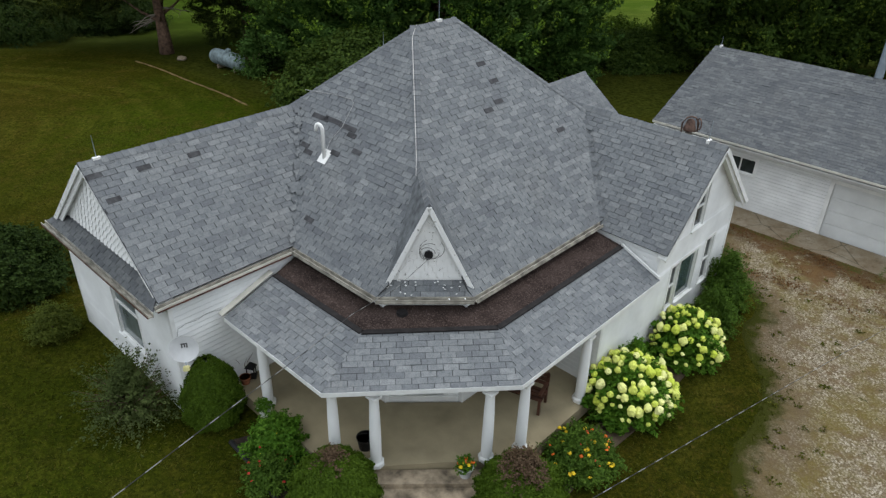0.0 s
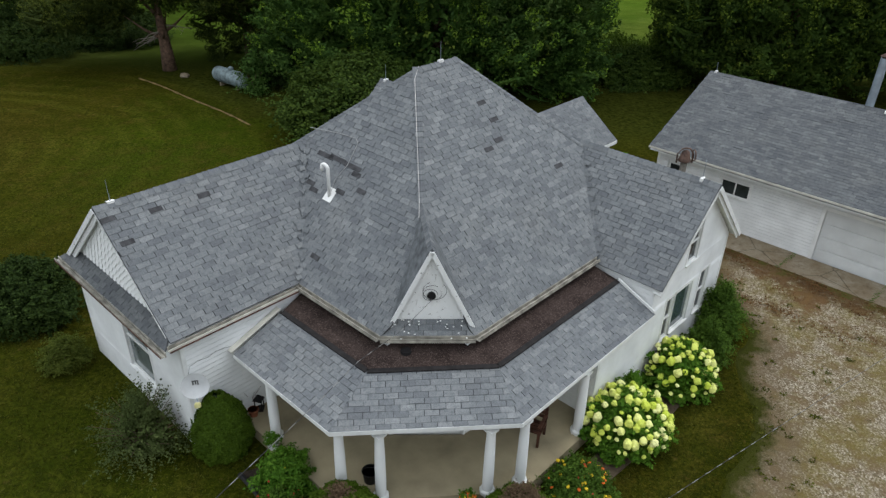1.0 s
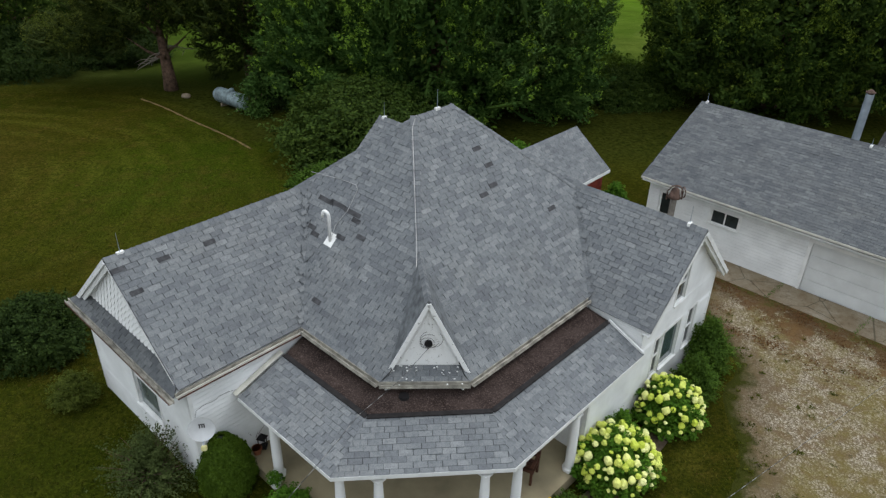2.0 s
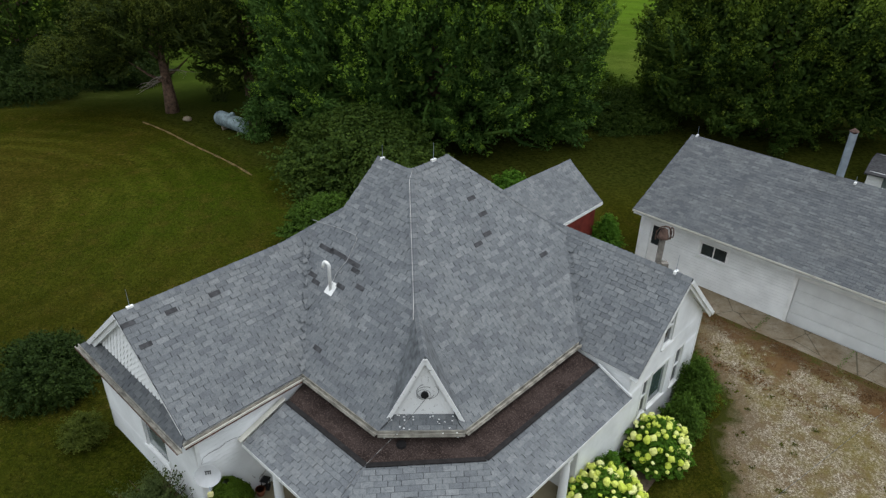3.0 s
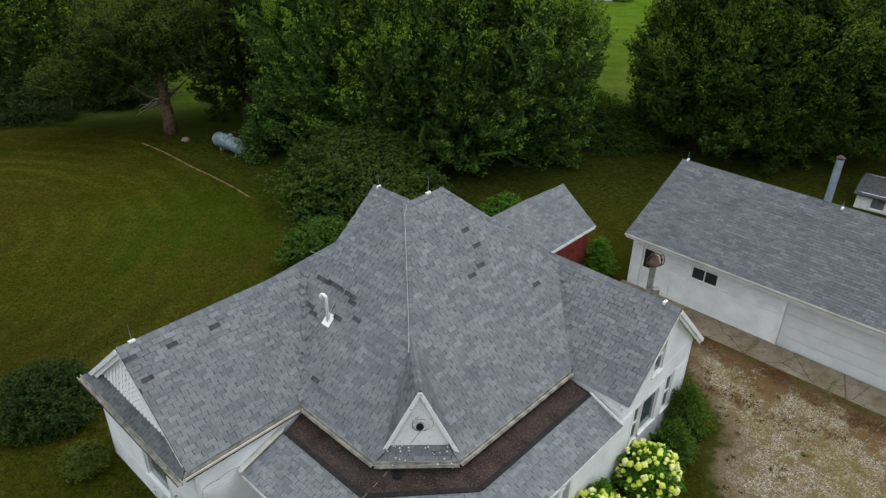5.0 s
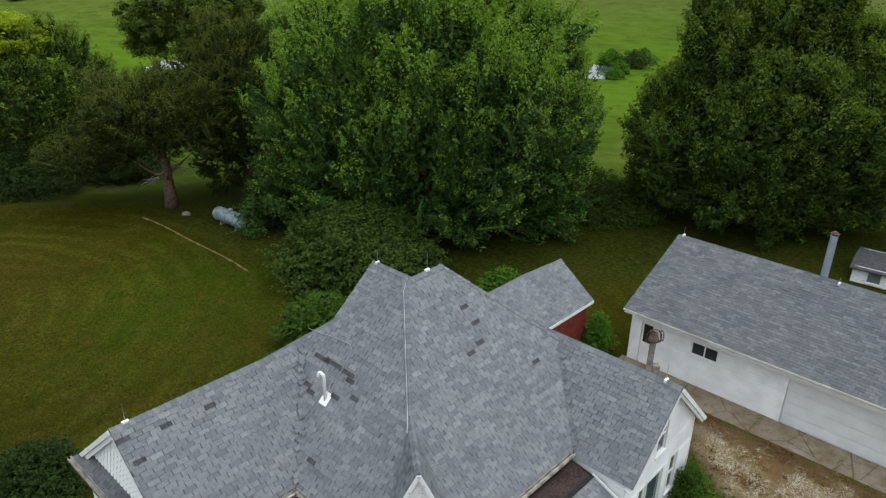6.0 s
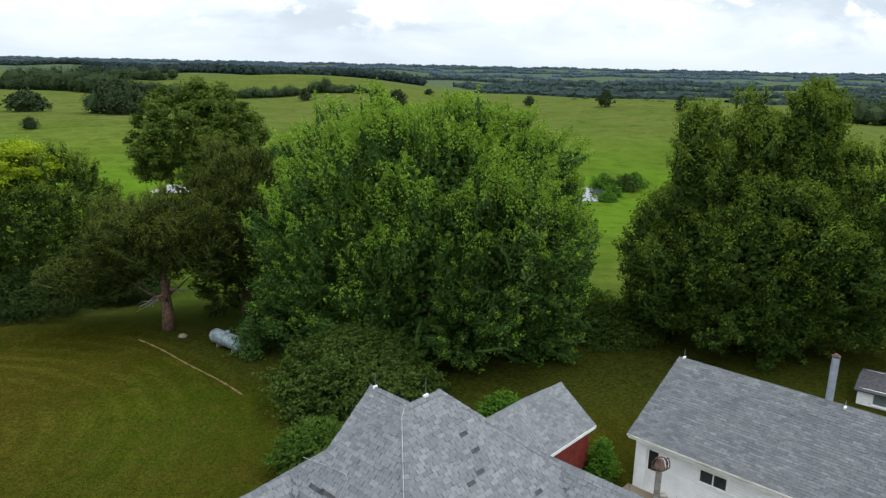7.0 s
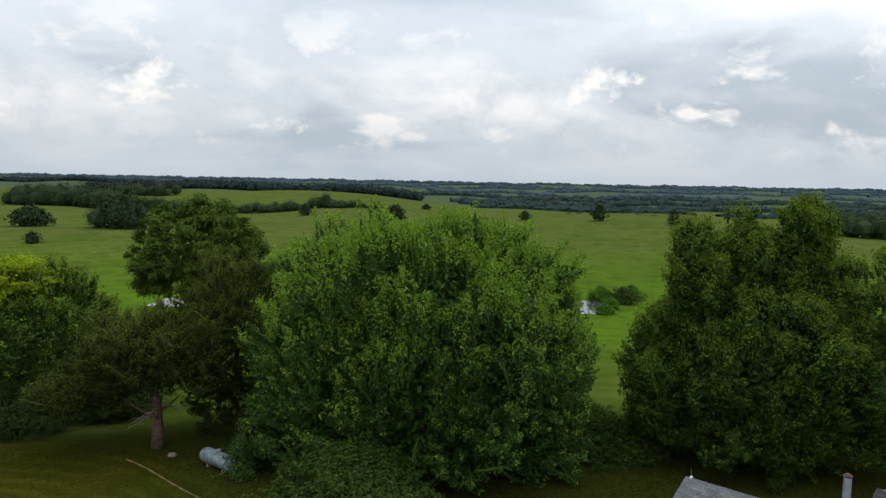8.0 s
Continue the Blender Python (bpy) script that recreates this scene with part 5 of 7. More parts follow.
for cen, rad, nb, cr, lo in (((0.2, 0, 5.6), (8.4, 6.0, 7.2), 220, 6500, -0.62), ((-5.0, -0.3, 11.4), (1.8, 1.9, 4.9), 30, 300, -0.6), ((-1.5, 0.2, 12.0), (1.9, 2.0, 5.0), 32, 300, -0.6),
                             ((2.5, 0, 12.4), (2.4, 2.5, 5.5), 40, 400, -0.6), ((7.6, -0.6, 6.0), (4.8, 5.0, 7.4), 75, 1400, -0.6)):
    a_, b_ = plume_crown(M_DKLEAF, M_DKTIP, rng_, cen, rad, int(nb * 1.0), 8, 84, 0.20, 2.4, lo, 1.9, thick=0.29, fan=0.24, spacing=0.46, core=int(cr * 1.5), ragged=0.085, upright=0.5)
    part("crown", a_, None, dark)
    part("young_leaves", b_, None, dark, "paler young leaves at the shoot ends, with crown-top light in their colour")
lt, rng_ = stand("broadleaf_tree", -33.8, 58, "leafy dark green tree with a yellow-green top", 3, 10, 7, 0.4)
a_, b_ = plume_crown(M_DKLEAF, M_DKTIP, rng_, (0, 0, 5.2), (8.4, 7.0, 6.6), 190, 7, 66, 0.19, 2.5, -0.75, 1.7, thick=0.30, fan=0.34, spacing=0.5, core=5500, ragged=0.085, upright=0.4)
part("crown", a_, None, lt)
part("young_leaves", b_, None, lt, "paler young leaves at the shoot ends, with crown-top light in their colour")
part("yellow_crown", clump_crown(M_YELLOWLEAF, rng_, (-0.2, -1.6, 10.4), (5.2, 4.6, 3.0), 80, 150, 0.20, 0.85, 2.2, -0.2, 200), None, lt, "yellow-green top of the crown")
for x_, y_, lab_, seed_, top_, tr_, crowns_ in ((-18.4, 48.2, "old brownish-green cedar with a bare lower trunk", 4, 9, 0.42, (((-1.4, 0.9, 6.0), (4.6, 4.2, 3.2), 95, 1100, -0.5), ((1.6, 1.4, 6.4), (3.6, 3.4, 3.4), 70, 800, -0.5), ((-5.4, 0.2, 3.4), (3.2, 2.6, 1.5), 40, 350, -0.4))),
                                                (-13.9, 52.5, "tall brownish-green cedar beside the maple", 5, 13, 0.35, (((0, 0, 6.2), (3.8, 3.6, 7.0), 120, 2000, -0.85), ((-1.6, 0.4, 7.6), (2.6, 2.6, 3.4), 36, 300, -0.5)))):
    cedar, rng_ = stand("cedar_tree", x_, y_, lab_, seed_, top_, 4, tr_, 0.6)
    for cen, rad, nb, cr, lo in crowns_:
        a_, b_ = plume_crown(M_CEDAR, M_CEDARTIP, rng_, cen, rad, nb, 9, 60, 0.13, 2.3, lo, 1.5, thick=0.20, fan=0.36, spacing=0.42, core=cr, ragged=0.10, upright=0.12)
        part("crown", a_, None, cedar)
        part("fresh_sprays", b_, None, cedar, "lighter olive sprays at the branch ends")
oak, rng_ = stand("oak_tree", -24.0, 76, "spreading olive-green oak beyond the cedars", 6, 16, 7, 0.5)
part("crown", clump_crown(M_OAK, rng_, (-0.2, 0, 11.0), (7.6, 6.8, 7.4), 450, 150, 0.24, 0.85, 2.05, -0.58, 1600), None, oak)


M_GREYLEAF = leaf_mat("grey_green_leaf", (0.028, 0.042, 0.012), (0.058, 0.080, 0.022), (0.115, 0.140, 0.050))
M_GARDEN = leaf_mat("garden_shrub_leaf", (0.022, 0.048, 0.006), (0.050, 0.098, 0.012), (0.105, 0.175, 0.022))
M_HYDLEAF = leaf_mat("bright_garden_leaf", (0.024, 0.068, 0.006), (0.060, 0.142, 0.012), (0.130, 0.240, 0.026))


def bush(name, x, y, label, mat, seed, radius, top, sprays, per, leaf, profile=(0.8, 1.0, 0.95, 0.7, 0.3), group="", category="bush", z=None, twigs=0, **kw):
    rng = np.random.default_rng(seed)
    b = empty(name, Matrix.Translation((x, y, hz(x, y) if z is None else z)), label, category, group)
    g = Geo()
    for i in range(7):
        a = i * 0.9 + seed
        g.tube([(0, 0, -0.05), (math.cos(a) * radius * 0.3, math.sin(a) * radius * 0.3, top * 0.45), (math.cos(a) * radius * 0.6, math.sin(a) * radius * 0.6, top * 0.75)], [0.03, 0.02, 0.008], 5, False)
    for i in range(twigs):
        a, up, r = rng.uniform(0, 6.28), rng.uniform(0.45, 1.12), radius * rng.uniform(0.55, 1.12)
        g.tube([(0.1 * math.cos(a), 0.1 * math.sin(a), 0), (r * 0.5 * math.cos(a), r * 0.5 * math.sin(a), top * up * 0.65), (r * math.cos(a + 0.1), r * math.sin(a + 0.1), top * up)], [0.018, 0.011, 0.004], 4, False)
    part("stems", g, M_BARK, b)
    kw.setdefault("spray", 0.30)
    kw.setdefault("spread", 0.08)
    part("foliage", crown("foliage", mat, rng, radius, 0.05, top, sprays, per, leaf, profile, core=sprays * 3, **kw), None, b)
    return b


DOME = (0.92, 1.0, 1.0, 0.97, 0.90, 0.76, 0.50, 0.15)


def yew(x, y, label, seed, radius, top, n, profile):
    """A clipped bush: a dense lumpy body closely set with small needles."""
    rng = np.random.default_rng(seed)
    b = empty("clipped_yew", Matrix.Translation((x, y, hz(x, y))), label, "bush")
    steps = np.linspace(0, 1, len(profile))

    def skin(a, h):
        lump = 1 + 0.05 * np.sin(5 * a + 9 * h + seed) + 0.045 * np.sin(9 * a - 13 * h) + 0.04 * np.sin(14 * a + 23 * h) + 0.025 * np.sin(23 * a - 31 * h)
        r = radius * np.interp(h, steps, profile) * lump
        return np.stack([r * np.cos(a), r * np.sin(a), top * h * (1 + 0.02 * np.sin(7 * a))], -1)

    aa, hh = np.meshgrid(np.arange(40) * 2 * math.pi / 40, np.linspace(0, 1, 22), indexing="xy")
    body = skin(aa.ravel(), hh.ravel()) * np.array([0.95, 0.95, 0.97])
    faces = np.array([[i * 40 + j, i * 40 + (j + 1) % 40, i * 40 + 40 + (j + 1) % 40, i * 40 + 40 + j] for i in range(21) for j in range(40)])
    h, a = rng.uniform(0, 1, n) ** 0.75, rng.uniform(0, 2 * math.pi, n)
    p = skin(a, h)
    out = np.stack([np.cos(a), np.sin(a), np.interp(h, [0, 0.4, 1], [0.1, 0.5, 2.2])], 1)
    out /= np.linalg.norm(out, axis=1, keepdims=True)
    p = p + out * rng.normal(-0.005, 0.018, n)[:, None]
    nrm = out + rng.normal(0, 0.55, (n, 3))
    g = Geo().tube([(0, 0, -0.05), (0, 0, top * 0.5)], [0.05, 0.03], 6)
    part("stems", g, M_BARK, b)
    part("foliage", leaf_mesh("foliage", M_YEW, p, nrm, 0.046 * rng.uniform(0.6, 1.4, n), solid=(body, faces)), None, b)
    return b


yew(-5.32, 12.95, "dense clipped dark green yew beside the porch", 11, 0.72, 1.75, 22000, (0.85, 0.98, 1.0, 0.95, 0.85, 0.7, 0.48, 0.15))
yew2 = yew(-2.05, 10.28, "dense clipped green yew beside the steps", 12, 0.92, 1.52, 30000, DOME)
yew3 = yew(1.86, 10.3, "clipped green yew with a dead brown top", 13, 0.95, 1.40, 30000, DOME)
for b_, z_, r_, n_ in ((yew2, 1.40, 0.30, 300), (yew3, 1.27, 0.46, 700)):
    part("dead_top", crown("dead_top", M_DEAD, np.random.default_rng(n_), r_, z_ - 0.30, z_ + 0.16, n_, 14, 0.045, (0.9, 1.0, 0.9, 0.5), spray=0.22, spread=0.03), None, b_, "dead brown twiggy top")
bush("shrub", -7.3, 12.95, "loose grey-green twiggy shrub by the gable wall", M_GREYLEAF, 14, 1.0, 1.2, 330, 26, 0.062, twigs=70, spray=0.8, spread=0.07)
bush("shrub", -12.9, 18.6, "dark green rounded bush on the lawn", M_DARKBUSH, 15, 1.5, 1.75, 900, 30, 0.085, DOME, spray=0.4)
bush("shrub", -10.7, 16.1, "low olive-brown shrub at the house corner", M_CEDARTIP, 16, 0.62, 0.75, 300, 24, 0.06)
hyd1 = bush("hydrangea", 4.85, 13.5, "hydrangea bush with big cream-green flower heads", M_HYDLEAF, 17, 1.05, 1.30, 620, 26, 0.10, DOME, spray=0.2)
hyd2 = bush("hydrangea", 6.85, 15.5, "hydrangea bush with cream-green flower heads", M_HYDLEAF, 18, 0.88, 1.35, 520, 26, 0.10, DOME, spray=0.2)
bush("shrub", 5.15, 14.35, "small bright green shrub between the hydrangeas", M_HYDLEAF, 27, 0.45, 1.15, 250, 20, 0.07)
bush("shrub", 8.75, 18.0, "tall green shrub at the gable wall", M_GARDEN, 19, 0.62, 1.6, 420, 44, 0.065, spray=0.5, spread=0.1)
bush("shrub", 8.0, 16.7, "green shrub at the gable wall", M_GARDEN, 28, 0.56, 1.1, 320, 44, 0.065, spray=0.45, spread=0.1)
bed1 = bush("flowering_plant", -3.55, 11.75, "leafy green plants with red and yellow flowers by the porch", M_HYDLEAF, 20, 0.62, 0.85, 420, 22, 0.08)
bed3 = bush("flowering_plant", -3.55, 11.0, "low dark green plants with small red flowers", M_GARDEN, 29, 0.55, 0.42, 300, 22, 0.06)
bed2 = bush("flowering_plant", 3.35, 11.6, "leafy green plants with yellow and orange flowers", M_GARDEN, 21, 0.78, 0.62, 500, 24, 0.065)
bush("shrub", -5.0, 29.4, "round green bush behind the house", M_GARDEN, 22, 1.9, 1.9, 1000, 30, 0.11, DOME, spray=0.5)
bush("shrub", -4.0, 37.0, "wide mass of green shrubs under the maple", M_SHRUB, 23, 4.3, 3.2, 1800, 24, 0.18, DOME, spray=0.9, spread=0.2)
bush("shrub", 4.0, 33.3, "bright green young shrub behind the roof", M_HYDLEAF, 24, 1.3, 1.6, 500, 28, 0.12, DOME, spray=0.5)
bush("shrub", 7.95, 28.45, "narrow green shrub by the red rear wing", M_HYDLEAF, 25, 0.7, 1.75, 350, 24, 0.09)
for x_, y_, r_, h_, s_ in ((-30.5, 52.5, 4.2, 2.8, 51), (-25.0, 56.5, 3.2, 2.2, 52), (-9.8, 46.5, 2.6, 3.2, 53)):
    bush("shrub", x_, y_, "dark undergrowth below the old trees", M_DARKBUSH, s_, r_, h_, 900, 30, 0.15, DOME, spray=0.8, spread=0.2)
bush("shrub", 13.0, 48.0, "dark green undergrowth between the big trees", M_SHRUB, 26, 3.6, 1.1, 1600, 30, 0.16, DOME, spray=0.8, spread=0.2)

# ---- fields, ponds and distant woods ----


BALL_V, BALL_F = unit_ball(1)


def far_trees(name, spots, seed, label, mat=None, leaves=560, category="trees"):
    """Distant trees as one mass: spots of (x, y, width, height). Lumpy crowns with loose leaves over them."""
    rng = np.random.default_rng(seed)
    pos, nrm, size, cv, cf = [], [], [], [], []
    for x, y, w, h in spots:
        z = hz(x, y)
        a, u = rng.uniform(0, 2 * math.pi, leaves), rng.uniform(-1, 1, leaves)
        s = np.sqrt(1 - u * u)
        d = np.stack([s * np.cos(a), s * np.sin(a), u], 1)
        ph = rng.uniform(0, 6, 3)

        def lump(e):
            return 1 + 0.16 * np.sin(3.7 * e[:, 0] + ph[0]) * np.sin(4.3 * e[:, 1] + ph[1]) + 0.13 * np.sin(5.1 * e[:, 2] + 4 * e[:, 0] + ph[2])

        half = np.array([w / 2, w / 2, h * 0.5])
        p = d * (lump(d) * rng.uniform(0.74, 1.16, leaves))[:, None] * half + np.array([x, y, z + h * 0.48])
        p[:, 2] = np.maximum(p[:, 2], z + 0.1)
        pos.append(p)
        nrm.append(d * 0.7 + rng.normal(0, 0.2, (leaves, 3)) + np.array([0, 0, 0.45]))
        size.append(np.full(leaves, max(w, h) * (0.26 if leaves < 60 else 0.17 if leaves < 140 else 0.075)) * rng.uniform(0.6, 1.4, leaves))
        cf.append(BALL_F + sum(len(q) for q in cv))
        cv.append(BALL_V * (lump(BALL_V) * rng.uniform(0.76, 1.0, len(BALL_V)))[:, None] * half + np.array([x, y, z + h * 0.46]))
    me = leaf_mesh(name, mat or M_FARLEAF, np.concatenate(pos), np.concatenate(nrm), np.concatenate(size), solid=(np.concatenate(cv), np.concatenate(cf)))
    return tagged(new(name, me), label, category, kind="stuff")


def far_tree(x, y, w, h, seed, label, mat=None):
    rng = np.random.default_rng(seed)
    t = empty("field_tree", Matrix.Translation((x, y, hz(x, y))), label, "tree", "lone trees in the pasture")
    part("trunk", Geo().tube([(0, 0, -0.3), (0.1, 0, h * 0.5), (0, 0.1, h * 0.8)], [w * 0.035, w * 0.025, w * 0.01], 8), M_BARK, t)
    part("crown", crown("crown", mat or M_FARLEAF, rng, w / 2, h * 0.08, h * 0.9, 170, 14, w * 0.055, [0.75, 1.0, 1.0, 0.9, 0.65, 0.25], spray=w * 0.12, spread=w * 0.03, core=500), None, t)


def row(x0, y0, x1, y1, n, w, h, deep, rng):
    out = []
    for i in range(n):
        f = (i + rng.uniform(0, 1)) / n
        k = rng.uniform(0.55, 1.25)
        out.append((x0 + (x1 - x0) * f + rng.uniform(-deep, deep) * 0.3, y0 + (y1 - y0) * f + rng.uniform(-deep, deep), w * k, h * rng.uniform(0.5, 1.15)))
    return out


R_ = random.Random(8)
for i, (x, y, w, h, lab) in enumerate([(-172, 314, 18, 8, "broad dark bush-like tree standing in the pasture"), (-137, 250, 6, 4, "small dark bush in the pasture"),
                                       (-96, 566, 11, 9.5, "round tree at the far edge of the pasture"), (-22, 496, 16, 11, "round dark tree on the pasture slope"),
                                       (-42, 594, 10, 6, "small round tree by the far hedge"), (0, 646, 9, 5, "small round tree on a far slope"),
                                       (52, 374, 6.5, 5, "small round tree on the pasture crest"), (87, 357, 9, 8.5, "dark upright tree on the pasture crest"),
                                       (119, 339, 7, 8, "dark tree on the pasture crest")]):
    far_tree(x, y, w, h, 200 + i, lab)
far_trees("tree_clump", row(-138, 303, -119, 305, 15, 9, 14, 5, R_), 1, "clump of tall dark trees in the pasture", category="trees")
far_trees("tree_clump", row(-360, 622, -225, 538, 64, 15, 17, 10, R_), 2, "belt of tall dark trees across the pasture")
far_trees("tree_clump", row(-225, 560, -190, 590, 9, 12, 12, 10, R_), 12, "trees at the end of the pasture belt")
far_trees("tree_clump", row(-340, 803, -284, 807, 16, 14, 13, 12, R_), 13, "copse of dark trees in a far field")
far_trees("hedgerow", row(-190, 588, -110, 604, 40, 9, 8, 5, R_), 3, "belt of trees and scrub between fields", category="hedge")
far_trees("hedgerow", row(-100, 623, -80, 612, 13, 9, 11, 4, R_), 4, "clump of trees at the end of a hedge", category="hedge")
far_trees("hedgerow", row(-82, 614, -50, 597, 18, 8, 6, 4, R_), 5, "low scrubby hedge between fields", category="hedge")


def belt(x0, y0, x1, y1, deep, gap, label, seed, mat, w=12, h=12, step=9.0, leaves=40, thin=0.0):
    """A wood between two points, deep metres across, with clearings where a slow wave dips below gap."""
    rng = random.Random(seed)
    ln = math.hypot(x1 - x0, y1 - y0)
    spots = []
    for i in range(int(ln / step)):
        f = (i + rng.random()) * step / ln
        for k in range(max(1, int(deep / step * 0.55))):
            o = rng.uniform(-deep, deep) * 0.5
            x, y = x0 + (x1 - x0) * f, y0 + (y1 - y0) * f + o
            if math.sin(x / 97 + seed) + math.sin(x / 231 + y / 190 + seed * 2) + 0.5 * math.sin(y / 40 + x / 60) > gap and rng.random() > thin:
                spots.append((x, y, w * rng.uniform(0.7, 1.25), h * rng.uniform(0.7, 1.15)))
    return far_trees("woodland", spots, seed, label, mat, leaves)


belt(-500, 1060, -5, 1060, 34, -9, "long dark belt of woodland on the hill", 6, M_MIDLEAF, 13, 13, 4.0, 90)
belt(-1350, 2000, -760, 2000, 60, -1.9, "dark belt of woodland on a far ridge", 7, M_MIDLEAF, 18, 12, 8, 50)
belt(110, 560, 185, 545, 26, -1.4, "scattered trees in the valley beyond the crest", 8, M_FARLEAF, 9, 8, 7, 200)
belt(215, 398, 330, 385, 30, -9, "dark wood at the edge of the pasture", 10, M_FARLEAF, 11, 14, 4.5, 240)


def treeline(x0, y0, x1, y1, h, gap, seed, label, mat):
    """A far wood as one uneven canopy along a line, broken by clearings."""
    rng = random.Random(seed)
    g = Geo()
    step = 3.2
    last = None
    for i in range(int(math.hypot(x1 - x0, y1 - y0) / step)):
        f = i * step / math.hypot(x1 - x0, y1 - y0)
        x, y = x0 + (x1 - x0) * f, y0 + (y1 - y0) * f + 25 * math.sin(i * 0.021 + seed)
        wave = math.sin(x / 97 + seed) + math.sin(x / 231 + seed * 2) + 0.6 * math.sin(x / 41 + seed)
        if wave < gap:
            last = None
            continue
        top = h * min(1.0, 0.45 + (wave - gap) * 1.2) * (0.80 + 0.14 * math.sin(i * 0.31 + seed) + 0.10 * math.sin(i * 0.83) + rng.uniform(-0.16, 0.16) * min(1.0, 1100 / y0))
        z, k = hz(x, y), len(g.v)
        g.v += [(x, y - 9, z - 1), (x + rng.uniform(-1.4, 1.4), y - 8 + rng.uniform(-3, 3), z + top * rng.uniform(0.4, 0.7)), (x + rng.uniform(-1.4, 1.4), y - 2 + rng.uniform(-3, 3), z + top), (x, y + 7, z + top * 0.75), (x, y + 9, z - 1)]
        if last is not None:
            g.f += [(last + n, k + n, k + n + 1, last + n + 1) for n in range(4)]
        last = k
    tagged(part("woodland", g, mat), label, "trees", kind="stuff")


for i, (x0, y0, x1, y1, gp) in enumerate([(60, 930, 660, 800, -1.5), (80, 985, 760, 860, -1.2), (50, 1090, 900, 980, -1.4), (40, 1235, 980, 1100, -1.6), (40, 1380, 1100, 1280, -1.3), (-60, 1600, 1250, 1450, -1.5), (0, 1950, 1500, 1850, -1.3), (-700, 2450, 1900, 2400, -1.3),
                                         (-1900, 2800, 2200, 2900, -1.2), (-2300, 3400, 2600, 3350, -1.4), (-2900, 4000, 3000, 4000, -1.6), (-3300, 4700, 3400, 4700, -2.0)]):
    treeline(x0, y0, x1, y1, 8 + 0.7 * i, gp, 20 + i, "distant woods on the rolling horizon, coloured bluish for haze", M_MIDLEAF if i < 6 else M_HAZELEAF)


def pond(cx, cy, rx, ry, seed, label):
    rng = random.Random(seed)
    z = hz(cx, cy) + 0.12
    pts = [(cx + rx * math.cos(a) * (1 + 0.25 * math.sin(3 * a + seed)), cy + ry * math.sin(a) * (1 + 0.2 * math.cos(2 * a)), z) for a in [i * math.pi / 20 for i in range(40)]]
    tagged(part("water", Geo().slab(pts, (0, 0, -0.3)), M_POND), label, "pond", kind="structure")


pond(33.6, 146.8, 5.0, 10.5, 1, "small still farm pond reflecting the sky")
pond(-52.6, 147.5, 4.0, 6.5, 2, "small still farm pond behind the oak")
for i, (x, y, r, h) in enumerate([(38.5, 145, 1.6, 1.9), (43.0, 153, 3.4, 3.0), (46.5, 158, 3.0, 2.6), (36, 139.5, 1.6, 1.4), (39, 156, 3.0, 2.6)]):
    bush("shrub", x, y, "bright green willow scrub beside the pond", M_HYDLEAF if i != 1 else M_DKLEAF, 300 + i, r, h, 220, 16, 0.28, DOME, group="pond scrub", spray=0.8, spread=0.25)
for i, (x, y, r, h) in enumerate([(10.5, 49.5, 2.4, 1.6), (15.8, 49.5, 2.6, 2.2), (12.8, 52, 2.4, 1.3)]):
    bush("shrub", x, y, "tall rank grass and scrub along the pasture edge", M_YEW, 320 + i, r, h, 320, 24, 0.17, DOME, group="pasture-edge scrub", spray=0.8, spread=0.2)

# ---- fittings on the house ----


def roof_z(plane, u, v):
    if plane == "front":
        return EAVE + (v - VF) * (TOP - EAVE) / (-0.80 - VF)
    if plane == "right":
        return EAVE + (UE - u) * (TOP - EAVE) / UE
    return 3.50 + (0.55 - u) * 2.37 / 2.77


# tabs that have lost their grit
for plane, u, v, n in (("front", -1.18, -3.1, 2), ("front", -0.70, -3.07, 2), ("front", -0.05, -3.09, 2), ("front", 0.22, -3.20, 1), ("front", 0.05, -3.63, 1), ("front", 0.69, -3.45, 1),
                       ("front", -1.10, -3.72, 1), ("front", -0.85, -3.82, 1), ("front", 0.53, -4.93, 1), ("front", -1.41, -4.55, 1), ("front", -0.8, -4.74, 1), ("front", -1.6, -4.2, 1),
                       ("right", 1.14, 0.62, 1), ("right", 1.58, 0.67, 1), ("right", 2.03, 0.37, 1), ("right", 2.14, -0.15, 1), ("right", 3.07, 1.9, 1),
                       ("left", -1.93, -8.85, 1), ("left", -1.82, -7.75, 1), ("left", -1.41, -8.72, 1), ("left", -1.79, -6.5, 1)):
    e = Vector((1, 0, 0)) if plane == "front" else Vector((0, 1, 0))
    slope = (TOP - EAVE) / 4.70 if plane == "front" else (TOP - EAVE) / UE if plane == "right" else 2.37 / 2.77
    up = Vector((0, 1, slope)).normalized() if plane == "front" else Vector((-1, 0, slope)).normalized()
    nrm = e.cross(up)
    nrm = nrm if nrm.z > 0 else -nrm
    c = Vector((u, v, roof_z(plane, u, v))) + nrm * 0.021
    a, b = e * 0.16 * n, up * 0.068
    part("worn_shingle", Geo().slab([c - a - b, c + a - b, c + a + b * 0.9, c - a + b], -nrm * 0.012), M_WORN, house, "dark worn shingle with its grit gone")


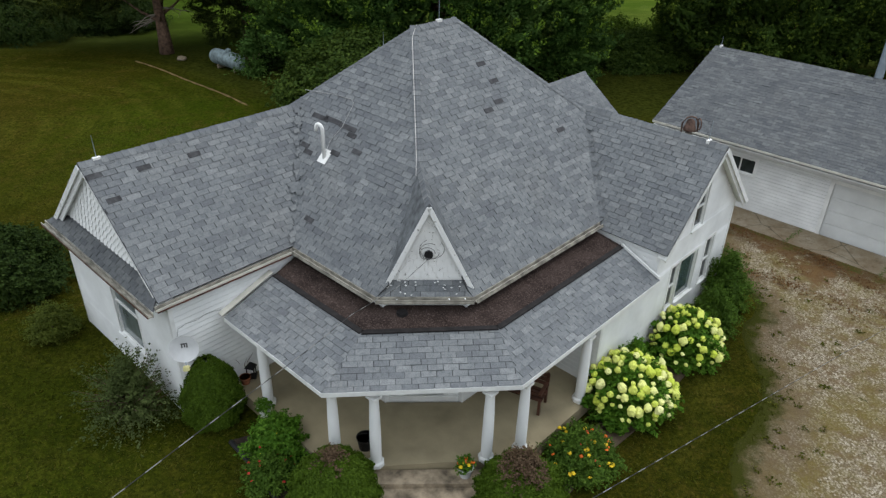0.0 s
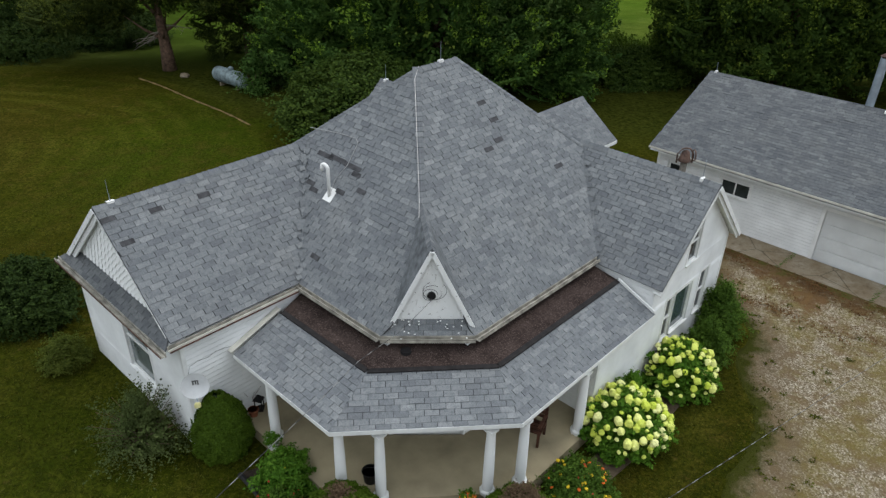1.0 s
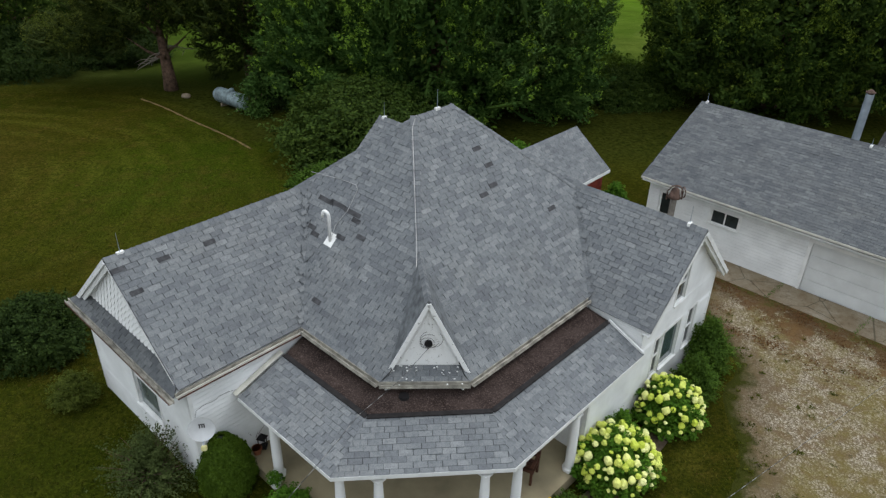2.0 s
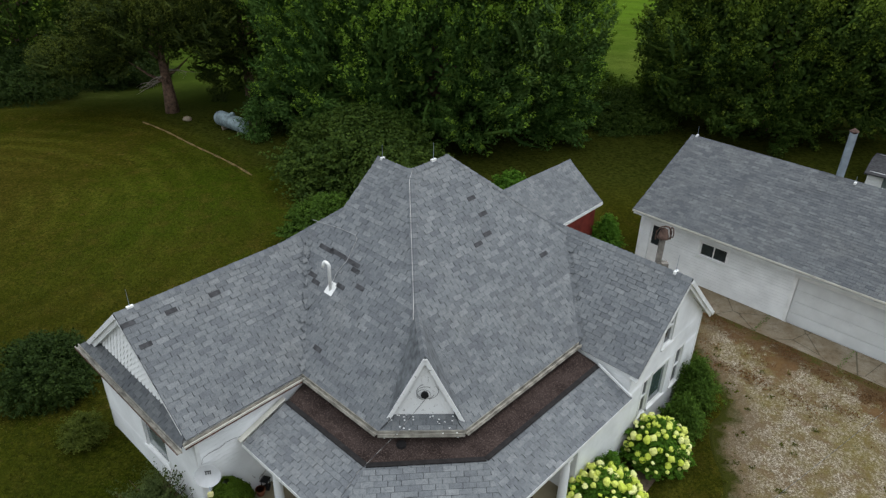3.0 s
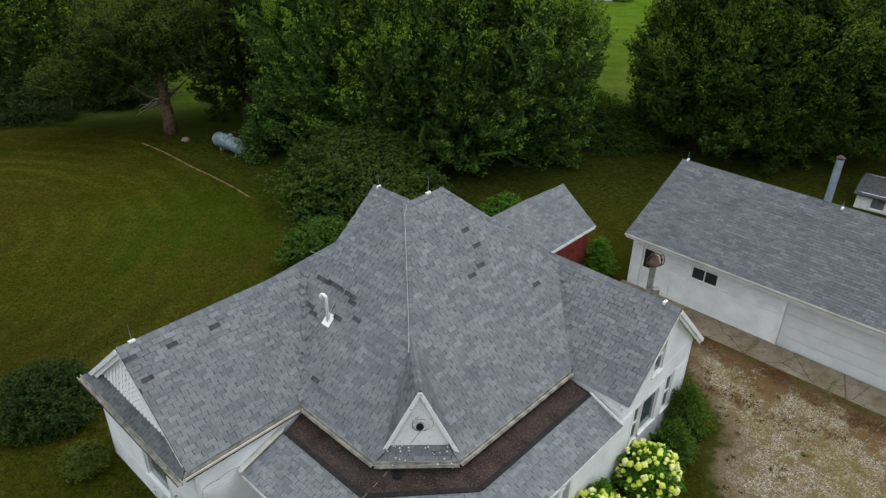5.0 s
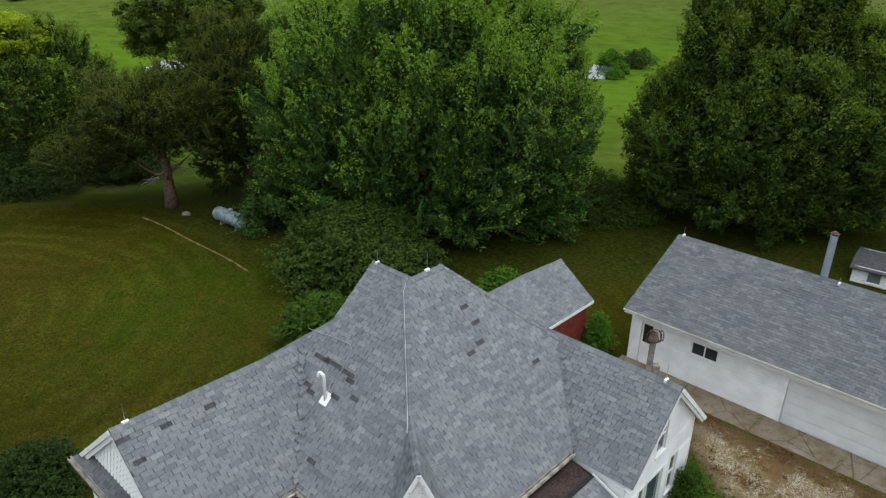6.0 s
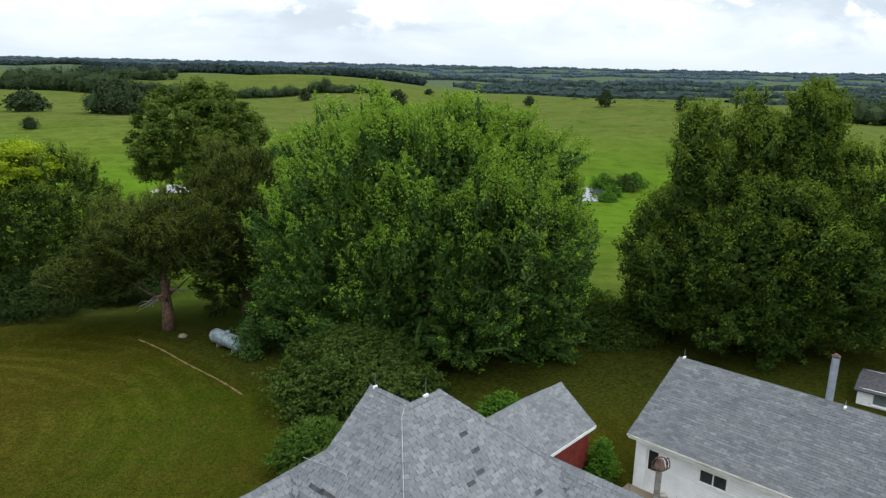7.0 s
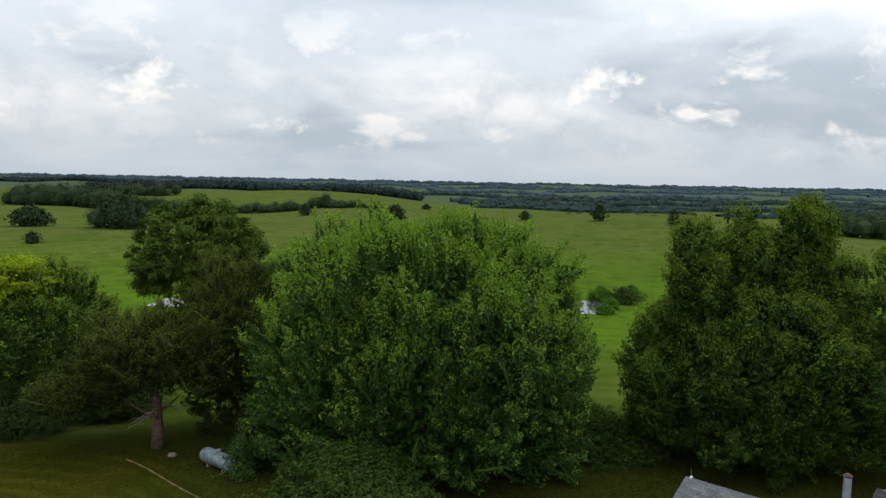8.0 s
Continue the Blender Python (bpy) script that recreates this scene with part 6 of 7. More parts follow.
def plumbing(u, v):
    z = roof_z("front", u, v)
    base = part("vent_pipe", Geo().slab([(u - 0.16, v - 0.13, z - 0.10), (u + 0.16, v - 0.13, z - 0.10), (u + 0.16, v + 0.15, z + 0.17), (u - 0.16, v + 0.15, z + 0.17)], (0, 0.02, -0.03)), M_PVC, house, "white plastic vent pipe with a hooked top")
    pts = [(u, v, z - 0.05), (u, v, z + 0.78)]
    for i in range(1, 9):
        a = i * math.pi / 8
        pts.append((u - 0.10 + 0.10 * math.cos(a), v - 0.04 * math.sin(a / 2), z + 0.78 + 0.10 * math.sin(a)))
    pts.append((u - 0.20, v - 0.05, z + 0.68))
    part("pipe", Geo().tube(pts, 0.048, 12), M_PVC, base, smooth=True)


plumbing(-0.22, -3.79)


def wire(name, pts, r, mat, parent=None, label=""):
    return part(name, Geo().tube(pts, r, 6), mat, parent, label)


def on(plane, u, v, d=0.035):
    return (u, v, roof_z(plane, u, v) + d)


wire("lead_wire", [on("front", *p) for p in ((-2.32, -2.72), (-1.14, -2.60), (-0.50, -2.57), (-0.34, -2.64), (-0.24, -3.13), (-0.34, -3.48), (-0.24, -3.72))], 0.008, M_WIREPALE, house)
wire("hip_conductor", [(0.02, -0.72, TOP + 0.06)] + [(p[0] - 0.05, p[1] - 0.02, p[2] + 0.05 + 0.0) for p in (front_hip(k) for k in (0.95, 0.8, 0.65, 0.5))] + [(2.95, -3.60, 5.58)], 0.009, M_WIREPALE, house, "braided metal conductor along the hip")


def rod(parent, u, v, z, tall=0.55):
    b = part("lightning_rod", Geo().box(u - 0.04, u + 0.04, v - 0.09, v + 0.09, z - 0.06, z + 0.03), M_PVC, parent, "thin metal lightning rod on a white base")
    part("rod", Geo().tube([(u, v, z), (u, v, z + tall)], [0.010, 0.005], 6), M_METAL, b)


for u, v, z in ((-2.22, -8.60, 5.89), (0.0, 0.15, TOP + 0.04), (-4.85, 2.46, 5.89), (6.65, 3.45, 5.57)):
    rod(house, u, v, z)
rod(garage, 0.15, 3.9, 5.05, 0.4)
rod(garage, 7.0, 3.75, 5.0, 0.3)

DRAIN = (4.15, -5.20)
# dark tar along the edge of the flat strip, and a drain in it
for a, b in ((I0, I1), (I1, I2), (I2, I3)):
    part("tar_edge", Geo().beam(Vector(a) + UP * 0.012, Vector(b) + UP * 0.012, 0.14, 0.025), M_BLACKTAR, house)
part("roof_drain", Geo().tube([(DRAIN[0], DRAIN[1], 3.12), (DRAIN[0], DRAIN[1], 3.20)], [0.14, 0.12], 14), M_BLACKTAR, house, "round tarred drain in the flat strip")
part("step_flashing", Geo().beam((7.10, 1.05, 2.62), (5.93, 1.05, 3.12), 0.05, 0.07), M_TRIM, house)
part("step_flashing", Geo().beam((0.62, -7.70, 2.57), (0.62, -6.22, 3.11), 0.16, 0.03), M_CREAM, house)
for u, v, z1 in ((0.47, -8.79, 3.35), (-5.23, -8.79, 3.35), (6.91, 5.54, 3.25), (6.91, -1.24, 2.45)):
    part("corner_board", Geo().box(u - 0.045, u + 0.055, v - 0.055, v + 0.045, -0.12, z1), M_TRIM, house)

# front door in the bay
DB = Vector((WB[1][0] - WB[0][0], WB[1][1] - WB[0][1], 0)).normalized()
DO = Vector((DB.y, -DB.x, 0))
d0 = Vector((*WB[0], 0))
door = part("front_door", Geo().slab([d0 + DB * 0.44 - DO * 0.05 + UP * 0.36, d0 + DB * 1.38 - DO * 0.05 + UP * 0.36, d0 + DB * 1.38 - DO * 0.05 + UP * 2.40, d0 + DB * 0.44 - DO * 0.05 + UP * 2.40], -DO * 0.05), M_TRIM, house, "white panelled front door")
for i in range(2):
    for k, (z0, z1) in enumerate(((0.55, 1.15), (1.3, 2.2))):
        s0 = 0.54 + i * 0.42
        part("panel", Geo().slab([d0 + DB * s0 - DO * 0.045 + UP * z0, d0 + DB * (s0 + 0.32) - DO * 0.045 + UP * z0, d0 + DB * (s0 + 0.32) - DO * 0.045 + UP * z1, d0 + DB * s0 - DO * 0.045 + UP * z1], DO * 0.015), M_WHITE, door)
for s in (0.36, 1.44):
    part("door_casing", Geo().beam(d0 + DB * s + DO * 0.03 + UP * 0.34, d0 + DB * s + DO * 0.03 + UP * 2.5, 0.12, 0.05, DO), M_TRIM, door)
part("step_plate", Geo().slab([d0 + DB * 0.05 + DO * 0.03 + UP * 0.5, d0 + DB * 1.75 + DO * 0.03 + UP * 0.5, d0 + DB * 1.75 + DO * 0.08 + UP * 0.5, d0 + DB * 0.05 + DO * 0.08 + UP * 0.5], (0, 0, -0.15)), M_TRIM, door)

# satellite dish by the corner
HOUSE_M = Matrix.Translation(H(-13.6, 14.0, 0.0)) @ pose(0, 0, 0, 0, 0, YAW)


def at_house(u, v, z):
    return HOUSE_M @ Vector((u, v, z))


def dish():
    c = at_house(0.74, -8.74, 2.22)
    aim = (Vector((-1.5, -6.0, 9.0)) - c).normalized()
    m = Matrix.Translation(c) @ aim.to_track_quat("Z", "Y").to_matrix().to_4x4()
    e = empty("satellite_dish", m, "pale grey round satellite dish on the wall corner", "satellite dish")
    g = Geo()
    rings, seg = 5, 28
    for k in range(2):
        for i in range(rings + 1):
            r = 0.33 * i / rings
            for j in range(seg):
                a = j * 2 * math.pi / seg
                g.v.append((r * math.cos(a), r * 0.94 * math.sin(a), 0.55 * r * r - 0.012 * k))
    n = (rings + 1) * seg
    for k in range(2):
        for i in range(rings):
            for j in range(seg):
                g.f.append((k * n + i * seg + j, k * n + i * seg + (j + 1) % seg, k * n + (i + 1) * seg + (j + 1) % seg, k * n + (i + 1) * seg + j))
    for j in range(seg):
        g.f.append((rings * seg + j, rings * seg + (j + 1) % seg, n + rings * seg + (j + 1) % seg, n + rings * seg + j))
    part("reflector", g, M_DISH, e, smooth=False)
    part("feed_arm", Geo().tube([(0, -0.30, 0.02), (0.05, -0.36, 0.30)], 0.014, 8), M_METAL, e)
    part("receiver", Geo().box(-0.02, 0.12, -0.42, -0.31, 0.26, 0.38), M_LNB, e, "pale yellow receiver box", bevel=0.015)
    part("mark", Geo().box(-0.07, 0.08, 0.10, 0.13, 0.012, 0.016).box(-0.06, -0.03, 0.02, 0.10, 0.008, 0.013).box(0.0, 0.03, 0.03, 0.10, 0.008, 0.013).box(0.05, 0.08, 0.02, 0.10, 0.008, 0.013), M_WIRE, e)
    part("mount", Geo().tube([(0, 0, -0.01), (0.0, -0.05, -0.25)], 0.025, 8), M_METAL, e)


dish()
wire("dish_cable", [(0.535, -8.76, 2.45), (0.535, -8.70, 2.64), (0.535, -8.49, 2.68), (0.535, -8.21, 2.645), (0.535, -8.03, 2.70), (0.535, -7.8, 2.68), (0.535, -7.60, 2.62)], 0.0045, M_WIRE, house)

# service cables
wl = new("service_cable", Geo().tube([at_house(4.27 + 0.1, -4.58, 4.41), Vector((-0.80, 12.0, 4.40)), Vector((-1.51, 10.5, 4.82)), Vector((-1.93, 9.0, 5.28)), Vector((-2.77, 6.0, 6.31)), Vector((-4.46, 0.0, 8.31)), Vector((-8.4, -14, 13.1))], 0.0065, 6).mesh("service_cable", M_CABLE))
tagged(wl, "twisted overhead service cable hung from the dormer", "cable")
wr = new("overhead_cable", Geo().tube([Vector((-20, -11.3, 10.2)), Vector((-5.97, 0, 6.65)), Vector((1.57, 6, 4.95)), Vector((5.34, 9, 4.11)), Vector((9.1, 12, 3.26)), Vector((12.87, 15, 2.45)), Vector((15.5, 17.1, 2.2)), Vector((17.7, 18.75, 2.30))], 0.0065, 6).mesh("overhead_cable", M_CABLE))
tagged(wr, "twisted overhead cable running to the garage", "cable")

# ---- garage fittings ----
gd = part("garage_door", Geo().box(6.92, 11.73, 0.04, 0.08, 0.03, 2.15), M_TRIM, garage, "white panelled roll-up garage door")
for r in range(4):
    part("door_section", Geo().box(6.93, 11.72, 0.015, 0.04, 0.05 + r * 0.525, 0.56 + r * 0.525), M_GDOOR, gd)
    for c in range(6):
        x = 7.07 + c * 0.79
        part("door_panel", Geo().box(x, x + 0.62, 0.003, 0.016, 0.14 + r * 0.525, 0.46 + r * 0.525), M_GDOOR, gd)
for x in (6.85, 11.80):
    part("door_casing", Geo().box(x - 0.07, x + 0.07, -0.075, 0.0, 0.0, 2.3), M_TRIM, garage)
part("door_casing", Geo().box(6.78, 11.87, -0.075, -0.060, 2.17, 2.30), M_TRIM, garage)
sd = part("side_door", Geo().box(0.56, 1.19, 0.03, 0.07, 0.06, 2.18), M_TRIM, garage, "white side door with a dark glass light")
part("door_light", Geo().box(0.66, 1.08, 0.015, 0.03, 1.15, 2.05), M_GLASS_D, sd)
part("corner_board", Geo().box(0.05, 0.17, -0.05, 0.0, 0.0, 2.62), M_TRIM, garage)
fl = part("flue_pipe", Geo().tube([(6.32, 4.05, 4.85), (6.32, 4.05, 6.85)], 0.15, 16), M_METAL, garage, "tall galvanised flue pipe", smooth=False)
part("flue_cap", Geo().tube([(6.32, 4.05, 6.85), (6.32, 4.05, 6.92), (6.32, 4.05, 7.02)], [0.12, 0.18, 0.05], 16), M_RUSTY, fl)

# joints and weeds in the apron
for p in (-9.6, -6.4, -3.2):
    w0, w1 = H(p, 25.0, -0.303), H(p + 0.1, 26.5, -0.303)
    rngj = np.random.default_rng(int(p * 10) % 97)
    k = rngj.uniform(0, 1, 260)
    pos = np.array(w0)[None] + (np.array(w1) - np.array(w0))[None] * k[:, None] + rngj.normal(0, 1, (260, 3)) * np.array([0.05, 0.05, 0.0]) + np.array([0, 0, 0.03])
    tagged(new("weeds", leaf_mesh("weeds", M_HYDLEAF, pos, rngj.normal(0, 0.6, (260, 3)) + np.array([0, 0, 0.6]), rngj.uniform(0.04, 0.11, 260))), "green weeds growing in a joint of the concrete", "weeds", kind="stuff")


def yard_post():
    x, y = 8.2, 22.0
    e = empty("dinner_bell_post", Matrix.Translation((x, y, hz(x, y))), "weathered wooden post carrying a rusty iron farm bell", "farm bell")
    up = 1.70
    part("post", Geo().box(-0.09, 0.09, -0.09, 0.09, -0.2, 2.55 + up), M_GREYWOOD, e, bevel=0.015)
    part("bell", Geo().tube([(0, 0, z + up) for z in (2.62, 2.68, 2.82, 2.94, 3.00)], [0.22, 0.20, 0.155, 0.125, 0.04], 18), M_RUSTY, e, smooth=True)
    part("yoke", Geo().tube([(x, 0, z + up) for x, z in ((-0.26, 2.55), (-0.27, 2.86), (-0.14, 3.04), (0, 3.07), (0.14, 3.04), (0.27, 2.86), (0.26, 2.55))], 0.028, 8), M_RUSTY, e, smooth=True)
    part("bell_wheel", Geo().tube([(0.29, 0.18 * math.cos(a), 2.82 + up + 0.18 * math.sin(a)) for a in [i * math.pi / 8 for i in range(17)]], 0.022, 6, False), M_RUSTY, e)
    part("meter_box", Geo().box(0.10, 0.36, -0.14, 0.12, 2.75, 3.30), M_GREYWOOD, e, "small weathered box on the post", bevel=0.01)


yard_post()


def shed():
    e = empty("old_shed", Matrix.Translation((26.25, 35.9, hz(26, 37) - 0.6)) @ pose(0, 0, 0, 0, 0, -38), "weathered white wooden shed with a dark window hole", "shed")
    w, d, h = 3.6, 3.2, 1.62
    a, b = (-w / 2, 0), (w / 2, 0)
    op = (0.75, 1.50, 0.75, 1.45)
    wall("shed_wall", a, b, 0, [(0, h), (w, h)], [op], e, mat=M_PEEL, board=0.18)
    wall("shed_wall", (w / 2, 0), (w / 2, d), 0, [(0, h), (d, h)], [], e, mat=M_PEEL, board=0.18)
    wall("shed_wall", (w / 2, d), (-w / 2, d), 0, [(0, h), (w, h)], [], e, mat=M_PEEL, board=0.18)
    wall("shed_wall", (-w / 2, d), (-w / 2, 0), 0, [(0, h), (d, h)], [], e, mat=M_PEEL, board=0.18)
    part("roof", Geo().slab([(-w / 2 - 0.2, -0.3, h - 0.05), (w / 2 + 0.2, -0.3, h - 0.05), (w / 2 + 0.2, d / 2, h + 0.22), (-w / 2 - 0.2, d / 2, h + 0.22)], (0, 0, -0.08)), M_WORN, e)
    part("roof", Geo().slab([(-w / 2 - 0.2, d + 0.3, h - 0.05), (w / 2 + 0.2, d + 0.3, h - 0.05), (w / 2 + 0.2, d / 2, h + 0.22), (-w / 2 - 0.2, d / 2, h + 0.22)], (0, 0, -0.08)), M_WORN, e)
    window(a, b, op, e, (1, 1), "empty dark window with a worn frame")


shed()


def tank():
    c = Vector((-13.1, 44.3, hz(-13, 44) + 0.6))
    e = empty("propane_tank", Matrix.Translation(c) @ pose(0, 0, 0, 0, 0, -38), "pale blue-grey propane tank on the grass under the trees", "tank")
    pts, rad = [], []
    for i in range(9):
        a = -math.pi / 2 + i * math.pi / 16
        pts.append((-1.25 + 0.46 * math.sin(a), 0, 0))
        rad.append(max(0.02, 0.48 * math.cos(a)))
    for i in range(9):
        a = i * math.pi / 16
        pts.append((1.25 + 0.46 * math.sin(a), 0, 0))
        rad.append(max(0.02, 0.48 * math.cos(a)))
    part("shell", Geo().tube(pts, rad, 24), M_TANK, e, smooth=True)
    part("dome_cover", Geo().tube([(0, 0, 0.44), (0, 0, 0.62), (0, 0, 0.68)], [0.17, 0.16, 0.08], 16), M_TANK, e)
    for x in (-0.8, 0.8):
        part("foot", Geo().box(x - 0.07, x + 0.07, -0.35, 0.35, -0.85, -0.40), M_CONC, e)


tank()

# pale edging strip along the mown lawn
g = Geo()
pts = [(-19.6 + 9.3 * k + 0.10 * math.sin(k * 9.1), 45.8 - 8.9 * k + 0.25 * math.sin(k * 3.1)) for k in [i / 24 for i in range(25)]]
for i, (x, y) in enumerate(pts):
    w = 0.065 + 0.04 * math.sin(i * 2.3)
    for sgn, dz in ((-1, 0.0), (0, 0.06), (1, 0.0)):
        g.v.append((x + sgn * w * 0.69, y + sgn * w * 0.72, hz(x, y) + 0.01 + dz))
for i in range(24):
    for j in range(2):
        g.f.append((i * 3 + j, i * 3 + j + 1, i * 3 + j + 4, i * 3 + j + 3))
tagged(part("edging_strip", g, M_STRAW), "pale dry edging strip across the lawn", "edging", kind="structure")


def stone(x, y, r, label, mat=None):
    g = Geo()
    rng = random.Random(int(x * 100))
    for i in range(5):
        for j in range(10):
            a, h = j * math.pi / 5, i / 4 * math.pi
            k = r * (1 + rng.uniform(-0.15, 0.15))
            g.v.append((k * math.sin(h) * math.cos(a), k * 0.8 * math.sin(h) * math.sin(a), k * 0.6 * math.cos(h)))
    for i in range(4):
        for j in range(10):
            g.f.append((i * 10 + j, i * 10 + (j + 1) % 10, (i + 1) * 10 + (j + 1) % 10, (i + 1) * 10 + j))
    ob = part("stone", g, mat or M_CONC)
    ob.location = (x, y, hz(x, y) + r * 0.3)
    tagged(ob, label, "stone")


stone(-16.8, 46.4, 0.32, "rounded grey field stone near the cedar")
# dead pale boughs low on the old cedar
cb = Geo()
rngb = random.Random(14)
for i in range(7):
    a, z = (3.0 + 0.28 * i if i < 5 else 5.4 + 0.3 * i), 2.1 + 0.16 * i
    d = Vector((math.cos(a), math.sin(a) * 0.7, 0.12))
    p = Vector((0, 0, z))
    pts = [p.copy()]
    for k in range(5):
        p = p + d * 0.42 + Vector((rngb.uniform(-0.14, 0.14), rngb.uniform(-0.14, 0.14), rngb.uniform(-0.22, 0.10) - 0.05 * k))
        pts.append(p.copy())
    cb.tube(pts, [0.06, 0.05, 0.038, 0.028, 0.016, 0.006], 6, False)
    for k in (2, 3):
        cb.tube([pts[k], pts[k] + Vector((rngb.uniform(-0.4, 0.2), rngb.uniform(-0.4, 0.1), rngb.uniform(-0.5, 0.2)))], [0.022, 0.005], 5, False)
for o in scene.objects:
    if o.name == "cedar_tree":
        part("dead_bough", cb, M_DEADWOOD, o, "bare grey dead boughs")

# ---- flower heads, porch things ----


def lumpy(r, seed, squash=0.85):
    bm = bmesh.new()
    bmesh.ops.create_icosphere(bm, subdivisions=3, radius=r)
    for v in bm.verts:
        n = noise.noise(v.co * (1.6 / r) + Vector((seed * 7.0, 0, 0))) + 0.55 * noise.noise(v.co * (4.5 / r) + Vector((0, seed * 3.0, 0)))
        v.co *= 1 + 0.30 * n
        v.co.z *= squash
        if v.co.z > 0:
            v.co.x *= 1 - 0.25 * v.co.z / r
            v.co.y *= 1 - 0.25 * v.co.z / r
    me = bpy.data.meshes.new("flower_head")
    bm.to_mesh(me)
    bm.free()
    me.materials.append(M_HEAD)
    return me


HEADS = [lumpy(0.098, 1, 1.1), lumpy(0.082, 2, 1.0), lumpy(0.112, 3, 1.2), lumpy(0.055, 4)]


def heads(parent, radius, top, n, seed):
    rng = random.Random(seed)
    spots = []
    for _ in range(n * 30):
        if len(spots) >= n:
            break
        a, h = rng.uniform(0, 2 * math.pi), rng.uniform(0.12, 1.0) ** 0.7
        r = radius * float(np.interp(h, np.linspace(0, 1, 8), DOME)) * rng.uniform(0.96, 1.12)
        p = Vector((r * math.cos(a), r * math.sin(a), 0.1 + (top - 0.02) * h))
        if all((p - s).length > 0.135 for s in spots):
            spots.append(p)
            k = HEADS[3] if h < 0.35 else rng.choice(HEADS)
            o = part("flower_head", k, None, parent)
            o.location = p
            o.rotation_euler = (rng.uniform(-0.5, 0.5), rng.uniform(-0.5, 0.5), rng.uniform(0, 6))


heads(hyd1, 1.09, 1.36, 128, 3)
heads(hyd2, 0.92, 1.40, 86, 4)


def bloom(mat, r):
    g = Geo()
    for ring, (rr, z) in enumerate(((1.0, 0.0), (0.75, 0.35), (0.35, 0.5))):
        for j in range(9):
            a = j * 2 * math.pi / 9 + ring * 0.35
            g.v.append((r * rr * math.cos(a), r * rr * math.sin(a), r * z))
    for k in range(2):
        for j in range(9):
            g.f.append((k * 9 + j, k * 9 + (j + 1) % 9, (k + 1) * 9 + (j + 1) % 9, (k + 1) * 9 + j))
    g.f.append(tuple(18 + j for j in range(9)))
    g.f.append(tuple(range(9))[::-1])
    return g.mesh("flower", mat)


BLOOMS = {"y": bloom(M_FLOWER_Y, 0.050), "o": bloom(M_FLOWER_O, 0.046), "r": bloom(M_FLOWER_R, 0.038)}


def blooms(parent, radius, top, kinds, seed, profile=DOME):
    rng = random.Random(seed)
    for k in kinds:
        a, h = rng.uniform(0, 2 * math.pi), rng.uniform(0.35, 1.0)
        r = radius * float(np.interp(h, np.linspace(0, 1, 8), profile)) * rng.uniform(0.9, 1.10)
        o = part("flower", BLOOMS[k], None, parent)
        o.location = (r * math.cos(a), r * math.sin(a), 0.10 + top * h)
        o.rotation_euler = (rng.uniform(-0.6, 0.6), rng.uniform(-0.6, 0.6), 0)


blooms(bed2, 0.78, 0.66, "yyyyyyyyyyyyyyyyyyoooooooooooyyyyrrrro", 5)
blooms(bed1, 0.6, 0.86, "yrry", 6)
blooms(bed3, 0.55, 0.46, "rrrrrrrrrrrrrrrrrrr", 7)


def pot_with_flowers(x, y, z, r, h, mat, label, kinds="", leaf=None, seed=1):
    e = empty("flower_pot", Matrix.Translation((x, y, z)), label, "flower pot")
    part("pot", Geo().tube([(0, 0, 0), (0, 0, h * 0.85), (0, 0, h * 0.86), (0, 0, h), (0, 0, h), (0, 0, h * 0.8)], [r * 0.72, r * 0.95, r * 1.08, r * 1.1, r * 0.9, r * 0.88], 20), mat, e, smooth=False)
    part("soil", Geo().tube([(0, 0, h * 0.78), (0, 0, h * 0.9)], [r * 0.87, r * 0.87], 16), M_SOIL, e)
    if leaf:
        part("foliage", crown("foliage", leaf, np.random.default_rng(seed), r * 1.2, h * 0.85, h + r * 0.9, 60, 14, 0.05, (0.9, 1.0, 0.9, 0.5), spray=0.12, spread=0.03), None, e)
        rng = random.Random(seed)
        for k in kinds:
            a, q = rng.uniform(0, 6.3), rng.uniform(0.2, 1.1)
            o = part("flower", BLOOMS[k], None, e)
            o.location = (r * q * math.cos(a), r * q * math.sin(a), h + r * (1.05 - 0.4 * q))
    return e


pot_with_flowers(0.72, 10.95, 0.22, 0.17, 0.27, M_DISH, "pale pot of orange and yellow marigolds on the step", "ooooooyyyoo", M_HYDLEAF, 3)
pot_with_flowers(-4.72, 13.72, 0.34, 0.13, 0.2, M_TERRA, "terracotta pot on the porch floor", "", None, 2)
pot_with_flowers(-4.0, 12.62, 0.34, 0.16, 0.22, M_TRIM, "white pot of trailing leaves at the post foot", "", M_HYDLEAF, 5)


def lantern():
    e = empty("lantern", Matrix.Translation((-4.62, 13.95, 0.34)), "black metal lantern with bare twigs on the porch floor", "lantern")
    part("base", Geo().box(-0.11, 0.11, -0.11, 0.11, 0, 0.04), M_BLACK, e)
    for sx in (-0.09, 0.09):
        for sy in (-0.09, 0.09):
            part("bar", Geo().box(sx - 0.012, sx + 0.012, sy - 0.012, sy + 0.012, 0.04, 0.33), M_BLACK, e)
    part("top", Geo().tube([(0, 0, 0.33), (0, 0, 0.36), (0, 0, 0.47)], [0.17, 0.15, 0.03], 4), M_BLACK, e)
    g = Geo()
    for i in range(7):
        a = i * 0.9
        g.tube([(-0.2, 0.05, 0.1), (-0.2 + 0.12 * math.cos(a), 0.05 + 0.12 * math.sin(a), 0.45), (-0.2 + 0.3 * math.cos(a), 0.05 + 0.3 * math.sin(a), 0.75)], [0.01, 0.007, 0.003], 5, False)
    part("twigs", g, M_BARK, e)


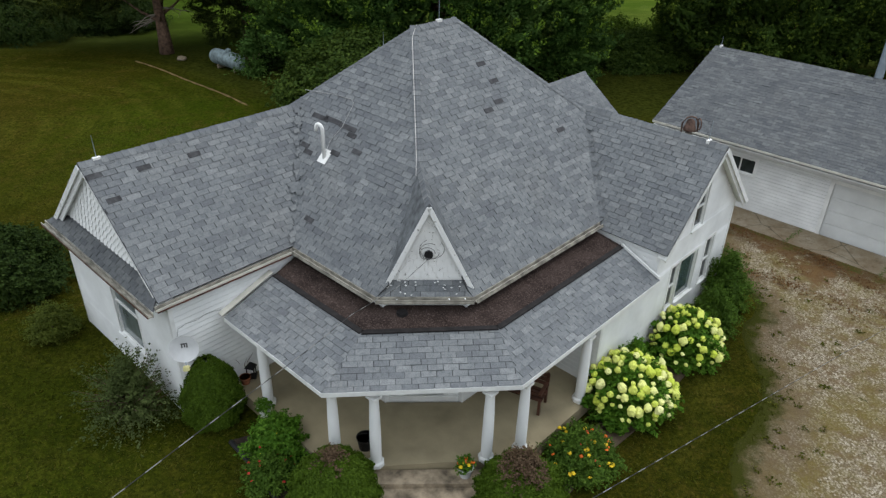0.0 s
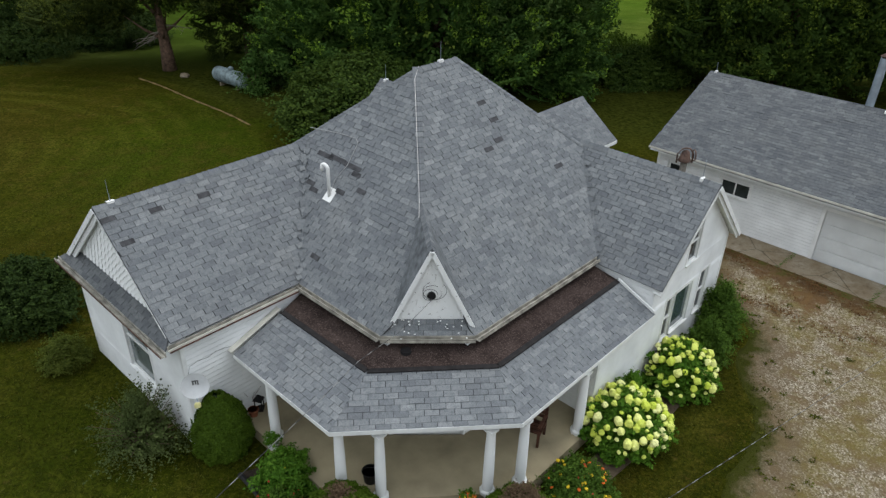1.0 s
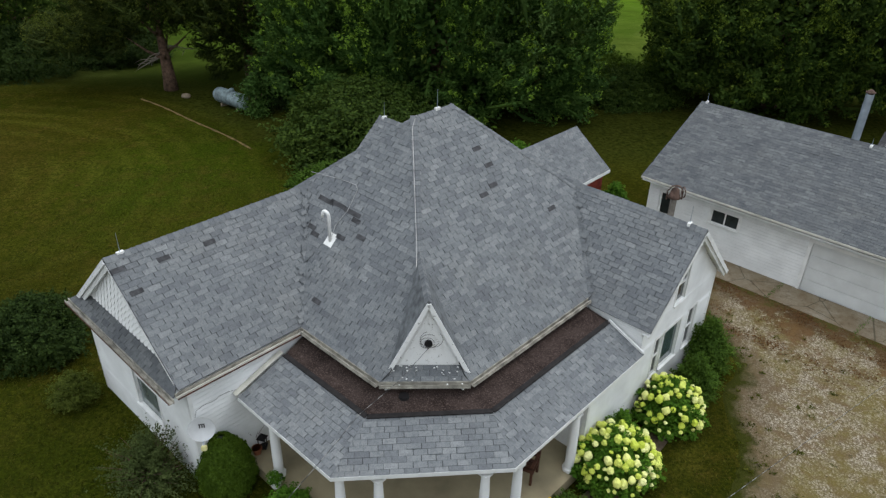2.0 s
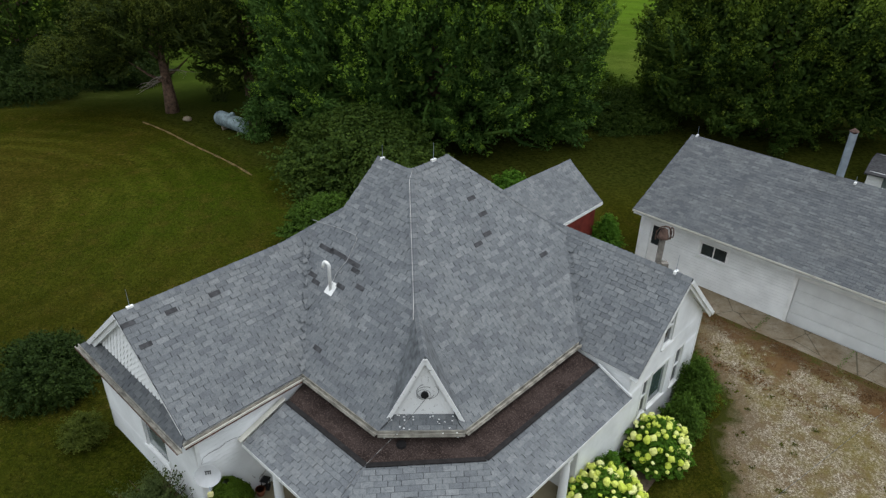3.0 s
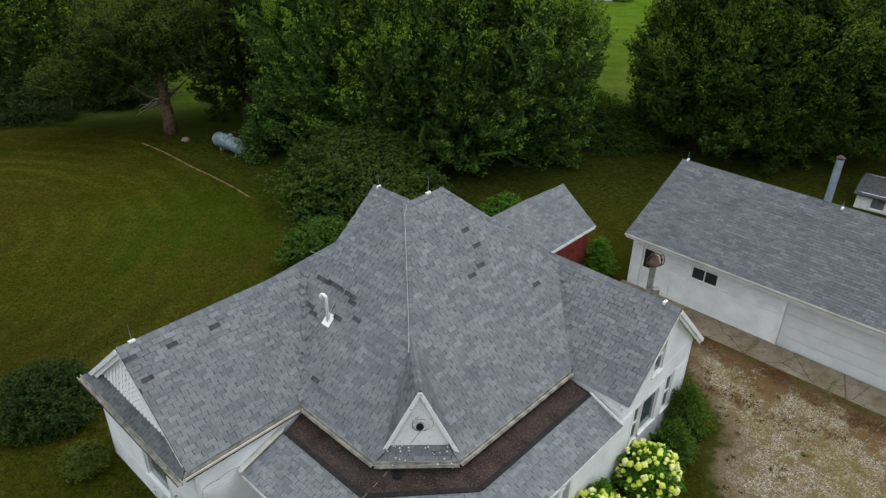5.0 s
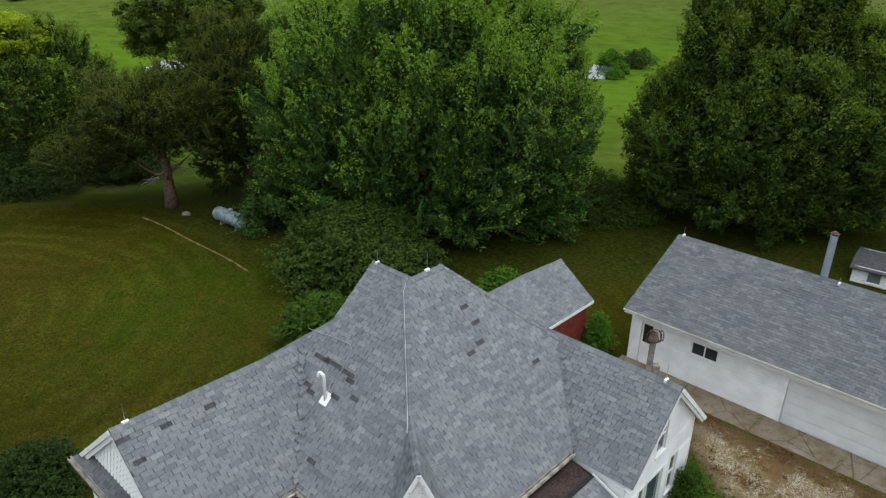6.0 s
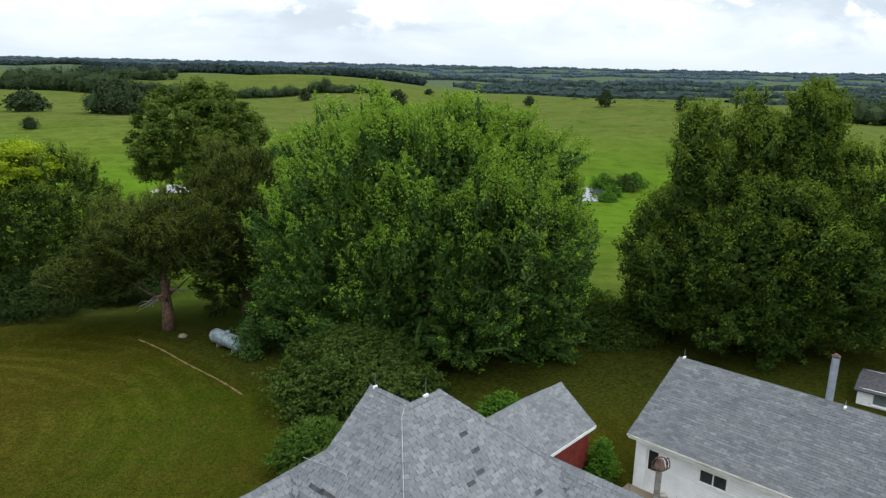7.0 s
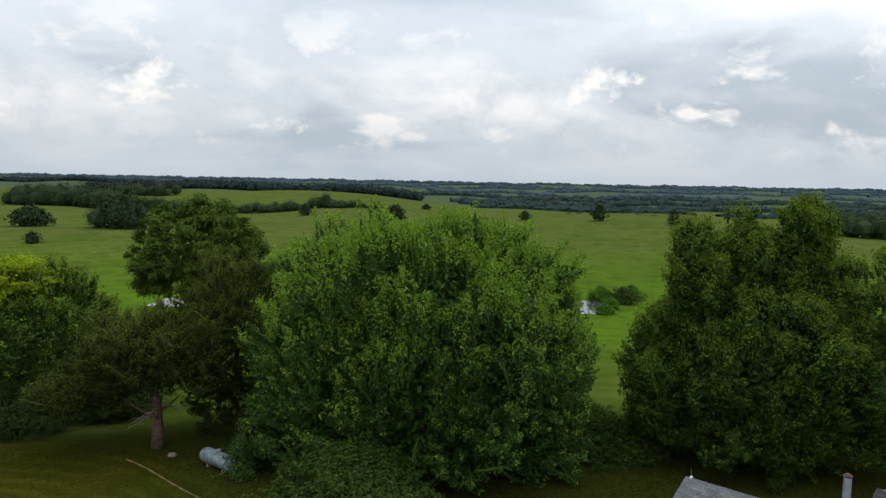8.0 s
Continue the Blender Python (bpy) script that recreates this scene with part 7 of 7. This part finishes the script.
lantern()


def bench():
    e = empty("porch_bench", Matrix.Translation((2.08, 13.20, 0.34)) @ pose(0, 0, 0, 0, 0, -27), "dark brown wooden bench on the porch", "bench")
    for i in range(4):
        part("seat_slat", Geo().box(-0.65, 0.65, -0.24 + i * 0.12, -0.14 + i * 0.12, 0.42, 0.45), M_BROWNWOOD, e)
    for i in range(3):
        part("back_slat", Geo().box(-0.65, 0.65, 0.25, 0.28, 0.55 + i * 0.13, 0.64 + i * 0.13), M_BROWNWOOD, e)
    for x in (-0.6, 0.6):
        for y, z in ((-0.22, 0.42), (0.28, 0.92)):
            part("leg", Geo().box(x - 0.03, x + 0.03, y - 0.03, y + 0.03, 0, z), M_BROWNWOOD, e)
        part("armrest", Geo().box(x - 0.04, x + 0.04, -0.26, 0.28, 0.62, 0.655), M_BROWNWOOD, e)


bench()
bk = empty("bucket", Matrix.Translation((-1.52, 11.62, 0.34)), "black rubber bucket beside the porch post", "bucket")
part("body", Geo().tube([(0, 0, 0), (0, 0, 0.3), (0, 0, 0.32), (0, 0, 0.32), (0, 0, 0.05)], [0.15, 0.19, 0.205, 0.18, 0.14], 20), M_BLACK, bk)
part("handle", Geo().tube([(0.19 * math.cos(a), 0, 0.30 + 0.12 * math.sin(a)) for a in [i * math.pi / 10 for i in range(11)]], 0.008, 6), M_BLACK, bk)

# planting beds
for pts, lab in (([(-4.75, 12.1), (-3.05, 10.2), (-2.6, 10.7), (-4.0, 12.4)], "dark soil bed with black edging beside the porch"),
                 ([(2.7, 10.4), (4.15, 11.95), (5.25, 12.95), (6.9, 14.9), (7.6, 16.1), (7.0, 15.9), (5.0, 13.8), (2.4, 11.2)], "bare brown soil bed along the porch")):
    o = part("planting_bed", Geo().slab([(x, y, hz(x, y) + 0.035) for x, y in pts], (0, 0, -0.2)), M_SOIL if pts[0][0] < 0 else M_BEDSOIL)
    tagged(o, lab, "planting bed", kind="structure")

edge = [(-4.72, 12.05), (-4.25, 11.55), (-3.80, 11.02), (-3.42, 10.55), (-3.05, 10.12)]
tagged(part("bed_edging", Geo().tube([(x, y, hz(x, y) + 0.05) for x, y in edge], 0.06, 8), M_BLACK), "black plastic edging along the flower bed", "edging")
bush("shrub", -11.3, 42.9, "leafy bough hanging over the propane tank", M_MAPLE, 41, 0.9, 1.9, 120, 22, 0.15, DOME, spray=0.9, spread=0.2)

# crumbled, woven shingles along the two valleys
rngv = random.Random(12)
shared = [Geo().slab([(-0.15, -0.06, 0.0), (0.15, -0.06, 0.0), (0.15, 0.07, 0.0), (-0.15, 0.07, 0.0)], (0, 0, -0.012)).mesh("valley_shingle", M_SHINGLE_OB),
          Geo().slab([(-0.09, -0.06, 0.0), (0.08, -0.05, 0.0), (0.10, 0.07, 0.0), (-0.07, 0.06, 0.0)], (0, 0, -0.014)).mesh("valley_shingle", M_SHINGLE_OB)]
for lo, hi, ea, eb, n in (((0.50, -5.35, 3.60), (-2.1, -3.12, 5.80), (1, 0), (0, 1), 62), ((5.05, 1.18, 3.52), (2.85, 3.30, 5.46), (0, 1), (1, 0), 46)):
    lo, hi = Vector(lo), Vector(hi)
    for i in range(n):
        f = (i + rngv.random()) / n
        p = lo.lerp(hi, f)
        side = i % 2
        e = Vector((*(ea if side else eb), 0))
        if (side and ea == (1, 0)) or (not side and eb == (1, 0)):
            up = Vector((0, 1, 0.953)) if lo.y < 0 else Vector((0, 1, 0.962))
        else:
            up = Vector((-1, 0, 0.87))
        up.normalize()
        nrm = e.cross(up)
        if nrm.z < 0:
            e = -e
            nrm = -nrm
        m = Matrix((e, up, nrm)).transposed().to_4x4()
        o = part("valley_shingle", rngv.choice(shared), None, main_front if lo.y < 0 else main_right)
        o.matrix_basis = Matrix.Translation(p + nrm * rngv.uniform(0.01, 0.045) + e * rngv.uniform(-0.12, 0.12)) @ m @ pose(0, 0, 0, rngv.uniform(-6, 6), rngv.uniform(-4, 4), rngv.uniform(-9, 9))

# loose wire looped round the dormer vent
for k in range(3):
    c = DC + DN * (0.02 + 0.02 * k) + UP * (4.46 + 0.07 * k) + DE * (0.05 * k - 0.03)
    r = 0.17 + 0.05 * k
    part("wire_loop", Geo().tube([c + DE * (r * math.cos(a)) + UP * (r * 0.9 * math.sin(a)) for a in [i * math.pi / 10 + k for i in range(17)]], 0.006, 5), M_WIRE, dorm)

# short grass standing on the nearer lawn
rg = np.random.default_rng(77)
n = 90000
gx, gy = rg.uniform(-17, 9.5, n), 8.0 + 26 * rg.uniform(0, 1, n) ** 1.6
keep = ((gx < -2.2) & (gy < 13)) | (gx < -8.5 + (gy - 13) * 0.25) | ((gx > 2.5) & (gy < 17) & (gx * CA - gy * SA < -3.0))
hp, hq = gx * CA - gy * SA + 13.6, gx * SA + gy * CA - 14.0
inside = ((hp > -5.2) & (hp < 7.3) & (hq > -7.8) & (hq < 6)) | ((hp > -5.3) & (hp < 0.7) & (hq > -9.0) & (hq < -5))
keep &= ~inside
gx, gy = gx[keep], gy[keep]
pos = np.stack([gx, gy, height(gx, gy) + 0.02], 1)
nv = rg.normal(0, 1.0, (len(gx), 3))
nv[:, 2] *= 0.35
tagged(new("lawn_grass", leaf_mesh("lawn_grass", M_GRASS, pos, nv, rg.uniform(0.05, 0.12, len(gx)), 0.3)), "short mown olive-green grass", "grass", kind="stuff")


def scatter(name, mat, n, seed, place, size, label, category, flat=1.6, raise_=0.03):
    """Small leaves lying on the ground in drifts: place gives p and q in the drive's axes."""
    rng = np.random.default_rng(seed)
    p, q = place(rng, n)
    x, y = CA * p + SA * q, -SA * p + CA * q
    at = np.stack([x, y, height(x, y) + raise_ + rng.uniform(0, 0.03, len(x))], 1)
    nv = rng.normal(0, 0.5, (len(x), 3))
    nv[:, 2] += flat
    tagged(new(name, leaf_mesh(name, mat, at, nv, rng.uniform(*size, len(x)), 0.7)), label, category, kind="stuff")


def drifts(rng, n):
    cp, cq = rng.uniform(-9.2, 6, 90), 25.0 - 3.4 * rng.uniform(0, 1, 90) ** 1.7
    k = rng.integers(0, 90, n)
    p, q = cp[k] + rng.normal(0, 0.45, n), cq[k] + rng.normal(0, 0.20, n)
    ok = (q < 24.95) & (p > -8.6)
    return p[ok], q[ok]


def tufts(rng, n):
    m = n // 18
    q0 = rng.uniform(7, 24, m)
    p0 = np.interp(q0, [6, 12.5, 17, 20, 22, 25.2], [-1.0, -2.5, -4.1, -5.5, -7.5, -9.0]) + np.abs(rng.normal(0, 1.0, m)) + np.where(rng.uniform(0, 1, m) < 0.35, rng.uniform(0, 7, m), 0)
    return np.repeat(p0, 18) + rng.normal(0, 0.06, 18 * m), np.repeat(q0, 18) + rng.normal(0, 0.06, 18 * m)


M_LITTER = leaf_mat("fallen_brown_leaf", (0.040, 0.020, 0.008), (0.095, 0.048, 0.018), (0.19, 0.105, 0.045), 0.0)
scatter("leaf_litter", M_LITTER, 9000, 61, drifts, (0.03, 0.085), "drifts of fallen brown leaves beside the concrete", "leaves")
scatter("gravel_weeds", M_GRASS, 1500, 62, tufts, (0.03, 0.09), "small weed tufts growing through the gravel", "weeds", 0.4)
